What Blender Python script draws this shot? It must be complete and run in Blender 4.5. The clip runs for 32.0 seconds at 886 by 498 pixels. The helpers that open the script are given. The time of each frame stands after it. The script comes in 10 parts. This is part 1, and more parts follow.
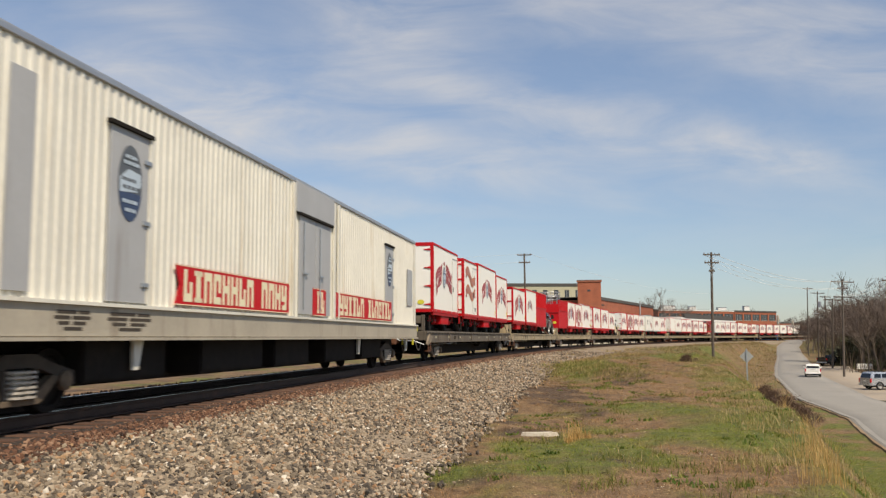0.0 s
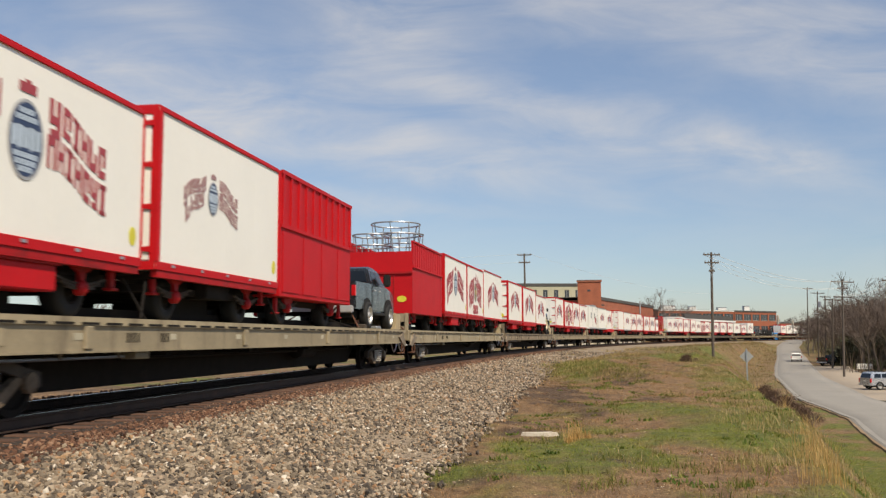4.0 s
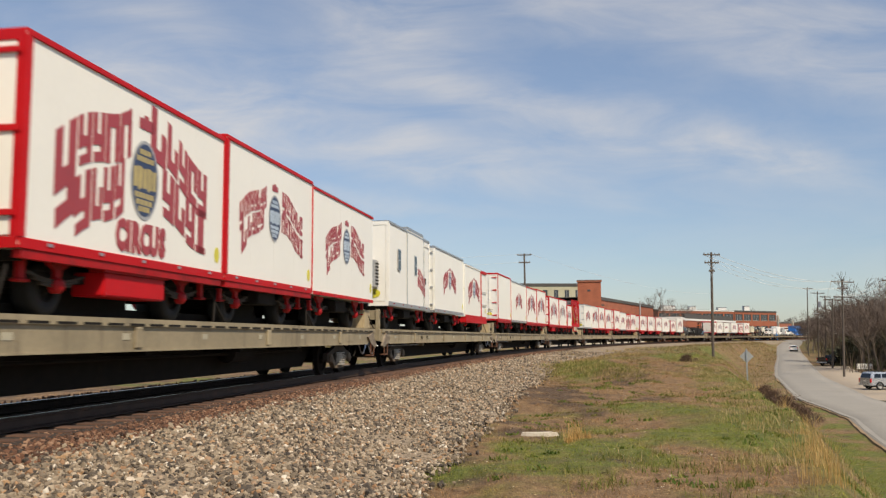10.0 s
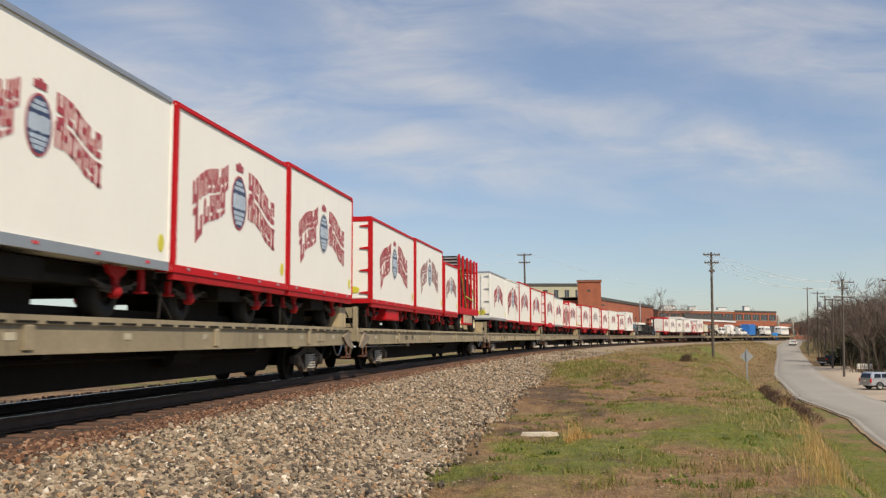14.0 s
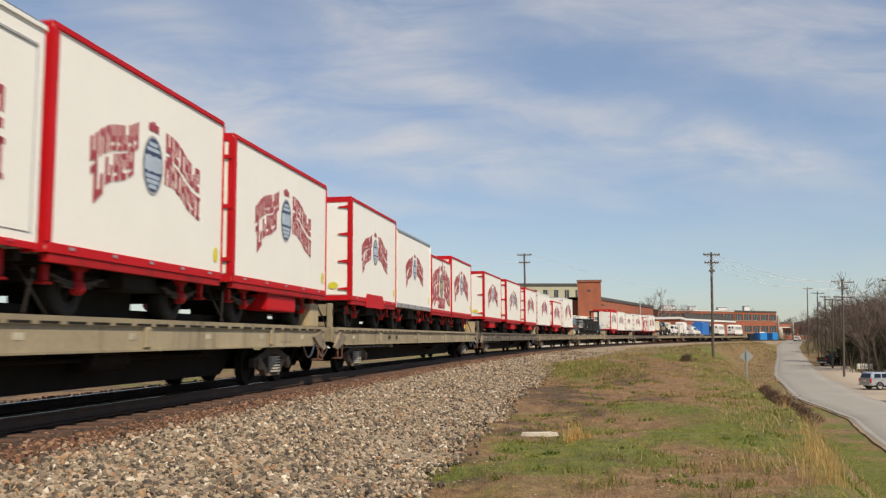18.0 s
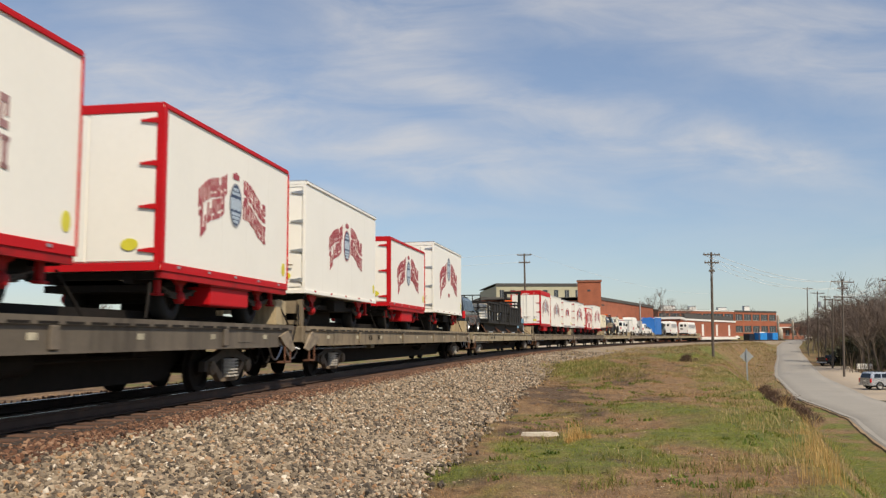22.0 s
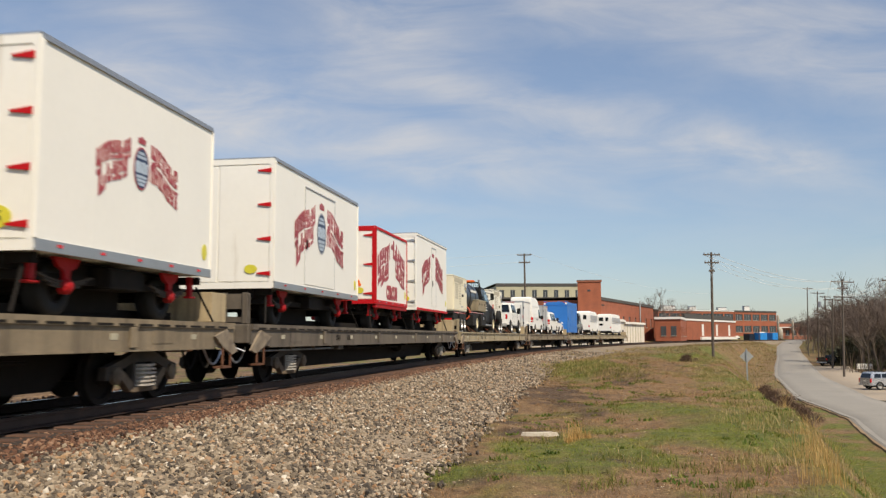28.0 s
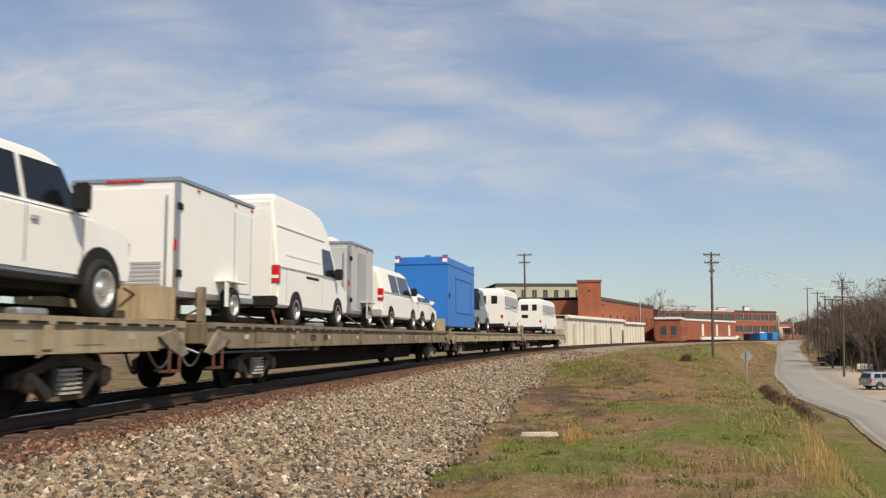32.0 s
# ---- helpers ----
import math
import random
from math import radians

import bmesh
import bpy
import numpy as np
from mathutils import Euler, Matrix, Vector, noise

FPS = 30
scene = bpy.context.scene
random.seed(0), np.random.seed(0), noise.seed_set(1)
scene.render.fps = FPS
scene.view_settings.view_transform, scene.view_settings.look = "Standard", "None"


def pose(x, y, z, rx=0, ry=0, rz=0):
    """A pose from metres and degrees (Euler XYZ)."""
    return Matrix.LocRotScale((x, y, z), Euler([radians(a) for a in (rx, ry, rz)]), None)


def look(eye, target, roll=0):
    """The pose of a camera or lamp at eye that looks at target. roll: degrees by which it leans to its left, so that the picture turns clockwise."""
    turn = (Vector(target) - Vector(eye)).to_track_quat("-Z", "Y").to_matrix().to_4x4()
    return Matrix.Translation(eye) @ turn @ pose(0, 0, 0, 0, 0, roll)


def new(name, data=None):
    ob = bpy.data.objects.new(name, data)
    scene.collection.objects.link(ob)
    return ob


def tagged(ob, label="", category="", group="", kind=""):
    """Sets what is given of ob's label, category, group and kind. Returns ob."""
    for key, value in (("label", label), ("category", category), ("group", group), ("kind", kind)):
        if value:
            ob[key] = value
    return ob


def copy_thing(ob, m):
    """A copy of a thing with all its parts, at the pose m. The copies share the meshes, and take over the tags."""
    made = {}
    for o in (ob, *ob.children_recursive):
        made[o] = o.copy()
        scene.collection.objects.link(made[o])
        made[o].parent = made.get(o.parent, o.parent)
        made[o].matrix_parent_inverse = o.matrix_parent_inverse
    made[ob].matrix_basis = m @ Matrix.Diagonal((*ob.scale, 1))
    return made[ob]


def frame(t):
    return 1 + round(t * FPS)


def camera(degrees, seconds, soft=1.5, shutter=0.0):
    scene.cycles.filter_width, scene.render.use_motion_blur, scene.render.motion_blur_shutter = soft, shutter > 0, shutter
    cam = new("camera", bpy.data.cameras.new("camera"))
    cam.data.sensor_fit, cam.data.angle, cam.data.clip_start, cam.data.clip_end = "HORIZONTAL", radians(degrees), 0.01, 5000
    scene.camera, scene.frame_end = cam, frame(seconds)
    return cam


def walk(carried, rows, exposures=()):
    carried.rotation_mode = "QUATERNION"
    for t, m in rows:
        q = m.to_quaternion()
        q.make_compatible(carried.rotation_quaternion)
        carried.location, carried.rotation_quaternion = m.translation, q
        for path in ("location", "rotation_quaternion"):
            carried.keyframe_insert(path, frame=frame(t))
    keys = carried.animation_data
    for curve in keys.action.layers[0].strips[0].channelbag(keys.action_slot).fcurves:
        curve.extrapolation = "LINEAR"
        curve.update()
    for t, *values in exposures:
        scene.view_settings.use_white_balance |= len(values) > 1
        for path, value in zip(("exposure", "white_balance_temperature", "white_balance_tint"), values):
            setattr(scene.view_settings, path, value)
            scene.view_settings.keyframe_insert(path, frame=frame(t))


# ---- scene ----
# The track is one arc: radius, heading at the near point, and the centre of the arc.
R, TH0 = 627.61, 0.15674
X0, Y0 = -5.761, 12.88
CX, CY = X0 + R * math.cos(TH0), Y0 - R * math.sin(TH0)
SPEED, SLOWING = 13.345, -0.0072
DECK = 1.24
SECONDS = 32.0


def on_track(s, u=0.0):
    """The plan position s metres along the track and u metres to its right."""
    th = TH0 + s / R
    return CX - (R - u) * math.cos(th), CY + (R - u) * math.sin(th)


def train_pose(s, z, t, u=0.0):
    """The pose of a thing that rides on the train, s metres along the track at the start."""
    s = s - SPEED * t - 0.5 * SLOWING * t * t
    x, y = on_track(s, u)
    return pose(x, y, z, 0, 0, -math.degrees(TH0 + s / R))


def beside(s, u, z=0.0, turn=0.0):
    """The pose of a still thing beside the track."""
    x, y = on_track(s, u)
    return pose(x, y, z, 0, 0, -math.degrees(TH0 + s / R) + turn)


cam = camera(53.672, SECONDS, soft=1.3, shutter=0.22)
CAM_POSE = look((0, 0, 0.945), (0, math.cos(radians(5.81)), 0.945 + math.sin(radians(5.81))), -0.24)
walk(cam, [(0.0, CAM_POSE), (SECONDS, CAM_POSE)], exposures=[(0.0, 0.09, 7200, 10), (SECONDS, 0.09, 7200, 10)])

# ---- daylight ----
SUN_TO = Vector((0.345, -0.515, 0.78)).normalized()
world = bpy.data.worlds.new("sky")
scene.world = world
world.use_nodes = True


def sky_world():
    nt = world.node_tree
    nt.nodes.clear()
    n, l = nt.nodes.new, nt.links.new
    out, bg = n("ShaderNodeOutputWorld"), n("ShaderNodeBackground")
    sky = n("ShaderNodeTexSky")
    sky.sky_type, sky.sun_disc = "NISHITA", False
    sky.sun_elevation = math.asin(SUN_TO.z)
    sky.sun_rotation = math.atan2(SUN_TO.x, SUN_TO.y)
    sky.air_density, sky.dust_density, sky.ozone_density = 1.0, 0.4, 2.2
    # thin soft banks of high cloud: a few long veils, frayed by noise, and a faint haze of the same all round
    geo, sep = n("ShaderNodeTexCoord"), n("ShaderNodeSeparateXYZ")
    l(geo.outputs["Generated"], sep.inputs[0])

    def calc(op, a, b):
        m = n("ShaderNodeMath")
        m.operation = op
        for k, v in enumerate((a, b)):
            if isinstance(v, float):
                m.inputs[k].default_value = v
            else:
                l(v, m.inputs[k])
        return m.outputs[0]

    ahead = calc("MAXIMUM", sep.outputs["Y"], 0.05)
    com = n("ShaderNodeCombineXYZ")
    l(calc("DIVIDE", sep.outputs["X"], ahead), com.inputs[0])
    l(calc("DIVIDE", sep.outputs["Z"], ahead), com.inputs[1])
    wob, scl = n("ShaderNodeTexNoise"), n("ShaderNodeVectorMath")
    wob.inputs["Scale"].default_value, wob.inputs["Detail"].default_value = 9.0, 10
    l(com.outputs[0], wob.inputs["Vector"])
    off = n("ShaderNodeVectorMath")
    off.operation, off.inputs[1].default_value = "SUBTRACT", (0.5, 0.5, 0.5)
    l(wob.outputs["Color"], off.inputs[0])
    scl.operation, scl.inputs["Scale"].default_value = "SCALE", 0.055
    l(off.outputs[0], scl.inputs[0])
    bent = n("ShaderNodeVectorMath")
    bent.operation = "ADD"
    l(com.outputs[0], bent.inputs[0])
    l(scl.outputs[0], bent.inputs[1])
    total = None
    for x, z, rx, rz, turn, amount in ((-0.40, 0.290, 0.36, 0.055, -5, 0.40), (-0.06, 0.375, 0.10, 0.080, -25, 0.28), (0.15, 0.262, 0.26, 0.030, -11, 0.30), (-0.03, 0.212, 0.27, 0.030, -9, 0.32), (0.36, 0.375, 0.34, 0.050, -7, 0.28), (0.33, 0.205, 0.24, 0.026, -6, 0.25), (-0.12, 0.155, 0.16, 0.016, -4, 0.22), (0.50, 0.30, 0.14, 0.030, -8, 0.24), (-0.35, 0.39, 0.14, 0.03, -20, 0.2)):
        mp, ln, mr = n("ShaderNodeMapping"), n("ShaderNodeVectorMath"), n("ShaderNodeMapRange")
        mp.vector_type = "TEXTURE"
        mp.inputs["Location"].default_value = (x, z, 0)
        mp.inputs["Rotation"].default_value = (0, 0, radians(turn))
        mp.inputs["Scale"].default_value = (rx, rz, 1)
        l(bent.outputs[0], mp.inputs[0])
        ln.operation = "LENGTH"
        flat = n("ShaderNodeVectorMath")
        flat.operation, flat.inputs[1].default_value = "MULTIPLY", (1, 1, 0)
        l(mp.outputs[0], flat.inputs[0])
        l(flat.outputs[0], ln.inputs[0])
        mr.interpolation_type = "SMOOTHERSTEP"
        mr.inputs["From Min"].default_value, mr.inputs["From Max"].default_value = 1.7, 0.0
        mr.inputs["To Min"].default_value, mr.inputs["To Max"].default_value = 0.0, amount
        l(ln.outputs["Value"], mr.inputs["Value"])
        total = mr.outputs[0] if total is None else calc("ADD", total, mr.outputs[0])
    mp = n("ShaderNodeMapping")
    mp.inputs["Rotation"].default_value = (0, 0, radians(9))
    mp.inputs["Scale"].default_value = (3.0, 11.0, 1)
    l(com.outputs[0], mp.inputs[0])
    fray = n("ShaderNodeTexNoise")
    fray.inputs["Scale"].default_value, fray.inputs["Detail"].default_value, fray.inputs["Roughness"].default_value = 1.6, 9, 0.60
    fray.inputs["Distortion"].default_value = 0.5
    l(mp.outputs[0], fray.inputs["Vector"])
    veil = n("ShaderNodeMapRange")
    veil.inputs["From Min"].default_value, veil.inputs["From Max"].default_value = 0.34, 0.66
    veil.inputs["To Min"].default_value, veil.inputs["To Max"].default_value = 0.30, 1.35
    l(fray.outputs["Fac"], veil.inputs["Value"])
    haze = n("ShaderNodeMapRange")
    haze.inputs["From Min"].default_value, haze.inputs["From Max"].default_value = 0.35, 0.75
    haze.inputs["To Min"].default_value, haze.inputs["To Max"].default_value = 0.10, 0.26
    l(fray.outputs["Fac"], haze.inputs["Value"])
    cover = calc("ADD", calc("MULTIPLY", total, veil.outputs[0]), haze.outputs[0])
    mix = n("ShaderNodeMix")
    mix.data_type = "RGBA"
    mix.inputs["B"].default_value = (5.6, 5.65, 5.9, 1)
    l(calc("MINIMUM", cover, 0.8), mix.inputs["Factor"])
    clear = n("ShaderNodeVectorMath")
    clear.operation = "MULTIPLY"
    tone = n("ShaderNodeValToRGB")
    tone.color_ramp.elements[0].position, tone.color_ramp.elements[0].color = 0.0, (0.66, 0.74, 0.88, 1)
    tone.color_ramp.elements[1].position, tone.color_ramp.elements[1].color = 0.36, (0.90, 0.985, 1.09, 1)
    l(sep.outputs["Z"], tone.inputs[0])
    l(tone.outputs[0], clear.inputs[1])
    l(sky.outputs[0], clear.inputs[0])
    l(clear.outputs[0], mix.inputs["A"])
    l(mix.outputs["Result"], bg.inputs["Color"])
    bg.inputs["Strength"].default_value = 0.115
    l(bg.outputs[0], out.inputs[0])


sky_world()
sun = new("sun", bpy.data.lights.new("sun", "SUN"))
sun.data.energy, sun.data.angle, sun.data.color = 4.8, radians(0.6), (1.0, 0.92, 0.79)
sun.matrix_world = look((0, 0, 60), Vector((0, 0, 60)) - SUN_TO)

# ---- materials ----
MATS = {}


def mat(name, col, rough=0.6, metal=0.0, var=0.15, scale=2.0, bump=0.0, bscale=60.0, dirt=None, dirt_amount=0.3, dirt_scale=1.2, streak=False, each=0.0, coat=0.0, shine=0.5):
    """A painted, weathered or mineral surface with variation at two scales, dirt and fine relief."""
    if name in MATS:
        return MATS[name]
    m = bpy.data.materials.new(name)
    m.use_nodes = True
    nt = m.node_tree
    n, l = nt.nodes.new, nt.links.new
    b = nt.nodes["Principled BSDF"]
    b.inputs["Roughness"].default_value, b.inputs["Metallic"].default_value = rough, metal
    b.inputs["Coat Weight"].default_value = coat
    b.inputs["Specular IOR Level"].default_value = shine
    tc = n("ShaderNodeTexCoord")
    src = tc.outputs["Object"]
    noise_a, noise_b = n("ShaderNodeTexNoise"), n("ShaderNodeTexNoise")
    for tex, sc in ((noise_a, scale), (noise_b, scale * 11)):
        tex.inputs["Scale"].default_value, tex.inputs["Detail"].default_value = sc, 5
        l(src, tex.inputs["Vector"])
    avg = n("ShaderNodeMix")
    avg.inputs["Factor"].default_value = 0.4
    l(noise_a.outputs["Fac"], avg.inputs["A"])
    l(noise_b.outputs["Fac"], avg.inputs["B"])
    mr = n("ShaderNodeMapRange")
    mr.inputs["From Min"].default_value, mr.inputs["From Max"].default_value = 0.3, 0.7
    mr.inputs["To Min"].default_value, mr.inputs["To Max"].default_value = 1 - var, 1 + var
    l(avg.outputs["Result"], mr.inputs["Value"])
    last = mr.outputs[0]
    if each:
        info, mr2, mm = n("ShaderNodeObjectInfo"), n("ShaderNodeMapRange"), n("ShaderNodeMath")
        mr2.inputs["To Min"].default_value, mr2.inputs["To Max"].default_value = 1 - each, 1 + each
        l(info.outputs["Random"], mr2.inputs["Value"])
        mm.operation = "MULTIPLY"
        l(last, mm.inputs[0])
        l(mr2.outputs[0], mm.inputs[1])
        last = mm.outputs[0]
    tint = n("ShaderNodeVectorMath")
    tint.operation = "SCALE"
    tint.inputs[0].default_value = col[:3]
    l(last, tint.inputs["Scale"])
    colour = tint.outputs[0]
    if dirt:
        mp = n("ShaderNodeMapping")
        mp.inputs["Scale"].default_value = (dirt_scale * 2.5, dirt_scale * 2.5, dirt_scale * 0.22) if streak else (dirt_scale,) * 3
        l(src, mp.inputs[0])
        d = n("ShaderNodeTexNoise")
        d.inputs["Scale"].default_value, d.inputs["Detail"].default_value, d.inputs["Roughness"].default_value = 1.0, 8, 0.62
        l(mp.outputs[0], d.inputs["Vector"])
        dr = n("ShaderNodeMapRange")
        dr.inputs["From Min"].default_value, dr.inputs["From Max"].default_value = 0.72 - dirt_amount * 0.5, 0.86 - dirt_amount * 0.25
        dr.inputs["To Max"].default_value = 0.85
        l(d.outputs["Fac"], dr.inputs["Value"])
        mx = n("ShaderNodeMix")
        mx.data_type = "RGBA"
        mx.inputs["B"].default_value = (*dirt, 1)
        l(dr.outputs[0], mx.inputs["Factor"])
        l(colour, mx.inputs["A"])
        colour = mx.outputs["Result"]
    l(colour, b.inputs["Base Color"])
    rr = n("ShaderNodeMapRange")
    rr.inputs["To Min"].default_value, rr.inputs["To Max"].default_value = max(rough - 0.12, 0.03), min(rough + 0.12, 1)
    l(noise_b.outputs["Fac"], rr.inputs["Value"])
    l(rr.outputs[0], b.inputs["Roughness"])
    if bump:
        bt, bp = n("ShaderNodeTexNoise"), n("ShaderNodeBump")
        bt.inputs["Scale"].default_value, bt.inputs["Detail"].default_value = bscale, 6
        bp.inputs["Strength"].default_value, bp.inputs["Distance"].default_value = 1.0, bump
        l(src, bt.inputs["Vector"])
        l(bt.outputs["Fac"], bp.inputs["Height"])
        l(bp.outputs[0], b.inputs["Normal"])
    MATS[name] = m
    return m


GRIME = (0.16, 0.13, 0.10)
WHITE = mat("white_wagon_paint", (0.815, 0.795, 0.735), 0.42, 0, 0.03, 0.8, 0.0015, 3, (0.42, 0.35, 0.26), 0.13, 0.9, True)
CREAM = mat("cream_paint", (0.77, 0.71, 0.54), 0.45, 0, 0.05, 1.2, 0.001, 8, GRIME, 0.2, 1.0, True)
RED = mat("red_paint", (0.47, 0.008, 0.013), 0.55, 0, 0.10, 1.5, 0.001, 20, (0.24, 0.02, 0.02), 0.25, 1.4, True, shine=0.2)
DARKRED = mat("worn_red_steel", (0.36, 0.009, 0.012), 0.6, 0, 0.25, 3, 0.002, 30, (0.03, 0.014, 0.012), 0.42, 2.5, shine=0.25)
SILVER = mat("brushed_aluminium", (0.42, 0.43, 0.44), 0.38, 0.7, 0.1, 3, 0.001, 30, (0.2, 0.19, 0.17), 0.25, 2.0)
CORRUG = mat("weathered_silver_sheet", (0.66, 0.635, 0.56), 0.5, 0.08, 0.10, 1.0, 0.001, 30, (0.38, 0.26, 0.12), 0.31, 0.8, True)
GREYDOOR = mat("grey_door_paint", (0.35, 0.355, 0.365), 0.5, 0, 0.08, 1.5, 0.001, 20, GRIME, 0.25, 1.2, True)
LOGO_RED = mat("logo_red_vinyl", (0.345, 0.045, 0.055), 0.45, 0, 0.14, 4)
LOGO_GREY = mat("faded_logo_vinyl", (0.33, 0.18, 0.18), 0.5, 0, 0.15, 4)
LOGO_BLUE = mat("logo_blue_vinyl", (0.030, 0.050, 0.11), 0.45, 0, 0.2, 6)
LOGO_PALE = mat("logo_pale_vinyl", (0.42, 0.50, 0.58), 0.45, 0, 0.1, 6)
EMBLEM_GREY = mat("faded_grey_vinyl", (0.085, 0.095, 0.11), 0.5, 0, 0.2, 5)
LOGO_TAN = mat("logo_tan_vinyl", (0.42, 0.33, 0.13), 0.45, 0, 0.15, 6)
LOGO_ORANGE = mat("logo_orange_vinyl", (0.42, 0.13, 0.05), 0.45, 0, 0.25, 5)
BANNER_CREAM = mat("banner_cream_vinyl", (0.72, 0.66, 0.46), 0.45, 0, 0.08, 5)
YELLOW = mat("yellow_disc_paint", (0.62, 0.56, 0.05), 0.45, 0, 0.1, 6)
FLAT = mat("weathered_tan_steel", (0.305, 0.250, 0.162), 0.66, 0.05, 0.24, 1.2, 0.003, 25, (0.075, 0.052, 0.035), 0.38, 1.3, True, each=0.12)
FLAT_BROWN = mat("weathered_brown_steel", (0.215, 0.168, 0.110), 0.7, 0.05, 0.26, 1.2, 0.003, 25, (0.045, 0.032, 0.023), 0.46, 1.3, True, each=0.12)
FLAT_DARK = mat("grimy_grey_brown_steel", (0.125, 0.102, 0.078), 0.72, 0.05, 0.28, 1.2, 0.003, 25, (0.035, 0.027, 0.021), 0.48, 1.3, True, each=0.12)
FLAT_PALE = mat("pale_stencil_patch", (0.42, 0.38, 0.28), 0.6, 0, 0.2, 4, 0, 10, GRIME, 0.3, 4, each=0.2)
# grimy black steel, colour lowered further to carry the shade under the cars
DARKSTEEL = mat("grimy_shade_black_steel", (0.014, 0.0115, 0.0098), 0.85, 0.0, 0.35, 4, 0.002, 40, (0.026, 0.019, 0.013), 0.3, 3, shine=0.2)
RUST = mat("rusty_brown_steel", (0.145, 0.062, 0.033), 0.75, 0.2, 0.3, 5, 0.002, 50, (0.05, 0.03, 0.02), 0.4, 4)
WHEELSTEEL = mat("polished_wheel_steel", (0.35, 0.33, 0.31), 0.35, 0.9, 0.15, 8)
RUBBER = mat("black_tyre_rubber", (0.009, 0.0088, 0.0085), 0.8, 0, 0.25, 8, 0.002, 60, (0.028, 0.024, 0.02), 0.25, 5)
RIM_CREAM = mat("cream_wheel_paint", (0.62, 0.54, 0.36), 0.5, 0, 0.12, 6, 0, 10, GRIME, 0.3, 6)
RIM_CHROME = mat("chrome_rim", (0.50, 0.49, 0.47), 0.35, 0.6, 0.15, 8, 0, 10, (0.12, 0.10, 0.08), 0.25, 6)
WOODBLOCK = mat("pale_plywood", (0.42, 0.33, 0.20), 0.7, 0, 0.2, 3, 0.002, 30, (0.16, 0.12, 0.08), 0.5, 2, True)
DUSTY = mat("dusty_chipped_steel", (0.25, 0.20, 0.145), 0.7, 0.1, 0.3, 4, 0.003, 40, (0.08, 0.06, 0.045), 0.55, 5)
BLACK = mat("black_paint", (0.0065, 0.006, 0.0055), 0.85, 0, 0.2, 3, 0.001, 30, (0.035, 0.032, 0.03), 0.22, 2)
CREAM_MESH = mat("shaded_cream_mesh", (0.46, 0.42, 0.32), 0.7, 0, 0.15, 20, 0.004, 90)
GLASS = mat("dark_window_glass", (0.006, 0.008, 0.010), 0.16, 0, 0.2, 2)
PALEGLASS = mat("tinted_cab_glass", (0.05, 0.09, 0.10), 0.06, 0, 0.2, 2, coat=0.6)
AUTO_WHITE = mat("white_car_paint", (0.80, 0.785, 0.745), 0.36, 0, 0.03, 1.5, dirt=(0.50, 0.44, 0.34), dirt_amount=0.16)
SHOP_WHITE = mat("ivory_machine_paint", (0.80, 0.765, 0.66), 0.45, 0, 0.05, 1.2, 0.001, 8, GRIME, 0.22, 1.0, True)
AUTO_DARK = mat("dark_metallic_car_paint", (0.025, 0.030, 0.036), 0.25, 0.3, 0.1, 1.5, coat=0.6)
AUTO_BLACK = mat("black_truck_paint", (0.008, 0.008, 0.009), 0.45, 0.0, 0.15, 1.5, dirt=(0.025, 0.021, 0.018), dirt_amount=0.25, shine=0.3)
AUTO_SILVER = mat("silver_car_paint", (0.45, 0.46, 0.48), 0.28, 0.6, 0.05, 1.5, coat=0.6)
NAVY = mat("navy_tank_paint", (0.022, 0.032, 0.05), 0.35, 0.1, 0.12, 1.5, 0.001, 20, (0.07, 0.07, 0.07), 0.25, 1.5, True)
BLUE = mat("bright_blue_paint", (0.018, 0.165, 0.53), 0.42, 0, 0.08, 1.5, 0.001, 20, (0.03, 0.08, 0.2), 0.2, 1, True)
TRACTOR_BLUE = mat("tractor_blue_paint", (0.03, 0.16, 0.48), 0.4, 0, 0.1, 3, dirt=GRIME, dirt_amount=0.2)
LIFT_BLUE = mat("pale_blue_paint", (0.16, 0.30, 0.42), 0.45, 0, 0.12, 3, dirt=GRIME, dirt_amount=0.25)
TAIL_RED = mat("red_lamp_lens", (0.55, 0.01, 0.015), 0.2, 0, 0.1, 10, coat=0.5)
ORANGE = mat("orange_lens", (0.85, 0.16, 0.02), 0.4, 0, 0.08, 10)
STRAP = mat("yellow_strap_webbing", (0.45, 0.46, 0.10), 0.8, 0, 0.15, 10)
# dirty pale paint, greyed as well for shade under the baggage car's overhang
SILL_GREY = mat("grimy_shade_grey_sill", (0.37, 0.33, 0.265), 0.6, 0.05, 0.15, 1.2, 0.001, 20, (0.16, 0.12, 0.08), 0.35, 1.2, True)
PLASTIC = mat("pale_wrapped_stock", (0.70, 0.68, 0.63), 0.4, 0, 0.2, 6, 0.004, 30)
GALV = mat("galvanised_tube", (0.40, 0.42, 0.44), 0.4, 0.7, 0.15, 8)
LOADER_YELLOW = mat("loader_yellow_paint", (0.60, 0.36, 0.02), 0.45, 0, 0.12, 4, dirt=GRIME, dirt_amount=0.3)

# ---- mesh helpers ----


def mesh_of(name, bm, material, smooth=False):
    me = bpy.data.meshes.new(name)
    bm.normal_update()
    if smooth:
        for f in bm.faces:
            f.smooth = True
    bm.to_mesh(me)
    bm.free()
    me.materials.append(material)
    return me


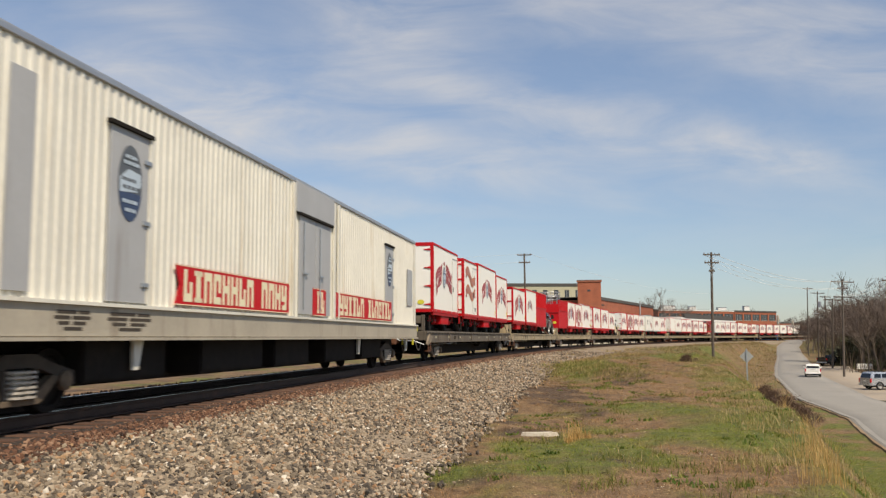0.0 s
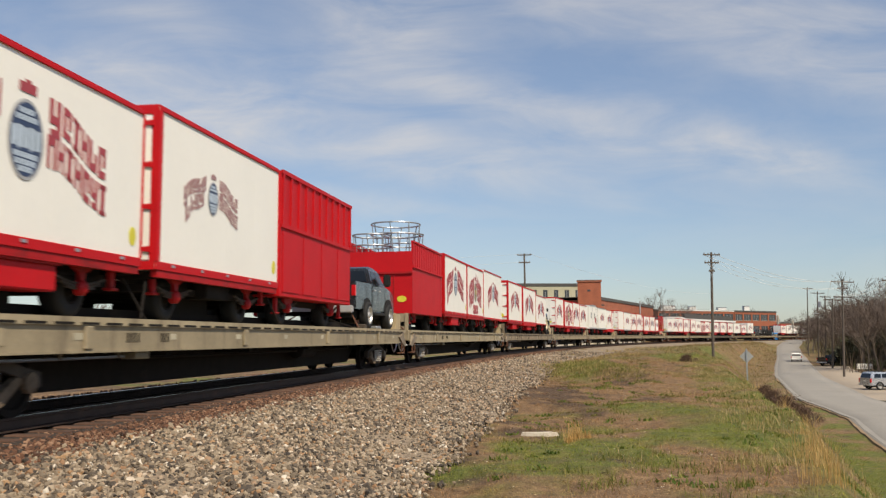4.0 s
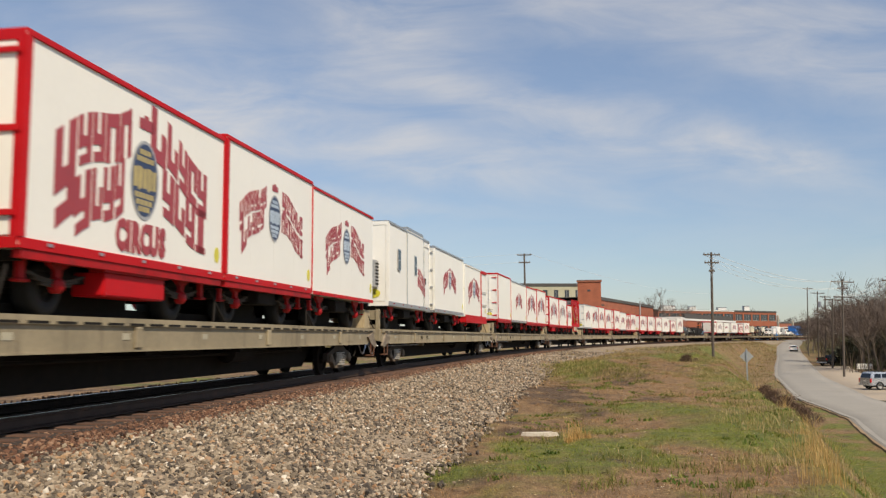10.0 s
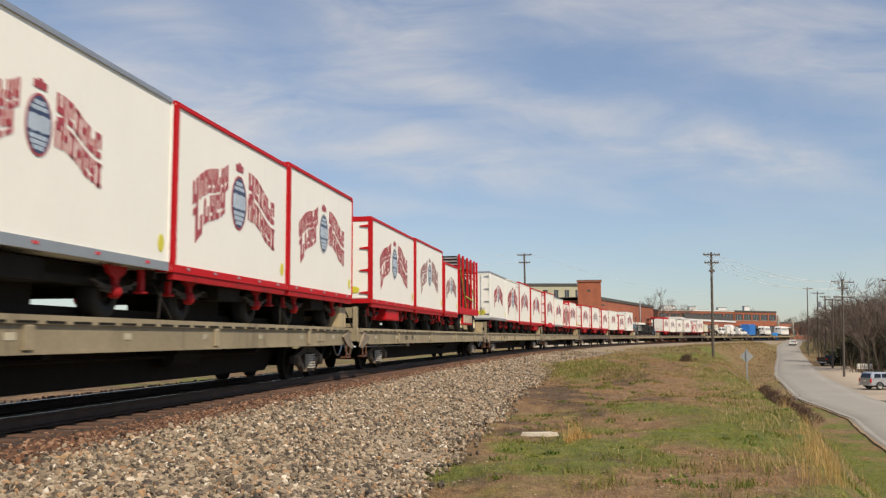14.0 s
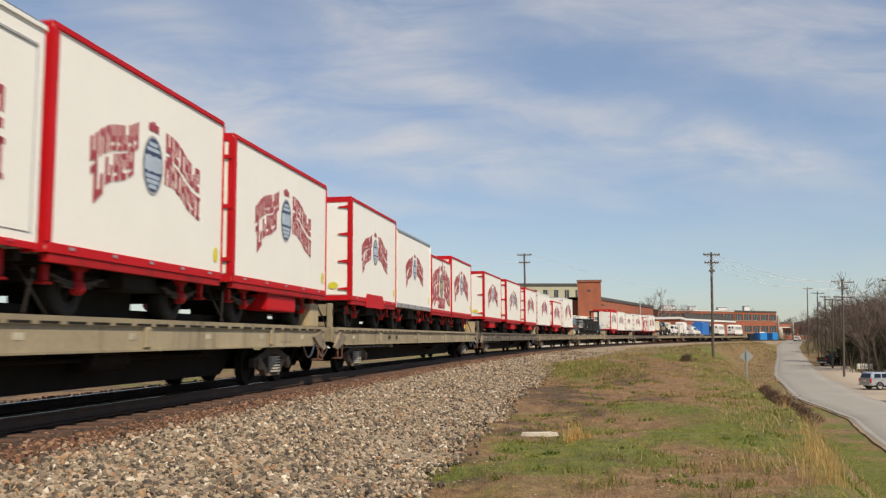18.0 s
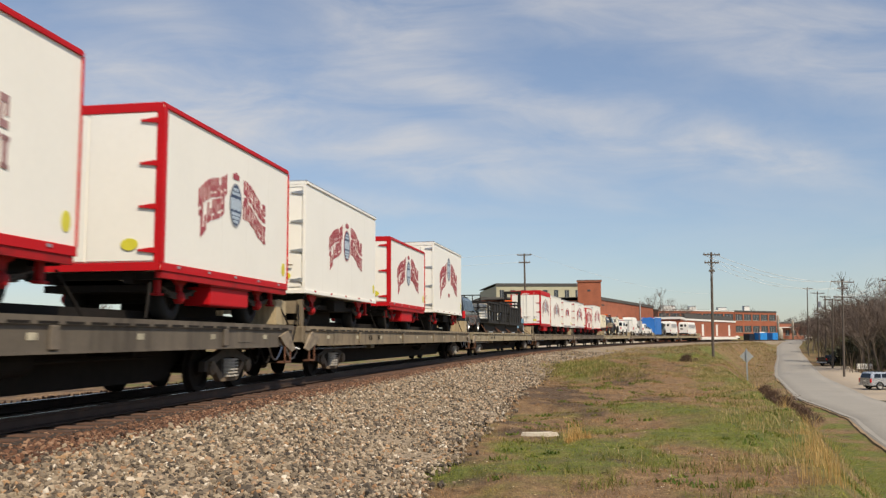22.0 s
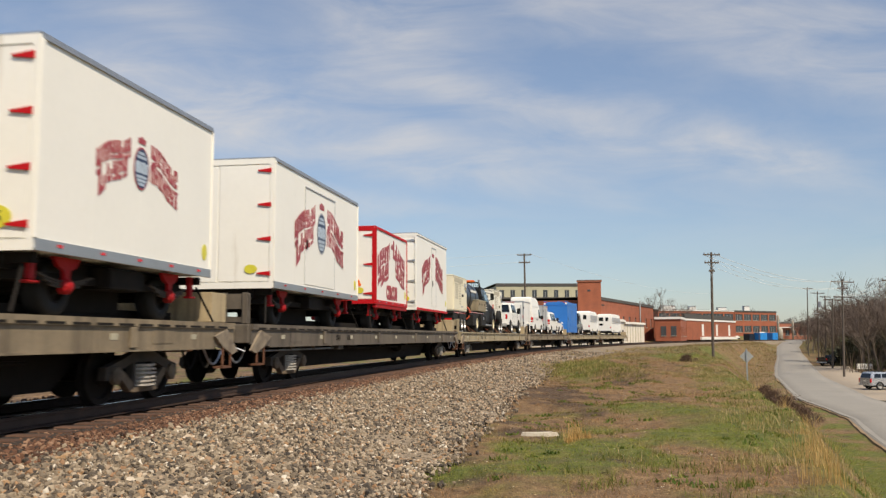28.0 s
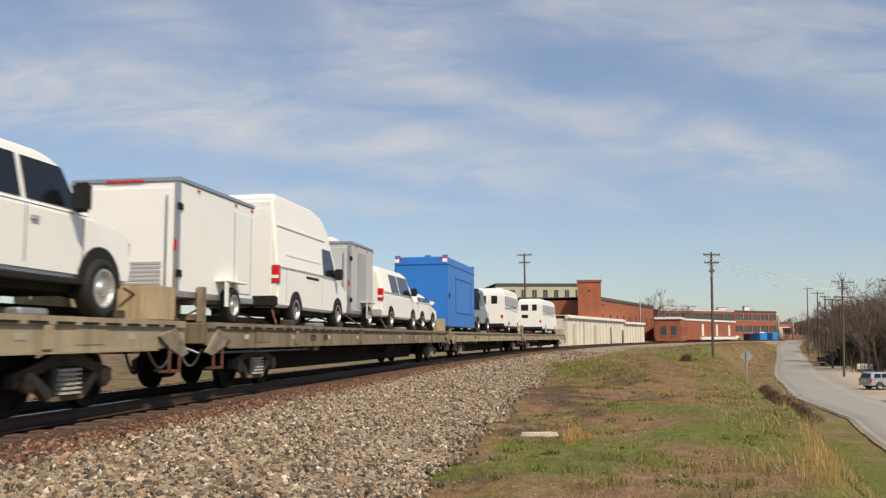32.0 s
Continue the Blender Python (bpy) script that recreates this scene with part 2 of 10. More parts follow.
def part(name, bm, material, parent, label="", at=None, smooth=False):
    """One mesh object under a thing or under a part. bm may also be a ready mesh."""
    me = bm if isinstance(bm, bpy.types.Mesh) else mesh_of(name, bm, material, smooth)
    ob = new(name, me)
    ob.parent = parent
    if at is not None:
        ob.matrix_basis = at
    if label:
        ob["label"] = label
    return ob


def thing(name, label, category, group="", m=None):
    ob = new(name)
    ob.empty_display_size = 0.2
    if m is not None:
        ob.matrix_basis = m
    return tagged(ob, label, category, group)


def box(bm, x0, x1, y0, y1, z0, z1):
    v = [bm.verts.new(c) for c in ((x0, y0, z0), (x1, y0, z0), (x1, y1, z0), (x0, y1, z0), (x0, y0, z1), (x1, y0, z1), (x1, y1, z1), (x0, y1, z1))]
    for f in ((3, 2, 1, 0), (4, 5, 6, 7), (0, 1, 5, 4), (1, 2, 6, 5), (2, 3, 7, 6), (3, 0, 4, 7)):
        bm.faces.new([v[i] for i in f])
    return bm


def boxes(*rows, bevel=0.0):
    bm = bmesh.new()
    for r in rows:
        box(bm, *r)
    if bevel:
        bmesh.ops.bevel(bm, geom=bm.edges[:], offset=bevel, segments=1, affect="EDGES", clamp_overlap=True)
    return bm


def rbox(x0, x1, y0, y1, z0, z1, bevel=0.02, segments=2):
    bm = boxes((x0, x1, y0, y1, z0, z1))
    bmesh.ops.bevel(bm, geom=bm.edges[:], offset=bevel, segments=segments, affect="EDGES", clamp_overlap=True)
    return bm


def lathe(profile, centre=(0, 0, 0), axis="x", seg=20, bm=None, caps=True):
    """A turned body: profile rows are (radius, place along the axis)."""
    bm = bm or bmesh.new()
    rings = []
    for r, a in profile:
        ring = []
        for k in range(seg):
            c, s = math.cos(2 * math.pi * k / seg) * r, math.sin(2 * math.pi * k / seg) * r
            p = {"x": (a, c, s), "y": (c, a, s), "z": (c, s, a)}[axis]
            ring.append(bm.verts.new((p[0] + centre[0], p[1] + centre[1], p[2] + centre[2])))
        rings.append(ring)
    for p, q in zip(rings, rings[1:]):
        for k in range(seg):
            bm.faces.new((p[k], p[(k + 1) % seg], q[(k + 1) % seg], q[k]))
    if caps:
        bm.faces.new(rings[0][::-1])
        bm.faces.new(rings[-1])
    return bm


def tube(bm, a, b, r, r2=None, seg=6):
    """A straight round bar from a to b."""
    a, b = Vector(a), Vector(b)
    r2 = r if r2 is None else r2
    d = (b - a).normalized()
    side = d.orthogonal().normalized()
    other = d.cross(side)
    rings = []
    for c, rad in ((a, r), (b, r2)):
        rings.append([bm.verts.new(c + side * math.cos(2 * math.pi * k / seg) * rad + other * math.sin(2 * math.pi * k / seg) * rad) for k in range(seg)])
    for k in range(seg):
        bm.faces.new((rings[0][k], rings[0][(k + 1) % seg], rings[1][(k + 1) % seg], rings[1][k]))
    bm.faces.new(rings[0][::-1])
    bm.faces.new(rings[1])
    return bm


def sweep(points, r, seg=5, closed=False):
    """One unbroken round bar along a line of points."""
    pts = [Vector(p) for p in points]
    bm = bmesh.new()
    rings = []
    n = len(pts)
    for i, p in enumerate(pts):
        a = pts[(i - 1) % n] if closed or i else pts[0]
        b = pts[(i + 1) % n] if closed or i < n - 1 else pts[-1]
        d = (b - a).normalized()
        up = Vector((0, 0, 1)) if abs(d.z) < 0.9 else Vector((1, 0, 0))
        side = d.cross(up).normalized()
        other = side.cross(d)
        rings.append([bm.verts.new(p + side * math.cos(2 * math.pi * k / seg) * r + other * math.sin(2 * math.pi * k / seg) * r) for k in range(seg)])
    for i in range(n if closed else n - 1):
        a, b = rings[i], rings[(i + 1) % n]
        for k in range(seg):
            bm.faces.new((a[k], a[(k + 1) % seg], b[(k + 1) % seg], b[k]))
    if not closed:
        bm.faces.new(rings[0][::-1])
        bm.faces.new(rings[-1])
    bmesh.ops.recalc_face_normals(bm, faces=bm.faces[:])
    return bm


def tubes(pairs, r, seg=6):
    bm = bmesh.new()
    for a, b in pairs:
        tube(bm, a, b, r, seg=seg)
    return bm


def prism(points, bevel=0.0, segments=2, bm=None):
    """A body from a side outline: rows are (y, z, half width)."""
    bm = bm or bmesh.new()
    right = [bm.verts.new((w, y, z)) for y, z, w in points]
    left = [bm.verts.new((-w, y, z)) for y, z, w in points]
    n = len(points)
    bm.faces.new(right)
    bm.faces.new(left[::-1])
    for i in range(n):
        j = (i + 1) % n
        bm.faces.new((right[j], right[i], left[i], left[j]))
    bmesh.ops.recalc_face_normals(bm, faces=bm.faces[:])
    if bevel:
        bmesh.ops.bevel(bm, geom=bm.edges[:], offset=bevel, segments=segments, affect="EDGES", clamp_overlap=True)
    return bm


def plate(points, x, thick=0.012, bm=None):
    """A thin plate on a side wall: outline rows (y, z) at x, standing out by thick."""
    bm = bm or bmesh.new()
    s = 1 if thick > 0 else -1
    a = [bm.verts.new((x, y, z)) for y, z in points]
    b = [bm.verts.new((x + thick, y, z)) for y, z in points]
    n = len(points)
    bm.faces.new(b)
    bm.faces.new(a[::-1])
    for i in range(n):
        j = (i + 1) % n
        bm.faces.new((a[i], a[j], b[j], b[i]))
    bmesh.ops.recalc_face_normals(bm, faces=bm.faces[:])
    return bm


def lettering(words, size, thick=0.004, bold=0.0):
    """Raised lettering in the built-in font, as a mesh in the yz plane facing +x."""
    cu = bpy.data.curves.new("lettering", "FONT")
    cu.body, cu.size, cu.extrude, cu.align_x, cu.align_y = words, size, thick, "CENTER", "CENTER"
    cu.resolution_u, cu.offset = 2, bold
    ob = bpy.data.objects.new("lettering", cu)
    me = bpy.data.meshes.new_from_object(ob)
    bpy.data.objects.remove(ob)
    me.transform(Matrix(((0, 0, 1, 0), (1, 0, 0, 0), (0, 1, 0, 0), (0, 0, 0, 1))))
    return me


MOVERS = []


def rides(ob, s, z=DECK, u=0.0):
    """Note a thing as riding on the train; motions() keys it."""
    MOVERS.append((ob, s, z, u))
    ob.matrix_basis = train_pose(s, z, 0.0, u)
    return ob
# ---- the ground ----
ROAD = [(8.0, -60.0), (13.0, 0.0), (18.0, 22.0), (21.5, 35.0), (24.6, 44.6), (28.4, 55.3), (30.6, 65.0), (32.2, 73.0), (36.0, 84.5), (46.2, 115.0), (56.0, 141.0), (75.0, 190.0), (86.3, 220.0), (97.7, 250.0), (109.0, 275.0), (116.0, 290.0), (124.0, 305.0), (150.0, 345.0), (200.0, 430.0)]
ROAD_HALF = 2.9
RA = np.array(ROAD)


def smooth(a, b, x):
    t = np.clip((x - a) / (b - a), 0, 1)
    return t * t * (3 - 2 * t)


def road_x(y):
    return np.interp(y, RA[:, 1], RA[:, 0])


def road_z(y):
    return np.interp(y, [0, 115, 140, 190, 220, 250, 275, 290, 345, 2000], [-4.2, -4.2, -3.95, -3.7, -3.2, -1.96, -0.83, -0.2, -0.1, 0.2])


def toe_of(s):
    """Where the ballast shoulder ends, in metres to the right of the track."""
    return np.interp(s, [-10, 25, 46, 53, 66, 85, 130, 400], [5.5, 5.3, 4.2, 4.2, 6.6, 7.4, 7.2, 5.5])


def verge_of(y):
    return ROAD_HALF + np.interp(y, [0, 30, 60, 120, 200, 260], [2.7, 2.5, 2.4, 3.6, 2.5, 0.6])


def slope_of(y):
    return np.interp(y, [0, 9, 11.5, 17, 21, 30, 55, 70, 120, 220, 270], [6.6, 5.5, 5.1, 4.5, 4.2, 4.3, 5.6, 5.6, 6.6, 4.0, 2.5])


def crest_x(y):
    return road_x(y) - verge_of(y) - slope_of(y)


def hummock(x, y, k):
    return np.sin(x * k + 1.3 * np.sin(y * k * 0.7)) * np.cos(y * k * 0.9 + 0.8 * np.sin(x * k * 0.6))


def ground_z(x, y):
    """The height of the ground: track bed, bench, bank down to the road, and fields beyond."""
    x, y = np.asarray(x, float), np.asarray(y, float)
    dist = np.hypot(x - CX, y - CY)
    u = R - dist
    s = R * (np.arctan2(y - CY, CX - x) - TH0)
    toe = toe_of(s) + 0.1
    bench = -0.80 + 0.07 * hummock(x, y, 1.1) + 0.04 * hummock(x + 3, y, 2.9) + 0.11 * hummock(x, y * 0.7 + 2, 0.62) * smooth(9, 16, y)
    bench = bench + 0.34 * np.exp(-((x - 7.3) / 1.8) ** 2 - ((y - 44) / 7.0) ** 2) + 0.2 * np.exp(-((x - 13.5) / 2.0) ** 2 - ((y - 62) / 9.0) ** 2)
    bench = bench + 0.28 * smooth(28, 60, y) * smooth(4.5, 8, u) * (1 - smooth(150, 250, y))
    left = -0.62 + 0.05 * hummock(x, y, 0.6) + 1.9 * smooth(140, 300, s) * smooth(5, 16, -u)
    z = np.where(u > 0, bench, left)
    z = np.where((u > 1.9) & (u < toe), -0.30 + (bench + 0.30) * (u - 1.9) / (toe - 1.9), z)
    z = np.where((u < -3.3) & (u > -5.6), -0.30 + (left + 0.30) * (-u - 3.3) / 2.3, z)
    z = np.where((u <= 1.9) & (u >= -3.3), -0.30, z)
    # the bank and the road
    dr = x - road_x(y)
    zr = road_z(y)
    verge, slope = verge_of(y), slope_of(y)
    fall = np.clip((dr + verge + slope) / slope, 0, 1)
    w = 1 - 0.35 * smooth(0, 1, fall) - 0.65 * np.sin(fall * math.pi / 2)
    near_cross = smooth(262, 296, y)
    low = np.minimum(zr - 0.06 + 0.03 * hummock(x, y, 0.9), 5)
    z_bank = low + (z - low) * w
    z_bank = z_bank - 0.14 * (1 - smooth(ROAD_HALF - 0.4, ROAD_HALF + 0.1, np.abs(dr)))
    z = np.where(u > 1.9, z_bank * (1 - near_cross) + np.maximum(z_bank, -0.4) * near_cross, z)
    return z


def ground_sheet():
    ang = np.concatenate([np.arange(-40, 40, 0.25), np.arange(40, 320, 4.0)])
    rad = np.concatenate([[0.0], np.geomspace(0.8, 4200, 480)])
    A, B = np.meshgrid(np.radians(ang), rad)
    x, y = np.sin(A) * B, np.cos(A) * B
    z = ground_z(x, y)
    far = smooth(450, 900, B)
    z = z * (1 - far) - 0.4 * far
    co = np.stack([x, y, z], -1).reshape(-1, 3)
    na, nr = len(ang), len(rad)
    i = np.arange(nr - 1)[:, None] * na
    k = np.arange(na)[None]
    k2 = (k + 1) % na
    faces = np.stack([i + k, i + na + k, i + na + k2, i + k2], -1).reshape(-1, 4)
    me = bpy.data.meshes.new("ground")
    me.from_pydata(co.tolist(), [], faces.tolist())
    me.polygons.foreach_set("use_smooth", [True] * len(me.polygons))
    me.update()
    return me


# patches of the bank in plan: x, y, half sizes, turn, greenness, litter
# the spot at (-28, 60) uses litter tones for shade on the far field
SPOTS = ((2.3, 14.3, 1.6, 1.6, 0, 0.55, -0.2), (0.6, 11.6, 1.5, 0.8, 10, 0.4, -0.1), (4.6, 19.0, 1.6, 3.4, -12, 0.35, -0.1), (7.4, 22.0, 1.4, 4.5, -12, 0.25, 0.0), (3.1, 26.5, 1.3, 5.5, -5, -0.6, 0.75), (1.6, 18.5, 0.9, 2.4, -8, -0.5, 0.6), (3.5, 11.4, 0.9, 1.0, 0, -0.75, -0.4), (3.7, 13.6, 0.9, 1.2, 0, -0.6, -0.4), (1.0, 15.2, 0.9, 1.0, 0, -0.3, 0.1), (9.5, 42.0, 1.6, 9.0, -10, -0.9, 0.1), (7.4, 36.0, 0.8, 4.0, -10, -0.5, 0.7), (5.0, 15.5, 1.0, 2.2, -10, 0.5, -0.2), (-0.3, 13.2, 0.8, 1.2, 0, 0.3, 0.1), (2.2, 10.9, 1.0, 0.6, 0, -0.4, 0.6), (6.2, 25.0, 0.8, 2.5, -10, -0.4, 0.6), (6.5, 33.0, 1.3, 4.0, -8, -0.3, -0.1), (8.5, 60.0, 2.0, 11.0, -10, -0.2, -0.2), (10.3, 21.0, 1.6, 6.0, -15, 0.5, -0.1), (12.5, 28.0, 2.2, 10.0, -15, 0.4, -0.1), (14.5, 88.0, 3.6, 30.0, -16, -1.4, -0.3), (11.3, 29.0, 1.0, 4.0, -15, -0.6, 0.9), (15.0, 33.0, 3.6, 14.0, -15, 0.9, -0.4), (17.6, 36.0, 0.9, 14.0, -14, -0.5, 0.1), (30.0, 145.0, 8.5, 60.0, -20, -0.7, -0.1), (33.0, 120.0, 5.0, 22.0, -20, 0.9, -0.3), (20.0, 72.0, 2.6, 14.0, -18, 0.7, -0.2), (11.8, 84.0, 2.0, 12.0, -14, -0.3, 0.9), (16.5, 60.0, 1.6, 12.0, -16, 0.6, -0.2), (4.6, 15.6, 1.2, 1.6, 0, 0.8, -0.2), (2.6, 12.4, 1.4, 0.9, 0, 0.6, 0.2), (6.2, 31.0, 2.4, 8.0, -10, -1.3, 0.2), (10.8, 46.0, 2.0, 9.0, -12, -0.8, 0.1), (5.0, 16.0, 1.2, 6.0, -14, -0.2, -0.6), (8.2, 27.0, 1.5, 8.0, -14, -0.3, -0.6), (3.4, 10.6, 1.2, 1.0, 0, -0.5, -0.6), (30.0, 105.0, 5.0, 25.0, -18, 0.2, 0.15), (42.0, 180.0, 60.0, 110.0, 0, -0.45, 0.0), (-28.0, 60.0, 22.0, 70.0, 8, -0.4, 0.5), (7.2, 43.0, 1.5, 6.0, -8, 1.1, -0.2))


def bank_colours(nt, vivid=1.0):
    """The colour of grass, straw, earth and litter by place, shared by the ground and its blades."""
    n, l = nt.nodes.new, nt.links.new
    tc, flat = n("ShaderNodeTexCoord"), n("ShaderNodeVectorMath")
    flat.operation, flat.inputs[1].default_value = "MULTIPLY", (1, 1, 0)
    l(tc.outputs["Object"], flat.inputs[0])

    def tex(scale, detail=6, rough=0.6):
        t = n("ShaderNodeTexNoise")
        t.inputs["Scale"].default_value, t.inputs["Detail"].default_value, t.inputs["Roughness"].default_value = scale, detail, rough
        l(flat.outputs[0], t.inputs["Vector"])
        return t.outputs["Fac"]

    def ramp(src, rows):
        r = n("ShaderNodeValToRGB")
        while len(r.color_ramp.elements) < len(rows):
            r.color_ramp.elements.new(0.5)
        for e, (p, c) in zip(r.color_ramp.elements, rows):
            e.position, e.color = p, (*c, 1)
        l(src, r.inputs[0])
        return r.outputs[0]

    def mix(f, a, c):
        x = n("ShaderNodeMix")
        x.data_type = "RGBA"
        l(f, x.inputs["Factor"])
        l(a, x.inputs["A"])
        l(c, x.inputs["B"])
        return x.outputs["Result"]

    def plus(a, b, k):
        m = n("ShaderNodeMath")
        m.operation, m.inputs[1].default_value = "MULTIPLY_ADD", k
        l(b, m.inputs[0])
        l(a, m.inputs[2])
        return m.outputs[0]

    wet, dark = tex(0.40, 5, 0.55), tex(0.7, 6, 0.6)
    for x, y, rx, ry, turn, g, d in SPOTS:
        mp, ln, mr = n("ShaderNodeMapping"), n("ShaderNodeVectorMath"), n("ShaderNodeMapRange")
        mp.vector_type = "TEXTURE"
        mp.inputs["Location"].default_value, mp.inputs["Scale"].default_value = (x, y, 0), (rx, ry, 1)
        mp.inputs["Rotation"].default_value = (0, 0, radians(turn))
        l(flat.outputs[0], mp.inputs[0])
        ln.operation = "LENGTH"
        l(mp.outputs[0], ln.inputs[0])
        mr.interpolation_type = "SMOOTHSTEP"
        mr.inputs["From Min"].default_value, mr.inputs["From Max"].default_value = 1.6, 0.2
        l(ln.outputs["Value"], mr.inputs["Value"])
        wet, dark = plus(wet, mr.outputs[0], g * 0.22), plus(dark, mr.outputs[0], d * 0.22)
    green = ramp(tex(2.6), [(0.3, (0.10, 0.13, 0.016)), (0.5, (0.165, 0.185, 0.026)), (0.72, (0.28, 0.25, 0.055))])
    straw = ramp(tex(3.5), [(0.3, (0.20, 0.112, 0.054)), (0.55, (0.325, 0.198, 0.098)), (0.8, (0.46, 0.31, 0.16))])
    litter = ramp(tex(5.0), [(0.35, (0.07, 0.042, 0.027)), (0.7, (0.17, 0.105, 0.06))])
    base = mix(ramp(wet, [(0.42, (0, 0, 0)), (0.55, (1, 1, 1))]), straw, green)
    return mix(ramp(dark, [(0.54, (0, 0, 0)), (0.68, (0.9, 0.9, 0.9))]), base, litter), tex, ramp


def ground_material():
    m = bpy.data.materials.new("rough_spring_grass_and_earth")
    m.use_nodes = True
    nt = m.node_tree
    n, l = nt.nodes.new, nt.links.new
    b = nt.nodes["Principled BSDF"]
    b.inputs["Roughness"].default_value = 0.95
    base, tex, ramp = bank_colours(nt)
    speck = ramp(tex(24, 4), [(0.32, (0.30, 0.30, 0.30)), (0.65, (1, 1, 1))])
    mul = n("ShaderNodeMix")
    mul.data_type, mul.blend_type = "RGBA", "MULTIPLY"
    mul.inputs["Factor"].default_value = 0.85
    blotch = n("ShaderNodeMix")
    blotch.data_type, blotch.blend_type = "RGBA", "MULTIPLY"
    blotch.inputs["Factor"].default_value = 0.75
    l(base, blotch.inputs["A"])
    l(ramp(tex(5.5, 8, 0.7), [(0.36, (0.42, 0.40, 0.36)), (0.56, (1, 1, 1))]), blotch.inputs["B"])
    l(blotch.outputs["Result"], mul.inputs["A"])
    l(speck, mul.inputs["B"])
    l(mul.outputs["Result"], b.inputs["Base Color"])
    bp = n("ShaderNodeBump")
    bp.inputs["Strength"].default_value, bp.inputs["Distance"].default_value = 1, 0.06
    l(tex(18, 6), bp.inputs["Height"])
    l(bp.outputs[0], b.inputs["Normal"])
    return m


ground = new("ground", ground_sheet())
ground.data.materials.append(ground_material())
tagged(ground, "rough spring grass and bare earth beside the railway", "ground", kind="structure")


def strip(name, centre, halves, z_of, lift, material, step=1):
    """A band that follows a line over the ground; halves are cross offsets."""
    bm = bmesh.new()
    rows = []
    pts = [Vector(p) for p in centre]
    for i, p in enumerate(pts):
        d = (pts[min(i + 1, len(pts) - 1)] - pts[max(i - 1, 0)]).normalized()
        nrm = Vector((d.y, -d.x))
        row = []
        for h in halves:
            c = p + nrm * h
            row.append(bm.verts.new((c.x, c.y, z_of(c.x, c.y) + lift - (0.3 if h in (halves[0], halves[-1]) else 0.0))))
        rows.append(row)
    for a, b in zip(rows, rows[1:]):
        for k in range(len(halves) - 1):
            bm.faces.new((a[k], a[k + 1], b[k + 1], b[k]))
    bmesh.ops.recalc_face_normals(bm, faces=bm.faces[:])
    if bm.faces and bm.faces[:][0].normal.z < 0:
        bmesh.ops.reverse_faces(bm, faces=bm.faces[:])
    me = mesh_of(name, bm, material, True)
    return new(name, me)


ASPHALT = mat("sun_bleached_asphalt", (0.25, 0.232, 0.205), 0.9, 0, 0.10, 0.25, 0.004, 60, (0.17, 0.16, 0.145), 0.16, 2.5)
CONCRETE = mat("pale_dusty_drive", (0.33, 0.27, 0.205), 0.92, 0, 0.14, 0.5, 0.004, 40, (0.22, 0.16, 0.09), 0.35, 0.5)
BALLAST = mat("tan_crushed_stone", (0.235, 0.182, 0.125), 0.9, 0, 0.45, 9, 0.03, 26, (0.15, 0.115, 0.09), 0.4, 12)
# near-black base colour stands in for the train's shadow on the stone
SHADE_BED = mat("shade_dark_track_bed", (0.032, 0.024, 0.019), 0.95, 0, 0.4, 6, 0.02, 26, (0.015, 0.012, 0.010), 0.4, 6)
RUSTBED = mat("rust_stained_stone", (0.13, 0.060, 0.034), 0.95, 0, 0.45, 8, 0.03, 26, (0.05, 0.032, 0.024), 0.5, 9)

ys = np.concatenate([np.arange(-55, 130, 2.0), np.arange(130, 420, 4.0)])
road = strip("road", [(float(road_x(y)), float(y)) for y in ys], (-3.15, -2.9, -1.4, 0, 1.4, 2.9, 3.15), lambda x, y: float(road_z(y)), 0.07, ASPHALT)
tagged(road, "pale worn asphalt two-lane road beside the bank", "road", kind="structure")


def ragged_margin(name, side, w0, w1, lift, material, label, seed):
    """A strip along one edge of the road whose outer line wanders."""
    rng = np.random.default_rng(seed)
    yy = np.arange(20, 290, 0.8)
    out = w1 + 0.35 * (w1 - w0) * np.interp(yy, yy[::6], rng.uniform(-1, 1, len(yy[::6]))) + 0.10 * (w1 - w0) * rng.uniform(-1, 1, len(yy))
    bm = bmesh.new()
    rows = []
    for y, o in zip(yy, out):
        x = float(road_x(y))
        rows.append([bm.verts.new((x + side * w0, y, float(road_z(y)) + lift)), bm.verts.new((x + side * float(o), y, float(road_z(y)) + lift)), bm.verts.new((x + side * float(o) + side * 0.05, y, float(road_z(y)) - 0.15))])
    for p, q in zip(rows, rows[1:]):
        for k in range(2):
            bm.faces.new((p[k], p[k + 1], q[k + 1], q[k]) if side > 0 else (p[k], q[k], q[k + 1], p[k + 1]))
    tagged(new(name, mesh_of(name, bm, material)), label, "road edge", kind="structure")


EARTH = mat("bare_tan_earth", (0.26, 0.175, 0.098), 0.95, 0, 0.25, 1.6, 0.01, 18, (0.15, 0.10, 0.055), 0.4, 1.5)
for side in (-1, 1):
    ragged_margin("road_edge_%d" % (1.5 + side / 2), side, 2.7, 3.0, 0.076, ASPHALT, "broken edge of the asphalt road", 5 + side)
    ragged_margin("road_margin_%d" % (1.5 + side / 2), side, 2.6, 3.2, 0.02, EARTH, "bare tan earth along the road", 15 + side)
drive = strip("drive_apron", [(34.5, 72.0), (48.0, 79.0), (62.0, 84.0), (95.0, 92.0)], (-5.4, -5, -2, 3, 11, 11.4), lambda x, y: float(road_z(y)), 0.045, CONCRETE)
tagged(drive, "dusty pale entrance drive off the road", "drive", kind="structure")

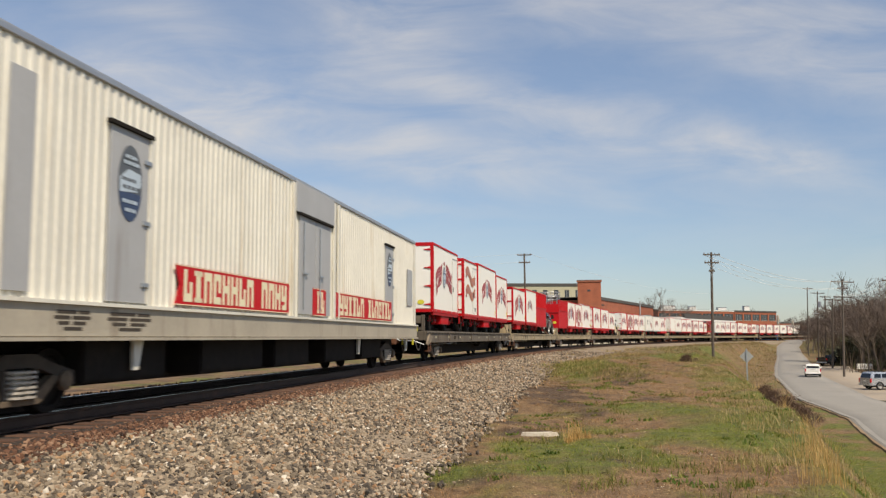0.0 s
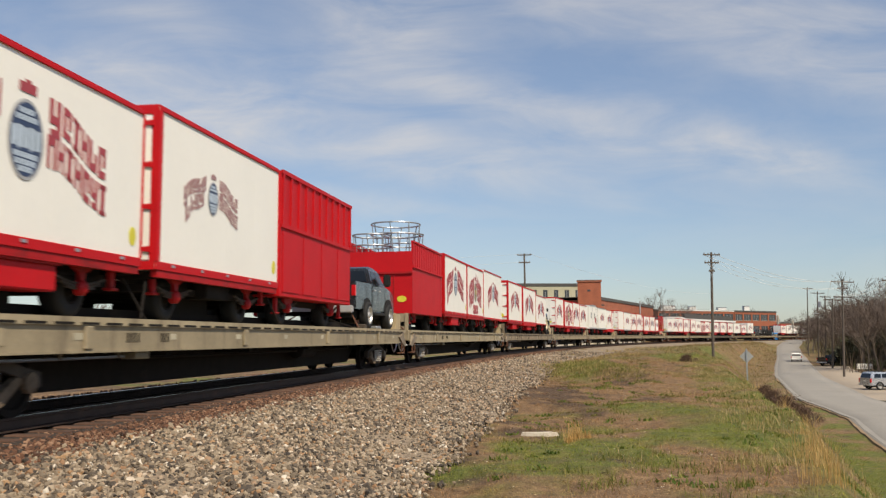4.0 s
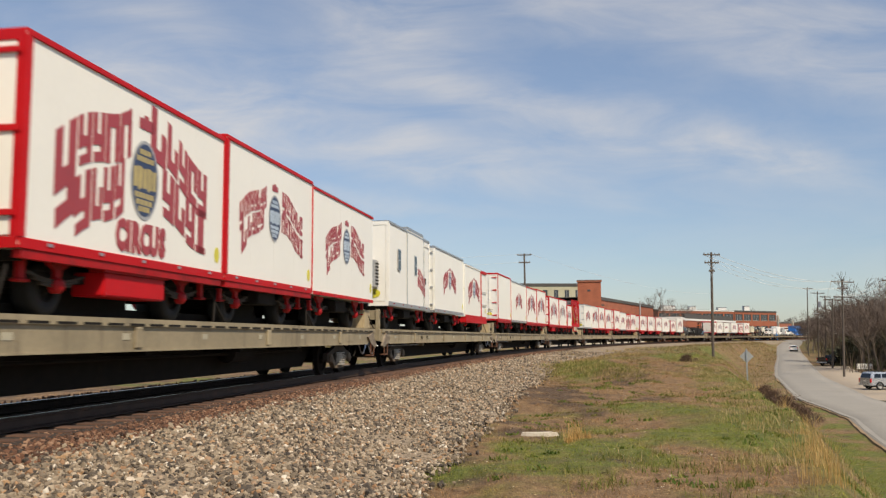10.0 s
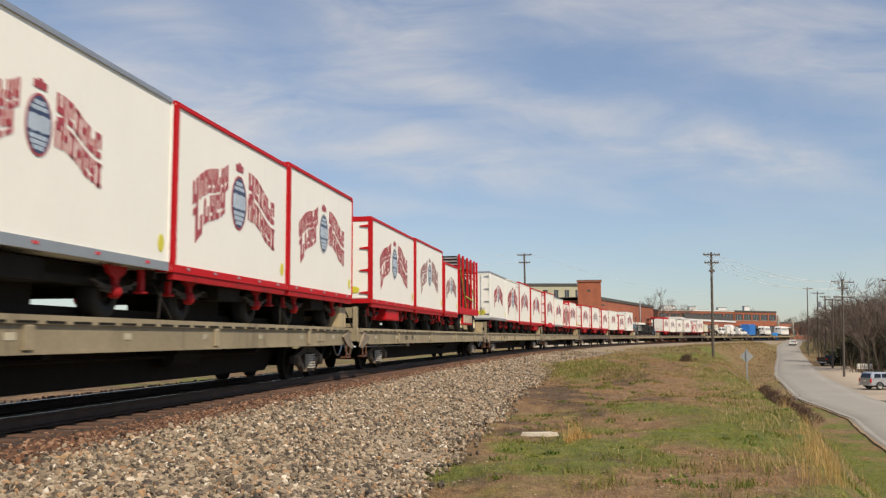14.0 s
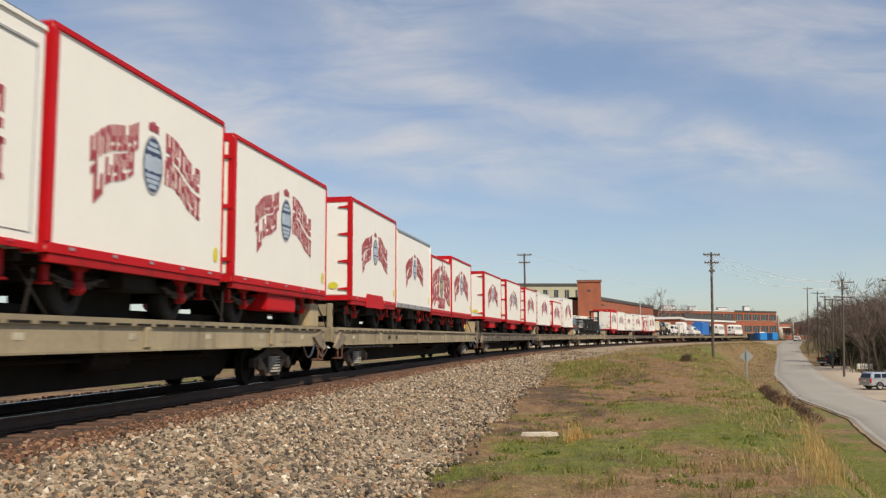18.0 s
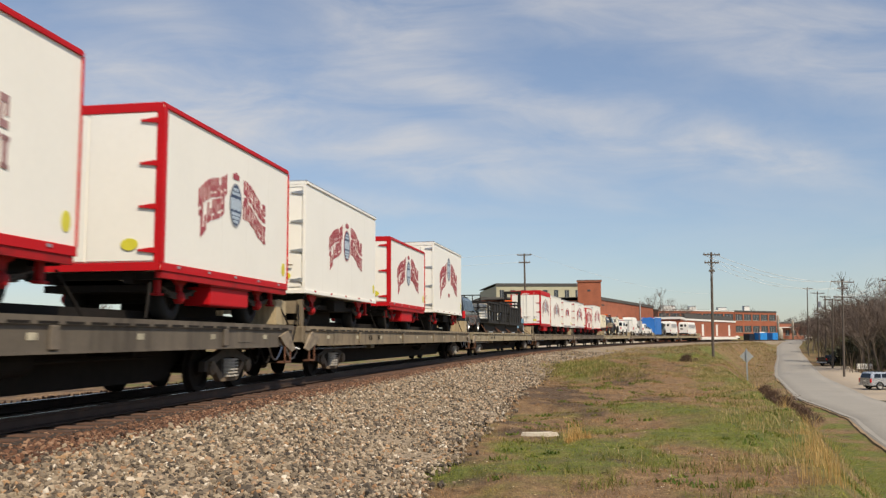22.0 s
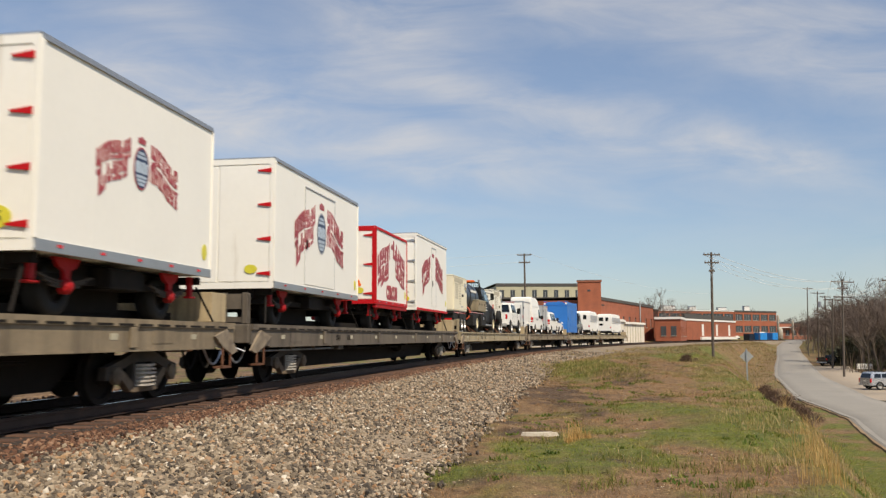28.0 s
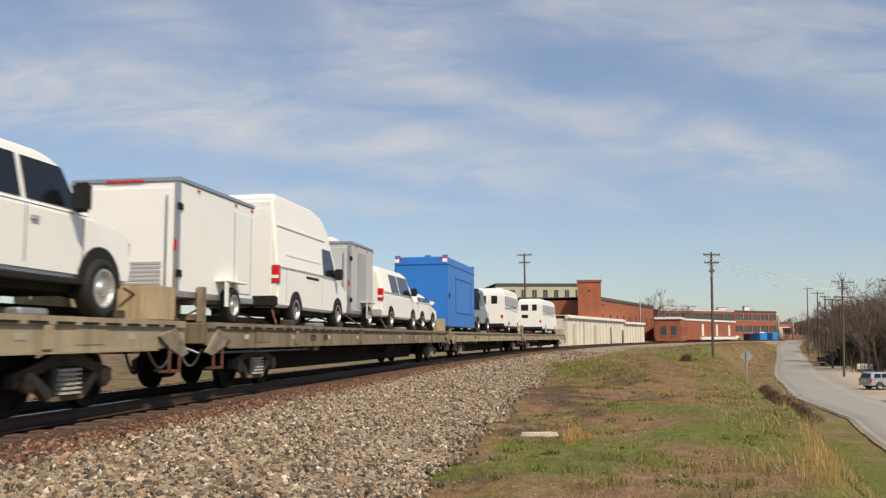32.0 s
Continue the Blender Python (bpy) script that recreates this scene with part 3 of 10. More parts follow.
apron = strip("roadside_apron", [(float(road_x(y)) + 6.0, float(y)) for y in range(78, 150, 6)], (-3.6, -3.3, 0, 2.6, 2.9), lambda x, y: float(road_z(y)), 0.04, CONCRETE)
tagged(apron, "dusty pale gravel strip along the road", "drive", kind="structure")

# ballast bed as a raised band over the ground, on both sides of the rails
ss = np.concatenate([np.arange(-40, 80, 1.0), np.arange(80, 520, 4.0)])


def bed(name, us, lift, material, label):
    bm = bmesh.new()
    rows = []
    for s in ss:
        row = []
        for u in us(s):
            x, y = on_track(float(s), float(u))
            row.append(bm.verts.new((x, y, float(ground_z(x, y)) + lift)))
        rows.append(row)
    for a, b in zip(rows, rows[1:]):
        for k in range(len(a) - 1):
            bm.faces.new((a[k], b[k], b[k + 1], a[k + 1]))
    bmesh.ops.recalc_face_normals(bm, faces=bm.faces[:])
    if bm.faces[:][0].normal.z < 0:
        bmesh.ops.reverse_faces(bm, faces=bm.faces[:])
    return tagged(new(name, mesh_of(name, bm, material, True)), label, "track bed", kind="structure")


bed("stained_shoulder", lambda s: np.linspace(1.45, 1.78 + 0.08 * math.sin(s * 1.7) + 0.06 * math.sin(s * 4.1), 3), 0.045, RUSTBED, "rust-stained stone beside the rails")
bed("ballast_shoulder", lambda s: np.linspace(1.6, float(toe_of(s)) + 0.12 + 0.10 * math.sin(s * 0.9) + 0.06 * math.sin(s * 2.3), 9), 0.03, BALLAST, "sloping shoulder of grey and brown crushed stone")
bed("ballast_far_shoulder", lambda s: np.linspace(-5.3, -1.45, 7), 0.03, BALLAST, "far shoulder of grey and brown crushed stone")
# strip under the train with its shade in the colour
bed("track_bed", lambda s: np.linspace(-1.46, 1.46, 5), 0.085, SHADE_BED, "stone bed between the sleepers, coloured near-black for the train's shade")

# rails
# rusty rail steel, base colour lowered to include the train's shadow
RAILSIDE = mat("dark_rusty_rail_steel", (0.042, 0.024, 0.017), 0.7, 0.2, 0.3, 5, 0.002, 50, (0.09, 0.042, 0.024), 0.35, 3)
RAILTOP = mat("worn_bright_rail_head", (0.45, 0.43, 0.41), 0.25, 0.95, 0.1, 8)


def rail(u0, name):
    prof = [(-0.075, -0.17), (0.075, -0.17), (0.075, -0.155), (0.012, -0.135), (0.012, -0.04), (0.036, -0.03), (0.036, -0.002), (-0.036, -0.002), (-0.036, -0.03), (-0.012, -0.04), (-0.012, -0.135), (-0.075, -0.155)]
    bm = bmesh.new()
    rows = []
    for s in ss:
        rows.append([bm.verts.new((*on_track(float(s), u0 + a), z)) for a, z in prof])
    for a, b in zip(rows, rows[1:]):
        for k in range(len(prof)):
            j = (k + 1) % len(prof)
            bm.faces.new((a[k], a[j], b[j], b[k]))
    bmesh.ops.recalc_face_normals(bm, faces=bm.faces[:])
    ob = tagged(new(name, mesh_of(name, bm, RAILSIDE)), "rusty steel running rail on timber sleepers", "rail", "rails of the track", "structure")
    bm = bmesh.new()
    rows = [[bm.verts.new((*on_track(float(s), u0 + a), 0.003)) for a in (-0.026, 0.026)] for s in ss]
    for a, b in zip(rows, rows[1:]):
        bm.faces.new((a[0], a[1], b[1], b[0]))
    bmesh.ops.recalc_face_normals(bm, faces=bm.faces[:])
    part("rail_head", bm, RAILTOP, ob, "polished bright running surface")
    return ob


for k, u0 in enumerate((-0.755, 0.755)):
    rail(u0, "rail_%d" % (k + 1))
# ---- the train: flatcars ----
PITCH_CARS, FIRST = 25.23, 21.9


BOGIE = mat("grimy_cast_steel", (0.05, 0.038, 0.028), 0.8, 0, 0.35, 5, 0.002, 40, (0.015, 0.012, 0.01), 0.4, 3)


def wheelset(parent, y, gauge=0.755, r=0.42):
    axle = part("axle", tubes([((-0.95, y, r), (0.95, y, r))], 0.07, 8), DARKSTEEL, parent)
    for sgn in (-1, 1):
        a = sgn * (gauge - 0.03)
        b = sgn * (gauge + 0.10)
        part("wheel", lathe([(r + 0.03, a), (r + 0.03, a + sgn * 0.03), (r, a + sgn * 0.035), (r, b), (r - 0.08, b), (r - 0.10, b - sgn * 0.05), (0.14, b - sgn * 0.04), (0.12, b + sgn * 0.03)], (0, y, r), "x", 24), DARKSTEEL, parent, smooth=False)
    return axle


SPRING = mat("worn_pale_spring_steel", (0.42, 0.38, 0.33), 0.6, 0.2, 0.15, 8, 0, 10, (0.12, 0.09, 0.07), 0.3, 6)
BOGIE_DUST = mat("dusty_cast_steel", (0.15, 0.108, 0.07), 0.85, 0, 0.35, 5, 0.003, 40, (0.035, 0.026, 0.02), 0.5, 3)


def truck(car, y):
    """A two-axle bogie: bolster, wheelsets, arched side frames open round their coil springs."""
    bogie = part("bogie", boxes((-1.0, 1.0, y - 0.2, y + 0.2, 0.38, 0.70), (-0.4, 0.4, y - 0.35, y + 0.35, 0.6, 0.8), bevel=0.02), DARKSTEEL, car, "grimy cast steel bogie")
    for dy in (-0.88, 0.88):
        wheelset(bogie, y + dy)
    for sgn in (-1, 1):
        x0, x1 = sorted((sgn * 0.95, sgn * 1.07))
        arch_top = [(y - 1.14, 0.36), (y - 0.98, 0.36), (y - 0.80, 0.46), (y - 0.34, 0.60), (y + 0.34, 0.60), (y + 0.80, 0.46), (y + 0.98, 0.36), (y + 1.14, 0.36), (y + 1.12, 0.54), (y + 0.62, 0.66), (y + 0.30, 0.77), (y - 0.30, 0.77), (y - 0.62, 0.66), (y - 1.12, 0.54)]
        part("side_frame", plate(arch_top, x0, x1 - x0), BOGIE, bogie, "arched cast side frame")
        for o in (-1, 1):
            part("tension_arm", plate([(y + o * 0.80, 0.46), (y + o * 0.66, 0.50), (y + o * 0.30, 0.27), (y + o * 0.30, 0.17), (y + o * 0.42, 0.17)], x0, x1 - x0), BOGIE_DUST, bogie, "dusty lower arm of the side frame")
            part("column", boxes((x0, x1, *sorted((y + o * 0.27, y + o * 0.35)), 0.24, 0.62)), BOGIE, bogie)
        part("spring_seat", boxes((x0, x1 + 0.02 if sgn > 0 else x1, y - 0.36, y + 0.36, 0.15, 0.23), bevel=0.01), BOGIE_DUST, bogie)
        bm = bmesh.new()
        for dx in (-0.10, 0.10):
            prof = [p for i in range(6) for p in ((0.09, 0.235 + i * 0.060), (0.155, 0.240 + i * 0.060), (0.155, 0.268 + i * 0.060), (0.09, 0.273 + i * 0.060))]
            lathe(prof, (sgn * 1.04, y + dx, 0), "z", 14, bm)
        part("spring", bm, SPRING if sgn > 0 else DARKSTEEL, bogie, "worn bright coil springs")
        if sgn > 0:
            part("brake_beam", boxes((-0.9, 0.9, y + 0.36, y + 0.44, 0.28, 0.36)), BOGIE_DUST, bogie)
        for dy in (-0.88, 0.88):
            part("axle_cap", lathe([(0.13, sgn * 1.05), (0.13, sgn * 1.12), (0.07, sgn * 1.15)], (0, y + dy, 0.42), "x", 12), BOGIE_DUST, bogie)
    return bogie


def flatcar():
    """A long steel flatcar, built once; its origin is at rail height in the middle."""
    car = thing("flatcar", "long tan-grey steel flatcar with weathered side sills", "flatcar", "flatcars of the train")
    h, ends = 12.15, 11.2
    part("deck", boxes((-1.3, 1.3, -h, h, DECK - 0.10, DECK - 0.02)), FLAT, car, "worn steel deck")
    for sgn in (-1, 1):
        x0, x1 = sorted((sgn * 1.28, sgn * 1.35))
        part("side_sill", plate([(-h, DECK - 0.40), (-ends, 0.80), (ends, 0.80), (h, DECK - 0.40), (h, DECK - 0.11), (-h, DECK - 0.11)], x0, 0.07), FLAT, car, "weathered tan side sill")
        part("top_flange", boxes((x0 - 0.02, x1 + 0.035, -h, h, DECK - 0.11, DECK)), FLAT, car)
        part("bottom_flange", boxes((x0 - 0.02, x1 + 0.03, -ends, ends, 0.77, 0.80)), FLAT, car)
        # chain slots along the top flange
        y = -h + 0.3
        bm = bmesh.new()
        k = 0
        while y < h - 0.5:
            xs = sorted((x1 + 0.036, x1 + 0.04)) if sgn > 0 else sorted((x0 - 0.024, x0 - 0.02))
            box(bm, xs[0], xs[1], y, y + 0.42, DECK - 0.100, DECK - 0.068)
            y += 0.58
            k += 1
        part("slotted_strip", bm, DARKSTEEL, car, "row of dark chain slots")["kind"] = "stuff"
        for k in range(9 if sgn > 0 else 0):
            y = -10.4 + k * 2.6
            xs = (x1, x1 + 0.006) if sgn > 0 else (x0 - 0.006, x0)
            part("stencil_patch", boxes((xs[0], xs[1], y - 0.10, y + 0.10, DECK - 0.30, DECK - 0.21)), FLAT_PALE, car, "pale paint patch")
        for y in (-7.6, -2.3, 3.0, 8.3) if sgn > 0 else ():
            xs = (x1, x1 + 0.05) if sgn > 0 else (x0 - 0.05, x0)
            part("stake_pocket", boxes((xs[0], xs[1], y - 0.09, y + 0.09, 0.82, DECK - 0.12), bevel=0.01), FLAT, car)
        for y in (-9.6, 9.3):
            xs = (x1, x1 + 0.008) if sgn > 0 else (x0 - 0.008, x0)
            part("side_plate", boxes((xs[0], xs[1], y - 0.35, y + 0.35, DECK - 0.36, DECK - 0.16)), FLAT, car, "stencilled data panel")
    # sill hung lower than needed, so its black fills the shaded underframe
    part("centre_sill", plate([(-h, DECK - 0.12), (-8.4, 0.72), (-7.6, 0.24), (7.6, 0.24), (8.4, 0.72), (h, DECK - 0.12)], -0.55, 1.1), DARKSTEEL, car, "black centre sill, deepened to stand for the shade under the deck")
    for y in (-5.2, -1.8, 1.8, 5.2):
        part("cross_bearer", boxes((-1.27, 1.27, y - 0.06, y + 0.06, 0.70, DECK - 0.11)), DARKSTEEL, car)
    part("brake_tank", lathe([(0.05, -0.6), (0.2, -0.52), (0.2, 0.52), (0.05, 0.6)], (0.85, 2.6, 0.68), "y", 14), DARKSTEEL, car)
    # rails added along the deck to block bright horizon below the vehicles
    for x in (-0.48, 0.48):
        part("guide_rail", boxes((x - 0.05, x + 0.05, -h + 0.3, h - 0.9, DECK - 0.02, DECK + 0.17)), DARKSTEEL, car, "dark loading guide rail")
        if sgn < 0:
            continue
        part("sill_lettering", boxes(*[(x1, x1 + 0.004, y, y + 0.05, DECK - 0.34, DECK - 0.20) if sgn > 0 else (x0 - 0.004, x0, y, y + 0.05, DECK - 0.34, DECK - 0.20) for y in (-6.6, -6.5, -6.4, -6.3, -5.6, -5.5, -5.4)]), DARKSTEEL, car, "dark bars of worn lettering")["kind"] = "stuff"
        part("brake_pipe", tubes([((sgn * 1.20, -h + 0.6, 0.70), (sgn * 1.20, -6.4, 0.70))], 0.022, 6), GALV, car, "bright brake pipe under the sill")
        part("pipe_hanger", boxes(*[(*sorted((sgn * 1.17, sgn * 1.23)), y, y + 0.05, 0.68, 0.78) for y in (-11.2, -9.6, -8.0, -6.6)]), DUSTY, car)["kind"] = "stuff"
        part("jack_pad", boxes((1.1, 1.33, -6.3, -5.9, 0.66, 0.768), bevel=0.01), FLAT, car)
    part("brake_rod", tubes([((0.9, -6.0, 0.66), (0.9, 6.5, 0.66))], 0.03), DARKSTEEL, car)
    for sgn in (-1, 1):
        truck(car, sgn * 9.25)
        part("coupler", boxes((-0.13, 0.13, *sorted((sgn * 11.7, sgn * 12.62)), 0.74, 0.98), (-0.22, 0.2, *sorted((sgn * 12.3, sgn * 12.6)), 0.70, 1.02), bevel=0.02), RUST, car, "rusty knuckle coupler")
        part("end_sill", boxes((-1.33, 1.33, *sorted((sgn * (h - 0.02), sgn * (h + 0.10))), DECK - 0.38, DECK - 0.01), bevel=0.015), FLAT, car)
        part("step", boxes((1.22, 1.40, *sorted((sgn * 11.55, sgn * 11.95)), 0.42, 0.46), (1.37, 1.40, *sorted((sgn * 11.55, sgn * 11.59)), 0.44, 0.95), (1.37, 1.40, *sorted((sgn * 11.91, sgn * 11.95)), 0.44, 0.95)), RUST, car, "steel corner step")
        part("cushion_arm", plate([(sgn * 11.2, DECK - 0.25), (sgn * 11.75, DECK - 0.12), (sgn * 12.25, 0.72), (sgn * 12.0, 0.66), (sgn * 11.55, 0.80)], 1.353, 0.05), DUSTY, car, "dusty chipped corner bracket")
        bm = sweep([(0.45, sgn * (11.9 + 0.72 * k / 8), 0.80 - 0.42 * math.sin(k / 8 * math.pi)) for k in range(9)], 0.025, 6)
        part("brake_hose", bm, DARKSTEEL, car, "hanging air hose")
        part("uncoupling_lever", sweep([(0.12, sgn * 12.3, 0.98), (0.3, sgn * 12.32, 0.86), (0.9, sgn * 12.3, 0.84), (1.28, sgn * 12.28, 0.70)], 0.02, 5), GALV, car, "bright uncoupling lever")
        part("end_chain", sweep([(1.0, sgn * (11.6 + 0.9 * k / 8), 0.78 - 0.30 * math.sin(k / 8 * math.pi)) for k in range(9)], 0.022, 5), GALV, car, "slack end chain")
    # steel end post and bridge plates at the near end, plywood block at the far end
    for x in (0.72, 1.2):
        part("end_post", boxes((x - 0.05, x + 0.07, -h - 0.02, -h + 0.14, DECK, DECK + 0.62), bevel=0.012), FLAT, car, "grey steel end stanchion")
    part("end_board", boxes((-1.2, 1.27, -h + 0.02, -h + 0.08, DECK + 0.30, DECK + 0.60), (-1.2, 1.27, -h + 0.02, -h + 0.08, DECK + 0.04, DECK + 0.14)), FLAT, car, "grey steel end barrier")
    part("bridge_block", rbox(0.25, 1.22, h - 0.75, h - 0.05, DECK, DECK + 0.55, 0.02), WOODBLOCK, car, "pale plywood wheel block")
    part("far_block", rbox(-1.22, -0.25, h - 0.75, h - 0.05, DECK, DECK + 0.55, 0.02), WOODBLOCK, car, "pale plywood wheel block")
    return car


CARS = [flatcar()]
for k in range(1, 19):
    CARS.append(copy_thing(CARS[0], Matrix()))
# some cars are browner or grimier than the rest
for k, tone in {0: FLAT_DARK, 3: FLAT_BROWN, 10: FLAT_DARK, 11: FLAT_BROWN, 13: FLAT_BROWN, 14: FLAT_DARK, 16: FLAT_BROWN}.items():
    for ob in CARS[k].children:
        if ob.data and ob.data.materials[0] == FLAT:
            ob.material_slots[0].link = "OBJECT"
            ob.material_slots[0].material = tone
for k, c in enumerate(CARS):
    rides(c, FIRST + PITCH_CARS * (k + 0.5), 0.0)

def lash(k, s0, s1, x=0.95):
    """Chains, chocks and timber round one vehicle on flatcar k, as fittings of that car."""
    car, mid = CARS[k], FIRST + PITCH_CARS * (k + 0.5)
    for s, o in ((s0, -0.9), (s1, 0.9)):
        for sgn in (-1, 1):
            y = s - mid
            part("tie_down_chain", tubes([((sgn * x * 0.8, y, DECK + 0.5), (sgn * 1.25, y + o, DECK + 0.02))], 0.022, 5), RUST, car)
            part("tie_down_chain", tubes([((sgn * x * 0.5, y, DECK + 0.45), (-sgn * 1.1, y + o, DECK + 0.02))], 0.022, 5), DARKSTEEL, car)
            part("chock", boxes((sgn * x - 0.14, sgn * x + 0.14, y - o * 0.7 - 0.16, y - o * 0.7 + 0.1, DECK, DECK + 0.14), bevel=0.02), BOGIE, car, "dark steel wheel chock")
    part("lashing_chain", boxes((0.6, 1.1, (s0 + s1) / 2 - mid - 0.3, (s0 + s1) / 2 - mid + 0.3, DECK, DECK + 0.1), bevel=0.03), GALV, car, "heap of bright chain")


for k, s0, s1 in ((15, 400.8, 404.0), (15, 404.6, 412.2), (15, 413.2, 416.0), (15, 418.6, 424.2), (16, 430.5, 435.6), (16, 440.2, 445.2), (17, 459.3, 463.8), (12, 330.6, 334.2), (12, 335.0, 338.2), (12, 339.0, 343.4), (12, 344.6, 347.4), (1, 67.0, 71.4), (3, 118.4, 121.8)):
    lash(k, s0, s1)

# ---- wheels of wagons and motor vehicles ----
TYRES = {}


def road_wheel(parent, x, y, r, width=0.24, rim=RIM_CREAM, rim_r=0.58, name="wheel"):
    """A tyre with its rim; the tyre's outer face looks away from the middle."""
    sgn = 1 if x > 0 else -1
    key = (round(r, 3), round(width, 3), sgn, rim.name, rim_r)
    if key not in TYRES:
        w = width / 2
        t = mesh_of("tyre", lathe([(r * rim_r, -w), (r * 0.86, -w), (r * 0.97, -w * 0.8), (r, -w * 0.4), (r, w * 0.4), (r * 0.97, w * 0.8), (r * 0.86, w), (r * rim_r, w), (r * rim_r, -w)], (0, 0, 0), "x", 26, caps=False), RUBBER, True)
        o = sgn * w
        m = mesh_of("rim", lathe([(r * rim_r, o * 0.2), (r * rim_r, o * 1.02), (r * rim_r * 0.88, o * 1.02), (r * rim_r * 0.8, o * 0.62), (r * rim_r * 0.42, o * 0.62), (r * rim_r * 0.3, o * 0.95), (r * rim_r * 0.1, o * 1.0)], (0, 0, 0), "x", 22), rim)
        TYRES[key] = (t, m)
    t, m = TYRES[key]
    wheel = part(name, t, None, parent, "", pose(x, y, r))
    part("rim", m, None, wheel)
    return wheel


# ---- emblems ----


# plain shapes that fill one cell of a pennant: quads in a unit square
BLOCKS = (
    ((0.0, 0.0, 0.32, 1.0), (0.32, 0.72, 0.95, 1.0), (0.66, 0.0, 0.98, 0.72)),
    ((0.0, 0.0, 0.34, 1.0), (0.34, 0.0, 0.95, 0.26), (0.64, 0.26, 0.95, 0.62)),
    ((0.22, 0.0, 0.74, 1.0), (0.0, 0.84, 0.95, 1.0), (0.05, 0.0, 0.92, 0.15)),
    ((0.0, 0.0, 0.30, 1.0), (0.30, 0.40, 0.70, 0.66), (0.66, 0.0, 0.96, 1.0)),
    ((0.0, 0.34, 0.34, 1.0), (0.34, 0.34, 0.62, 0.56), (0.60, 0.0, 0.95, 1.0), (0.1, 0.0, 0.6, 0.2)),
    ((0.0, 0.0, 0.95, 0.24), (0.0, 0.24, 0.34, 0.78), (0.0, 0.78, 0.95, 1.0), (0.62, 0.38, 0.95, 0.78)),
)


def block_shape(bm, kind, place, x=0.0, thick=0.005):
    """One plain shape; place(u, v) maps the unit square into the yz plane."""
    for u0, v0, u1, v1 in BLOCKS[kind % len(BLOCKS)]:
        um = (u0 + u1) / 2
        plate([place(u0, v0), place(um, v0), place(u1, v0), place(u1, v1), place(um, v1), place(u0, v1)], x, thick, bm)


def emblem_meshes(dense=False):
    """Two waving pennants of plain shapes, an oval between them, and the oval's pale bands; one metre wide."""
    rng = random.Random(7)
    bars, bars_far, spot = bmesh.new(), bmesh.new(), bmesh.new()

    def run(bm, y0, y1, top, tall, count, first=1.0):
        """A row of shapes under the line top(a); the first may hang lower and wider than the rest."""
        widths = [1.35 if first > 1 and k == 0 else rng.uniform(0.86, 1.12) for k in range(count)]
        unit = (y1 - y0) / sum(widths)
        y = y0
        for k, w in enumerate(widths):
            ya, yb = y, y + w * unit * (0.97 if dense else 0.86)
            y += w * unit
            h = tall * (first if k == 0 else rng.uniform(0.94, 1.05))

            def place(u, v, ya=ya, yb=yb, h=h):
                yy = ya + (yb - ya) * u
                return yy, top((yy - y0) / (y1 - y0)) - h * (1 - v)

            block_shape(bm, rng.randrange(6), place)

    def near(a):
        return 0.022 + 0.170 * a + 0.016 * math.sin(a * 6.3 - 0.6)

    def far(a):
        return 0.185 - 0.115 * a + 0.016 * math.sin(a * 6.3)

    if dense:
        run(bars, -0.50, -0.09, lambda a: near(a) + 0.035, 0.160, 5, 1.75)
        run(bars, -0.40, -0.125, lambda a: near(0.2 + 0.8 * a) - 0.135, 0.165, 4, 1.05)
        run(bars_far, 0.035, 0.49, lambda a: far(a) + 0.075 - 0.05 * a, 0.165, 5, 1.1)
        run(bars_far, 0.125, 0.49, lambda a: far(0.2 + 0.8 * a) - 0.115, 0.165, 4)
    else:
        run(bars, -0.50, -0.125, near, 0.125, 8, 1.35)
        run(bars, -0.47, -0.155, lambda a: near(a) - 0.135, 0.128, 5, 1.2)
        run(bars_far, 0.12, 0.49, far, 0.125, 6, 1.15)
        run(bars_far, 0.115, 0.50, lambda a: far(a) - 0.140 - 0.015 * a, 0.125, 7)
    for k in range(3):
        c = (k - 1) * 0.030
        plate([(c - 0.014, 0.165), (c + 0.015, 0.162), (c + 0.016, 0.212 - abs(c) * 0.4), (c - 0.014, 0.212 - abs(c) * 0.4)], 0, 0.005, spot)
    plate([(-0.042, 0.176), (0.042, 0.176), (0.042, 0.198), (-0.042, 0.198)], 0, 0.004, spot)
    oval, bands, ring = bmesh.new(), bmesh.new(), bmesh.new()
    pts = np.linspace(0, 2 * math.pi, 29)[:-1]
    plate([(0.092 * math.cos(a), 0.132 * math.sin(a)) for a in pts], 0, 0.004, ring)
    plate([(0.083 * math.cos(a), 0.121 * math.sin(a)) for a in pts], 0.004, 0.003, oval)
    # a pale sash across the middle broken by dark gaps, and short pale marks above and below it
    for k in range(5):
        a, b = -0.076 + k * 0.031, -0.076 + k * 0.031 + 0.026
        plate([(a, -0.030 - 0.008 * (k % 2)), (b, -0.026), (b, 0.040), (a, 0.036 + 0.008 * (k % 2))], 0.007, 0.002, bands)
    for z, w, n in ((0.092, 0.040, 3), (0.068, 0.058, 5), (-0.052, 0.064, 5), (-0.075, 0.055, 4), (-0.097, 0.038, 3)):
        for k in range(n):
            a, b = -w + 2 * w * k / n, -w + 2 * w * (k + 0.80) / n
            plate([(a, z - 0.009), (b, z - 0.009), (b, z + 0.009), (a, z + 0.009)], 0.007, 0.002, bands)
    return {"bars": bars, "far": bars_far, "spot": spot, "oval": oval, "bands": bands, "ring": ring}


EM = emblem_meshes()
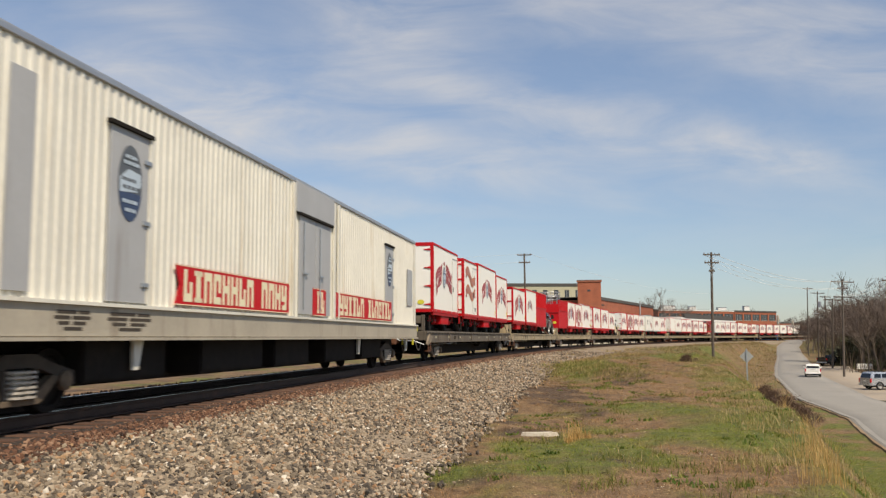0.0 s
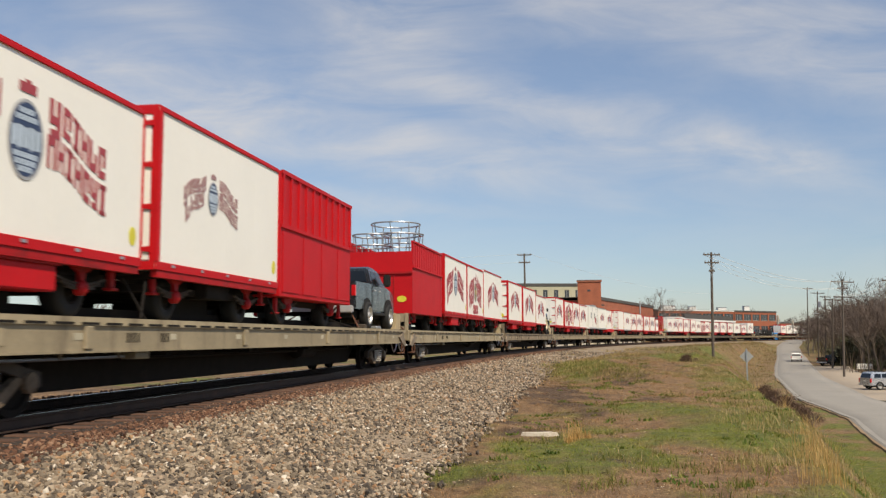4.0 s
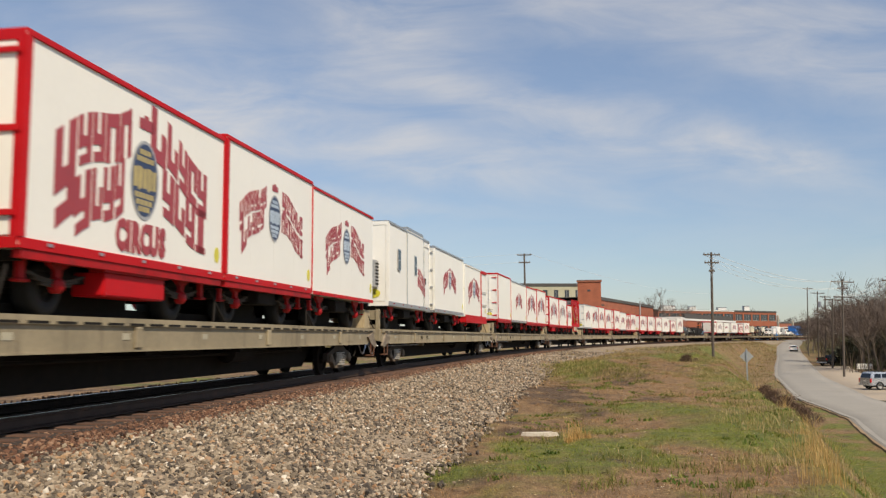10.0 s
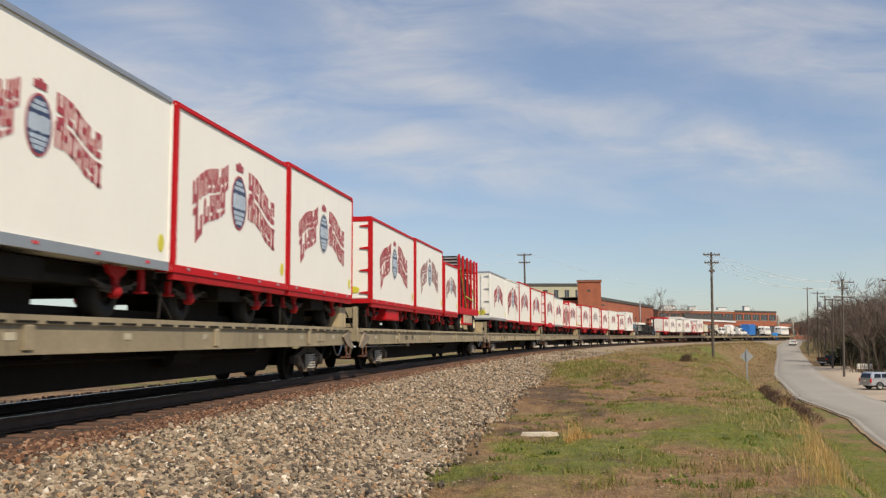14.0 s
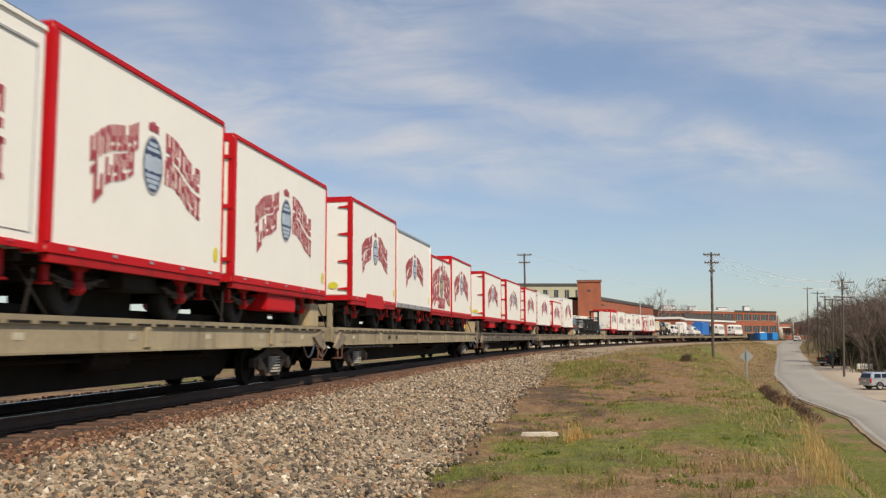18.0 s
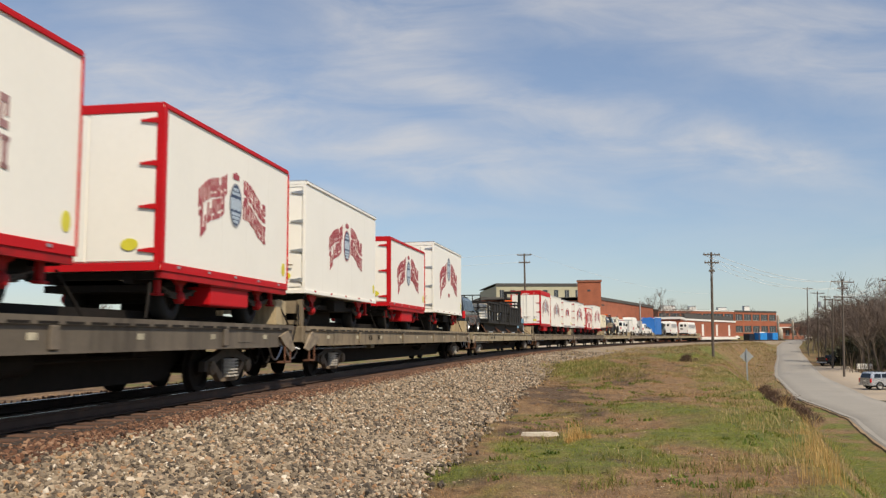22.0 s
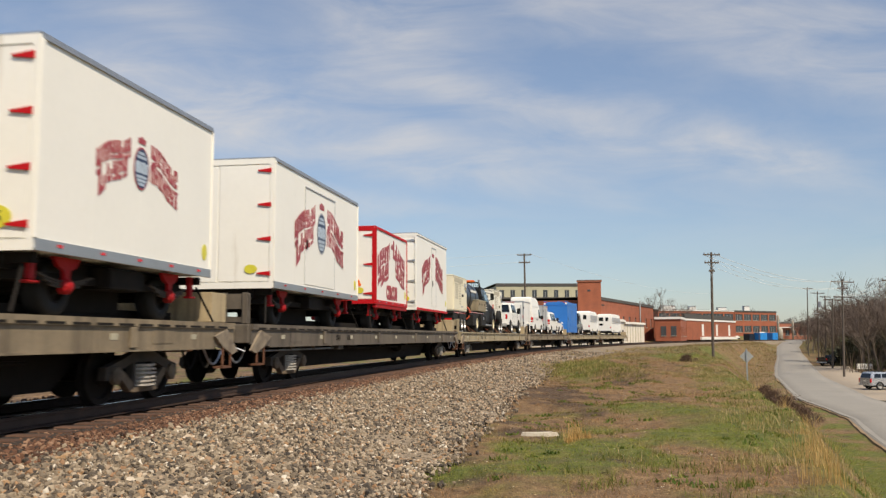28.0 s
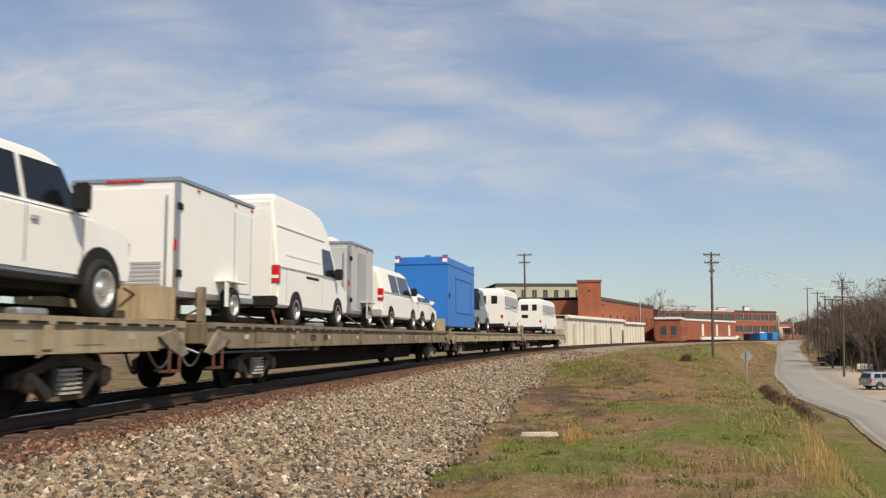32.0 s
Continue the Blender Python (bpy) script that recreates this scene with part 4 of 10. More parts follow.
EMBLEM = {k: mesh_of("emblem_" + k, EM[k], {"bars": LOGO_RED, "far": LOGO_RED, "spot": LOGO_RED, "oval": LOGO_BLUE, "bands": LOGO_PALE, "ring": GREYDOOR}[k]) for k in EM}
EM = emblem_meshes(True)
EMBLEM_DENSE = {k: mesh_of("emblem_dense_" + k, EM[k], LOGO_RED) for k in ("bars", "far", "spot")}
BANDS_TAN = EMBLEM["bands"].copy()
BANDS_TAN.materials[0] = LOGO_TAN
EMBLEM_FADED = {k: EMBLEM[k].copy() for k in ("bars", "far", "spot")}
for me in EMBLEM_FADED.values():
    me.materials[0] = LOGO_GREY
RING_RED = EMBLEM["ring"].copy()
RING_RED.materials[0] = LOGO_RED
WORD_LETTERS = {}
for ch in "CIRUS":
    WORD_LETTERS[ch] = lettering(ch, 0.50, 0.004, 0.034)
    WORD_LETTERS[ch].materials.append(LOGO_RED)


def scaled(x, y, z, k, kz=None):
    return Matrix.Translation((x, y, z)) @ Matrix.Diagonal((1, k, kz or k, 1))


def ribbon_emblem(parent, x, y, z, k):
    """A double scroll of faded orange ribbon with darker folds and rows of plain shapes on it."""
    for dz, lean in ((0.17, 0.10), (-0.13, -0.02)):
        band, folds, marks = bmesh.new(), bmesh.new(), bmesh.new()

        def mid(a):
            return dz * k + 0.075 * k * math.sin(a * 6.3 + 0.4) - lean * k * (a - 0.5)

        pts = [((i / 18 - 0.5) * k * 0.9, mid(i / 18)) for i in range(19)]
        for (ya, za), (yb, zb) in zip(pts, pts[1:]):
            plate([(ya, za - 0.085 * k), (yb, zb - 0.085 * k), (yb, zb + 0.085 * k), (ya, za + 0.085 * k)], 0, 0.004, band)
        for o, (ye, ze) in ((-1, pts[0]), (1, pts[-1])):
            plate([(ye + o * c * k, ze + d * k) for c, d in ((-0.04, -0.10), (0.07, -0.13), (0.03, -0.04), (0.08, 0.05), (-0.04, 0.03))][::o], 0.001, 0.002, folds)
        for i in range(7):
            a0, a1 = (i + 0.3) / 8, (i + 0.95) / 8
            block_shape(marks, i * 3 + (dz > 0), lambda u, v: ((a0 + (a1 - a0) * u - 0.45) * k * 0.9, mid(a0 + (a1 - a0) * u) + (v - 0.5) * 0.10 * k), 0.004, 0.003)
        part("emblem_ribbon", band, LOGO_ORANGE, parent, "faded orange ribbon emblem", pose(x, y, z))
        part("ribbon_fold", folds, LOGO_RED, parent, "dark fold of the ribbon", pose(x, y, z))
        part("ribbon_marks", marks, LOGO_GREY, parent, "row of plain dark shapes", pose(x, y, z))["kind"] = "stuff"
    for i in range(4):
        part("small_print_bar", boxes((0, 0.004, 0.30 * k, 0.50 * k - 0.03 * (i % 2), -0.62 * k + i * 0.05, -0.62 * k + i * 0.05 + 0.028)), EMBLEM_GREY, parent, "", pose(x, y + 0.1 * k, z + 0.15 * k))


def emblem(parent, kind, x, y, z, width):
    if kind == "none":
        return
    if kind == "ribbon":
        return ribbon_emblem(parent, x, y, z, width * 0.68)
    big = kind == "circus"
    if big:
        width, z = width * 1.08, z - 0.12
    source = EMBLEM_FADED if kind == "faded" else (EMBLEM_DENSE if kind.endswith("circus") else EMBLEM)
    low_spot = kind == "high"
    for k in ("bars", "far", "spot"):
        piece = part("emblem_spot" if k == "spot" else "emblem_pennant", source[k], None, parent, "" if k == "spot" else "red wavy pennant of plain bars", scaled(x, y, z - (0.36 * width if low_spot and k == "spot" else 0), width, width * (1.0 if big else 0.9)))
        piece["kind"] = "stuff"
    if low_spot:
        z += 0.10 * width
    if not kind.startswith("bare"):
        part("emblem_rim", RING_RED if kind == "ringed" else EMBLEM["ring"], None, parent, "", scaled(x + 0.002, y, z - 0.005 * width, width))
        part("emblem_oval", EMBLEM["oval"], None, parent, "dark blue oval", scaled(x + 0.002, y, z - 0.005 * width, width))
        part("emblem_banding", BANDS_TAN if big else EMBLEM["bands"], None, parent, "tan bars across the oval" if big else "pale bars across the oval", scaled(x + 0.002, y, z - 0.005 * width, width))["kind"] = "stuff"
    if big or kind == "bare_circus":
        for ch, dy in zip("CIRCUS", (-0.90, -0.60, -0.30, 0.09, 0.48, 0.86)):
            part("letter", WORD_LETTERS[ch], None, parent, "red painted letter", scaled(x + 0.004, y + dy * 0.70, 1.17, 0.78, 1.15))


def disc(parent, name, y, z, x, ry, rz, material, label=""):
    pts = [(y + ry * math.cos(a), z + rz * math.sin(a)) for a in np.linspace(0, 2 * math.pi, 19)[:-1]]
    return part(name, plate(pts, x, 0.006), material, parent, label)


def end_disc(parent, x, z, y, r, material, label=""):
    """An oval disc on the near end wall."""
    pts = [(r * 1.12 * math.cos(a), r * 0.74 * math.sin(a)) for a in np.linspace(0, 2 * math.pi, 19)[:-1]]
    bm = plate(pts, 0, 0.006)
    return part("number_disc", bm, material, parent, label, Matrix.Translation((x, y, z)) @ Matrix.Rotation(-math.pi / 2, 4, "Z"))


GROUP = "show wagons on the flatcars"


def running_leg(w, sgn, y, FL, L):
    """Red hanger, hub and leaf spring at one wheel of a wagon."""
    x = sgn * 1.02
    d = 1 if y > 0 else -1
    part("hanger", plate([(y - 0.30, FL - 0.03), (y + 0.30, FL - 0.03), (y + 0.20, FL - 0.15), (y + 0.07, FL - 0.20), (y + 0.05, 0.44), (y - 0.05, 0.44), (y - 0.07, FL - 0.20), (y - 0.20, FL - 0.15)], x - 0.03, 0.06), DARKRED, w, "red steel spring hanger")
    part("hub", lathe([(0.11, sgn * 0.97), (0.11, sgn * 1.06), (0.07, sgn * 1.10), (0.03, sgn * 1.11)], (0, y, 0.40), "x", 10), DARKRED, w, "red wheel hub")
    if sgn < 0:
        return
    bm = bmesh.new()
    for k in range(3):
        half = 0.62 - 0.14 * k
        pts = [(y + half * t, 0.53 - 0.035 * k - 0.09 * (1 - (half * t / 0.62) ** 2)) for t in np.linspace(-1, 1, 7)]
        plate(pts + [(a, b + 0.028) for a, b in pts[::-1]], x - 0.035 - 0.002 * k, 0.05, bm)
    part("leaf_spring", bm, BOGIE, w, "grimy leaf spring")
    part("tie_leg", boxes((x - 0.04, x + 0.04, *sorted((y + d * 0.70, y + d * 0.82)), FL - 0.36, FL - 0.03), (x - 0.07, x + 0.07, *sorted((y + d * 0.66, y + d * 0.86)), FL - 0.40, FL - 0.36), bevel=0.012), DARKRED, w, "red steel tie-down leg")


def wagon(s0, s1, ztop, trim="red", logo="std", door=None, end="hinges", label="", size=0.52, shift=0.0, number="", gear="red", band=0.0, base=0.0, hinges=4, edge=None):
    """A box wagon on four road wheels: body, trim, end doors, running gear and emblem."""
    L, H = s1 - s0, ztop - DECK
    a, b = -L / 2, L / 2
    W, FL = 1.25, 0.80
    tmat = {"red": RED, "silver": SILVER, "none": WHITE}[trim]
    words = {"red": "white box wagon with red edge trim and emblem, on a flatcar", "silver": "white box wagon with silver edge trim and emblem, on a flatcar", "none": "plain-edged white box wagon with emblem, on a flatcar"}[trim]
    w = thing("show_wagon", label or words, "wagon", GROUP)
    part("body", boxes((-W, W, a, b, FL, H), bevel=0.012), WHITE, w)
    part("roof", rbox(-W - 0.012, W + 0.012, a - 0.012, b + 0.012, H - 0.005, H + 0.035, 0.012), SILVER if trim != "red" else RED, w)
    rail_h = {"silver": 0.12, "red": 0.10, "none": 0.06}[trim]
    for sgn in (-1, 1):
        x0, x1 = sorted((sgn * (W + 0.002), sgn * (W + 0.028)))
        part("top_rail", boxes((x0, x1, a, b, H - max(band, 0.06), H), bevel=0.006), edge or tmat, w)
        part("bottom_rail", boxes((x0, x1, a, b, FL - 0.03, FL + rail_h), bevel=0.006), RED if trim == "none" and gear == "red" else tmat, w)
        for y0, y1 in ((a - 0.02, a + (0.10 if trim == "red" else 0.05)), (b - 0.02, b + 0.012)):
            if trim != "none":
                part("corner_post", boxes((x0, x1 + 0.003 if sgn > 0 else x1, y0, y1, FL + rail_h, H - 0.06), bevel=0.006), WHITE if trim == "silver" else tmat, w)
        if sgn < 0:
            continue
        # faint seams of the side sheets, in one mesh
        n = max(2, round(L / 1.22))
        part("seam_strip", boxes(*[(W, W + 0.0012, a + L * k / n - 0.007, a + L * k / n + 0.007, FL + rail_h, H - 0.10) for k in range(1, n)]), WHITE, w)["kind"] = "stuff"
        for k in range(5):
            y = a + L * (k + 0.5) / 5
            part("marker", boxes((x1, x1 + 0.012, y - 0.05, y + 0.05, FL + rail_h * 0.35, FL + rail_h * 0.35 + 0.04)), TAIL_RED if trim != "red" else SILVER, w)
    # near end: frame, door leaves, hardware
    e = a - 0.002
    if end == "bars" and not band:
        part("end_header", boxes((-W, W, e - 0.035, e, H - 0.07, H), (-W, W, e - 0.035, e, FL - 0.03, FL + 0.06)), tmat, w)
        part("end_frame", boxes((-W, -W + 0.07, e - 0.03, e, FL + 0.06, H - 0.07), (W - 0.07, W, e - 0.03, e, FL + 0.06, H - 0.07), (-W + 0.07, W - 0.07, e - 0.03, e, H - 0.13, H - 0.07)), WHITE, w)
    else:
        part("end_frame", boxes((-W, W, e - 0.03, e, H - max(band, 0.12), H), (-W, W, e - 0.03, e, FL - 0.03, FL + 0.10), (-W, -W + 0.09, e - 0.03, e, FL + 0.10, H - 0.12), (W - 0.09, W, e - 0.03, e, FL + 0.10, H - 0.12)), WHITE if trim == "silver" else tmat, w)
    for x0, x1 in ((-W + 0.10, -0.015), (0.015, W - 0.10)):
        part("end_door", boxes((x0, x1, e - 0.022, e, FL + 0.12, H - 0.14), bevel=0.006), WHITE, w)
    if end == "bars":
        for x in (-0.72, -0.12, 0.12, 0.72):
            part("lock_bar", tubes([((x, e - 0.06, FL + 0.14), (x, e - 0.06, H - 0.15))], 0.012, 8), GALV if trim == "silver" else WHITE, w, "slim locking bar")
            part("bar_handle", boxes((x - 0.03, x + 0.24, e - 0.09, e - 0.068, FL + 0.62, FL + 0.65), (x - 0.03, x + 0.03, e - 0.075, e - 0.05, FL + 0.57, FL + 0.70)), DUSTY, w)
    if end in ("hinges", "bars"):
        hm = RED if trim == "red" else (RED if end == "hinges" else GALV)
        if end == "bars":
            part("strap_hinge", boxes(*[(x0, x1, e - 0.04, e - 0.022, FL + 0.3 + k * (H - FL - 0.6) / 3, FL + 0.36 + k * (H - FL - 0.6) / 3) for k in range(4) for x0, x1 in ((-W + 0.1, -W + 0.42), (-0.30, -0.02), (0.02, 0.30))]), WHITE, w)["kind"] = "stuff"
        for k in range(hinges):
            z = FL + 0.25 + k * (H - FL - 0.55) / (hinges - 1)
            part("hinge", plate([(-0.17, -0.014), (0.02, -0.036), (0.13, -0.05), (0.13, 0.05), (0.02, 0.036), (-0.17, 0.014)], 0, 0.028), hm, w, "", Matrix.Translation((W - 0.19, e - 0.022, z + 0.035)) @ Matrix.Rotation(-math.pi / 2, 4, "Z"))
    if end == "frame":
        part("mid_rail", boxes((-W, W, e - 0.05, e, FL + 1.35, FL + 1.43)), tmat, w)
        for k in (0.35, 2.3):
            part("hinge", boxes((W - 0.42, W - 0.02, e - 0.06, e - 0.03, FL + k, FL + k + 0.07)), tmat, w)
    d = end_disc(w, W - 0.50, FL + 0.38, e - 0.032, 0.20 if number else 0.13, YELLOW, "yellow number disc")
    if number:
        me = lettering(number, 0.20)
        me.materials.append(BLACK)
        part("number", me, None, w, "black number", Matrix.Translation((W - 0.50, e - 0.0385, FL + 0.38)) @ Matrix.Rotation(-math.pi / 2, 4, "Z"))
    disc(w, "side_disc", b - 0.24, FL + 0.40, W + 0.002, 0.10, 0.14, YELLOW, "yellow disc")
    # side door in the camera-side wall
    if door:
        y0, y1 = a + L * door[0], a + L * door[1]
        part("side_door", boxes((W, W + 0.012, y0, y1, FL + 0.18, H - 0.28)), WHITE, w, "white side door")
        for y in (y0, y1):
            part("door_seam", boxes((W + 0.012, W + 0.016, y - 0.01, y + 0.01, FL + 0.18, H - 0.28)), GREYDOOR, w)
        part("door_lintel", boxes((W + 0.012, W + 0.03, y0, y1, H - 0.30, H - 0.27)), GREYDOOR, w)
        part("door_handle", boxes((W + 0.016, W + 0.04, y0 + 0.08, y0 + 0.14, FL + 1.0, FL + 1.22)), DARKSTEEL, w)
    emblem(w, logo, W + (0.0125 if door else 0.005), L * shift, FL + (H - FL) * 0.55, L * size * 1.06)
    # running gear
    gm = DARKRED if gear == "red" else DARKSTEEL
    part("chassis", boxes((-0.75, -0.6, a + 0.1, b - 0.1, FL - 0.22, FL - 0.03), (0.6, 0.75, a + 0.1, b - 0.1, FL - 0.22, FL - 0.03), (-1.15, 1.15, a + 0.15, a + 0.25, FL - 0.16, FL - 0.03), (-1.15, 1.15, b - 0.25, b - 0.15, FL - 0.16, FL - 0.03)), DARKSTEEL, w, "dark steel chassis beams")
    if trim == "red":
        part("skirt", boxes((W - 0.10, W + 0.01, a + 0.05, b - 0.05, FL - 0.14, FL - 0.03)), gm, w)
    if base:
        part("base_skirt", boxes((-W - 0.03, W + 0.032, a, b, FL - 0.03 - base, FL - 0.032), bevel=0.008), RED, w, "deep red base")
    yw = (a + min(1.15, L * 0.21), b - min(1.15, L * 0.21))
    r = 0.36
    for y in yw:
        part("axle", tubes([((-1.0, y, r), (1.0, y, r))], 0.06, 8), DARKSTEEL, w)
        part("axle_hanger", boxes((-0.62, 0.62, y - 0.12, y + 0.12, r + 0.02, FL - 0.2)), DARKSTEEL, w)
        for sgn in (-1, 1):
            road_wheel(w, sgn * 0.74, y, r, 0.30, DARKSTEEL, 0.5)
            running_leg(w, sgn, y, FL, L)
    if gear == "red" and trim == "red" and L > 5.5:
        half = min(0.95, L * 0.16)
        part("tool_box", rbox(0.70, 1.20, -half, half * 0.9, 0.30, FL - 0.17, 0.02), RED if trim == "red" else DARKRED, w, "red underfloor locker")
        part("locker_ledge", boxes((1.0, 1.23, -half - 0.05, half * 0.9 + 0.05, FL - 0.17, FL - 0.13)), DARKRED, w)
    elif L > 5:
        part("tool_box", rbox(0.6, 1.1, -0.5, 0.5, 0.42, 0.72, 0.02), DARKSTEEL, w, "dark underfloor locker")
    # dark mass added to stand for gear and shadow below the floor
    part("underfloor", boxes((-0.9, 0.9, a + 0.3, b - 0.3, FL - 0.34, FL - 0.23), (-0.5, 0.5, a + L * 0.34, b - L * 0.34, 0.10, FL - 0.34)), DARKSTEEL, w, "plain black boxes standing for underfloor gear and its shade")
    for y, o in ((a + 0.1, -0.4), (b - 0.1, 0.4)):
        part("tie_chain", tubes([((1.05, y, FL - 0.2), (1.2, y + o, 0.02))], 0.02, 5), DARKSTEEL, w)
    part("drawbar", boxes((-0.06, 0.06, b, b + 0.35, 0.42, 0.52)), GALV, w)
    return rides(w, (s0 + s1) / 2)


for row in (
    dict(s0=23.58, s1=29.15, ztop=4.85, door=(0.76, 0.95), shift=-0.08, size=0.60),
    dict(s0=30.71, s1=34.58, ztop=4.82, logo="ribbon", size=0.95, door=(0.66, 0.97), label="white box wagon with red trim and an orange ribbon emblem"),
    dict(s0=34.83, s1=40.91, ztop=4.92),
    dict(s0=41.05, s1=45.32, ztop=4.72, size=0.74),
    dict(s0=47.95, s1=53.55, ztop=4.36, end="frame", size=0.62),
    dict(s0=54.04, s1=59.42, ztop=4.57, size=0.40, shift=-0.12, logo="faded"),
    dict(s0=79.28, s1=84.84, ztop=4.62, size=0.71, shift=-0.02),
    dict(s0=84.92, s1=89.93, ztop=4.62, logo="circus", size=0.66),
    dict(s0=90.18, s1=96.50, ztop=4.74, trim="none", size=0.55, end="bars", gear="red", edge=RED),
    dict(s0=99.21, s1=105.39, ztop=4.69, number="51", size=0.55),
    dict(s0=105.92, s1=112.50, ztop=4.67, size=0.58, base=0.18),
    dict(s0=112.58, s1=118.40, ztop=4.39, trim="none", gear="red", size=0.56, edge=RED),
    dict(s0=130.47, s1=136.30, ztop=4.62, logo="circus", size=0.68, end="frame"),
    dict(s0=136.42, s1=141.51, ztop=4.71, size=0.70),
    dict(s0=141.64, s1=147.32, ztop=4.64, trim="none", gear="red", size=0.62, edge=RED),
    dict(s0=157.00, s1=163.70, ztop=4.74, logo="ringed", trim="silver", end="bars", size=0.42, gear="dark"),
    dict(s0=174.82, s1=180.12, ztop=4.89, logo="none", end="bars", label="white box wagon with red edge trim and bare sides"),
    dict(s0=180.33, s1=187.24, ztop=4.78, logo="ringed", trim="silver", size=0.40, end="bars", gear="dark"),
    dict(s0=187.39, s1=192.73, ztop=4.78, logo="ringed", size=0.70),
    dict(s0=192.88, s1=198.04, ztop=4.86, size=0.68),
    dict(s0=200.20, s1=206.18, ztop=4.63, size=0.62),
    dict(s0=206.44, s1=211.66, ztop=4.67, logo="faded", size=0.62),
    dict(s0=212.11, s1=215.31, ztop=4.25, logo="faded", size=0.7),
    dict(s0=225.11, s1=231.07, ztop=4.78, logo="ringed", trim="silver", end="bars", size=0.52, number="20", gear="red"),
    dict(s0=231.20, s1=236.78, ztop=4.78, trim="none", size=0.72, door=(0.72, 0.97), gear="red"),
    dict(s0=236.95, s1=242.20, ztop=4.90, size=0.62),
    dict(s0=242.71, s1=248.55, ztop=4.80, end="frame", size=0.58),
    dict(s0=250.90, s1=256.25, ztop=4.89, size=0.55, label="white box wagon with heavy red hinges and trim, on a flatcar"),
    dict(s0=256.48, s1=262.05, ztop=4.68, trim="silver", size=0.50, gear="dark"),
    dict(s0=262.26, s1=266.48, ztop=4.32, logo="circus", size=0.82),
    dict(s0=266.62, s1=271.79, ztop=4.65, size=0.66, end="frame"),
    dict(s0=275.95, s1=282.03, ztop=4.64, size=0.54, hinges=3),
    dict(s0=284.21, s1=290.40, ztop=4.72, size=0.52, end="frame", logo="faded"),
    dict(s0=292.72, s1=298.53, ztop=4.65, size=0.52),
    dict(s0=299.84, s1=306.42, ztop=4.67, trim="none", logo="ringed", size=0.46, end="bars", gear="dark", shift=0.02),
    dict(s0=308.25, s1=313.77, ztop=4.28, size=0.58, hinges=3),
    dict(s0=315.68, s1=322.00, ztop=4.91, logo="high", trim="none", size=0.60, end="bars", gear="dark"),
    dict(s0=353.82, s1=359.57, ztop=4.86, end="bars", size=0.62, band=0.34, logo="faded", label="white box wagon with wide red roof edge, white end doors"),
    dict(s0=360.52, s1=366.80, ztop=4.74, trim="none", logo="faded", size=0.56, gear="dark"),
    dict(s0=368.51, s1=373.53, ztop=4.67, logo="ringed", trim="silver", size=0.46, gear="red", number="95"),
    dict(s0=376.73, s1=383.34, ztop=4.80, trim="silver", size=0.56, door=(0.30, 0.66), gear="dark", shift=-0.01),
    dict(s0=385.38, s1=389.70, ztop=4.40, logo="bare_circus", size=0.82, hinges=3),
    dict(s0=391.42, s1=397.34, ztop=4.90, trim="none", logo="bare", size=0.66, end="bars", number="93", gear="red", door=(0.46, 0.60)),
):
    w = wagon(**row)
    if row["s0"] == 250.90:
        part("skirt_flap", plate([(-1.2, 0.62), (0.9, 0.62), (0.78, 1.02), (-1.08, 1.02)], 1.279, 0.02), RED, w, "raised red flap over the skirt")
    if row["s0"] == 385.38:
        half = (row["s1"] - row["s0"]) / 2
        tri = [(-0.25, -0.21), (0.25, -0.21), (0.25, -0.15), (0.04, 0.24), (-0.04, 0.24), (-0.25, -0.15)]
        part("slow_triangle", plate(tri, 0, 0.008), ORANGE, w, "bright orange triangle", Matrix.Translation((0.56, -half - 0.03, 1.52)) @ Matrix.Rotation(-math.pi / 2, 4, "Z"))
# ---- the silver baggage car at the head ----


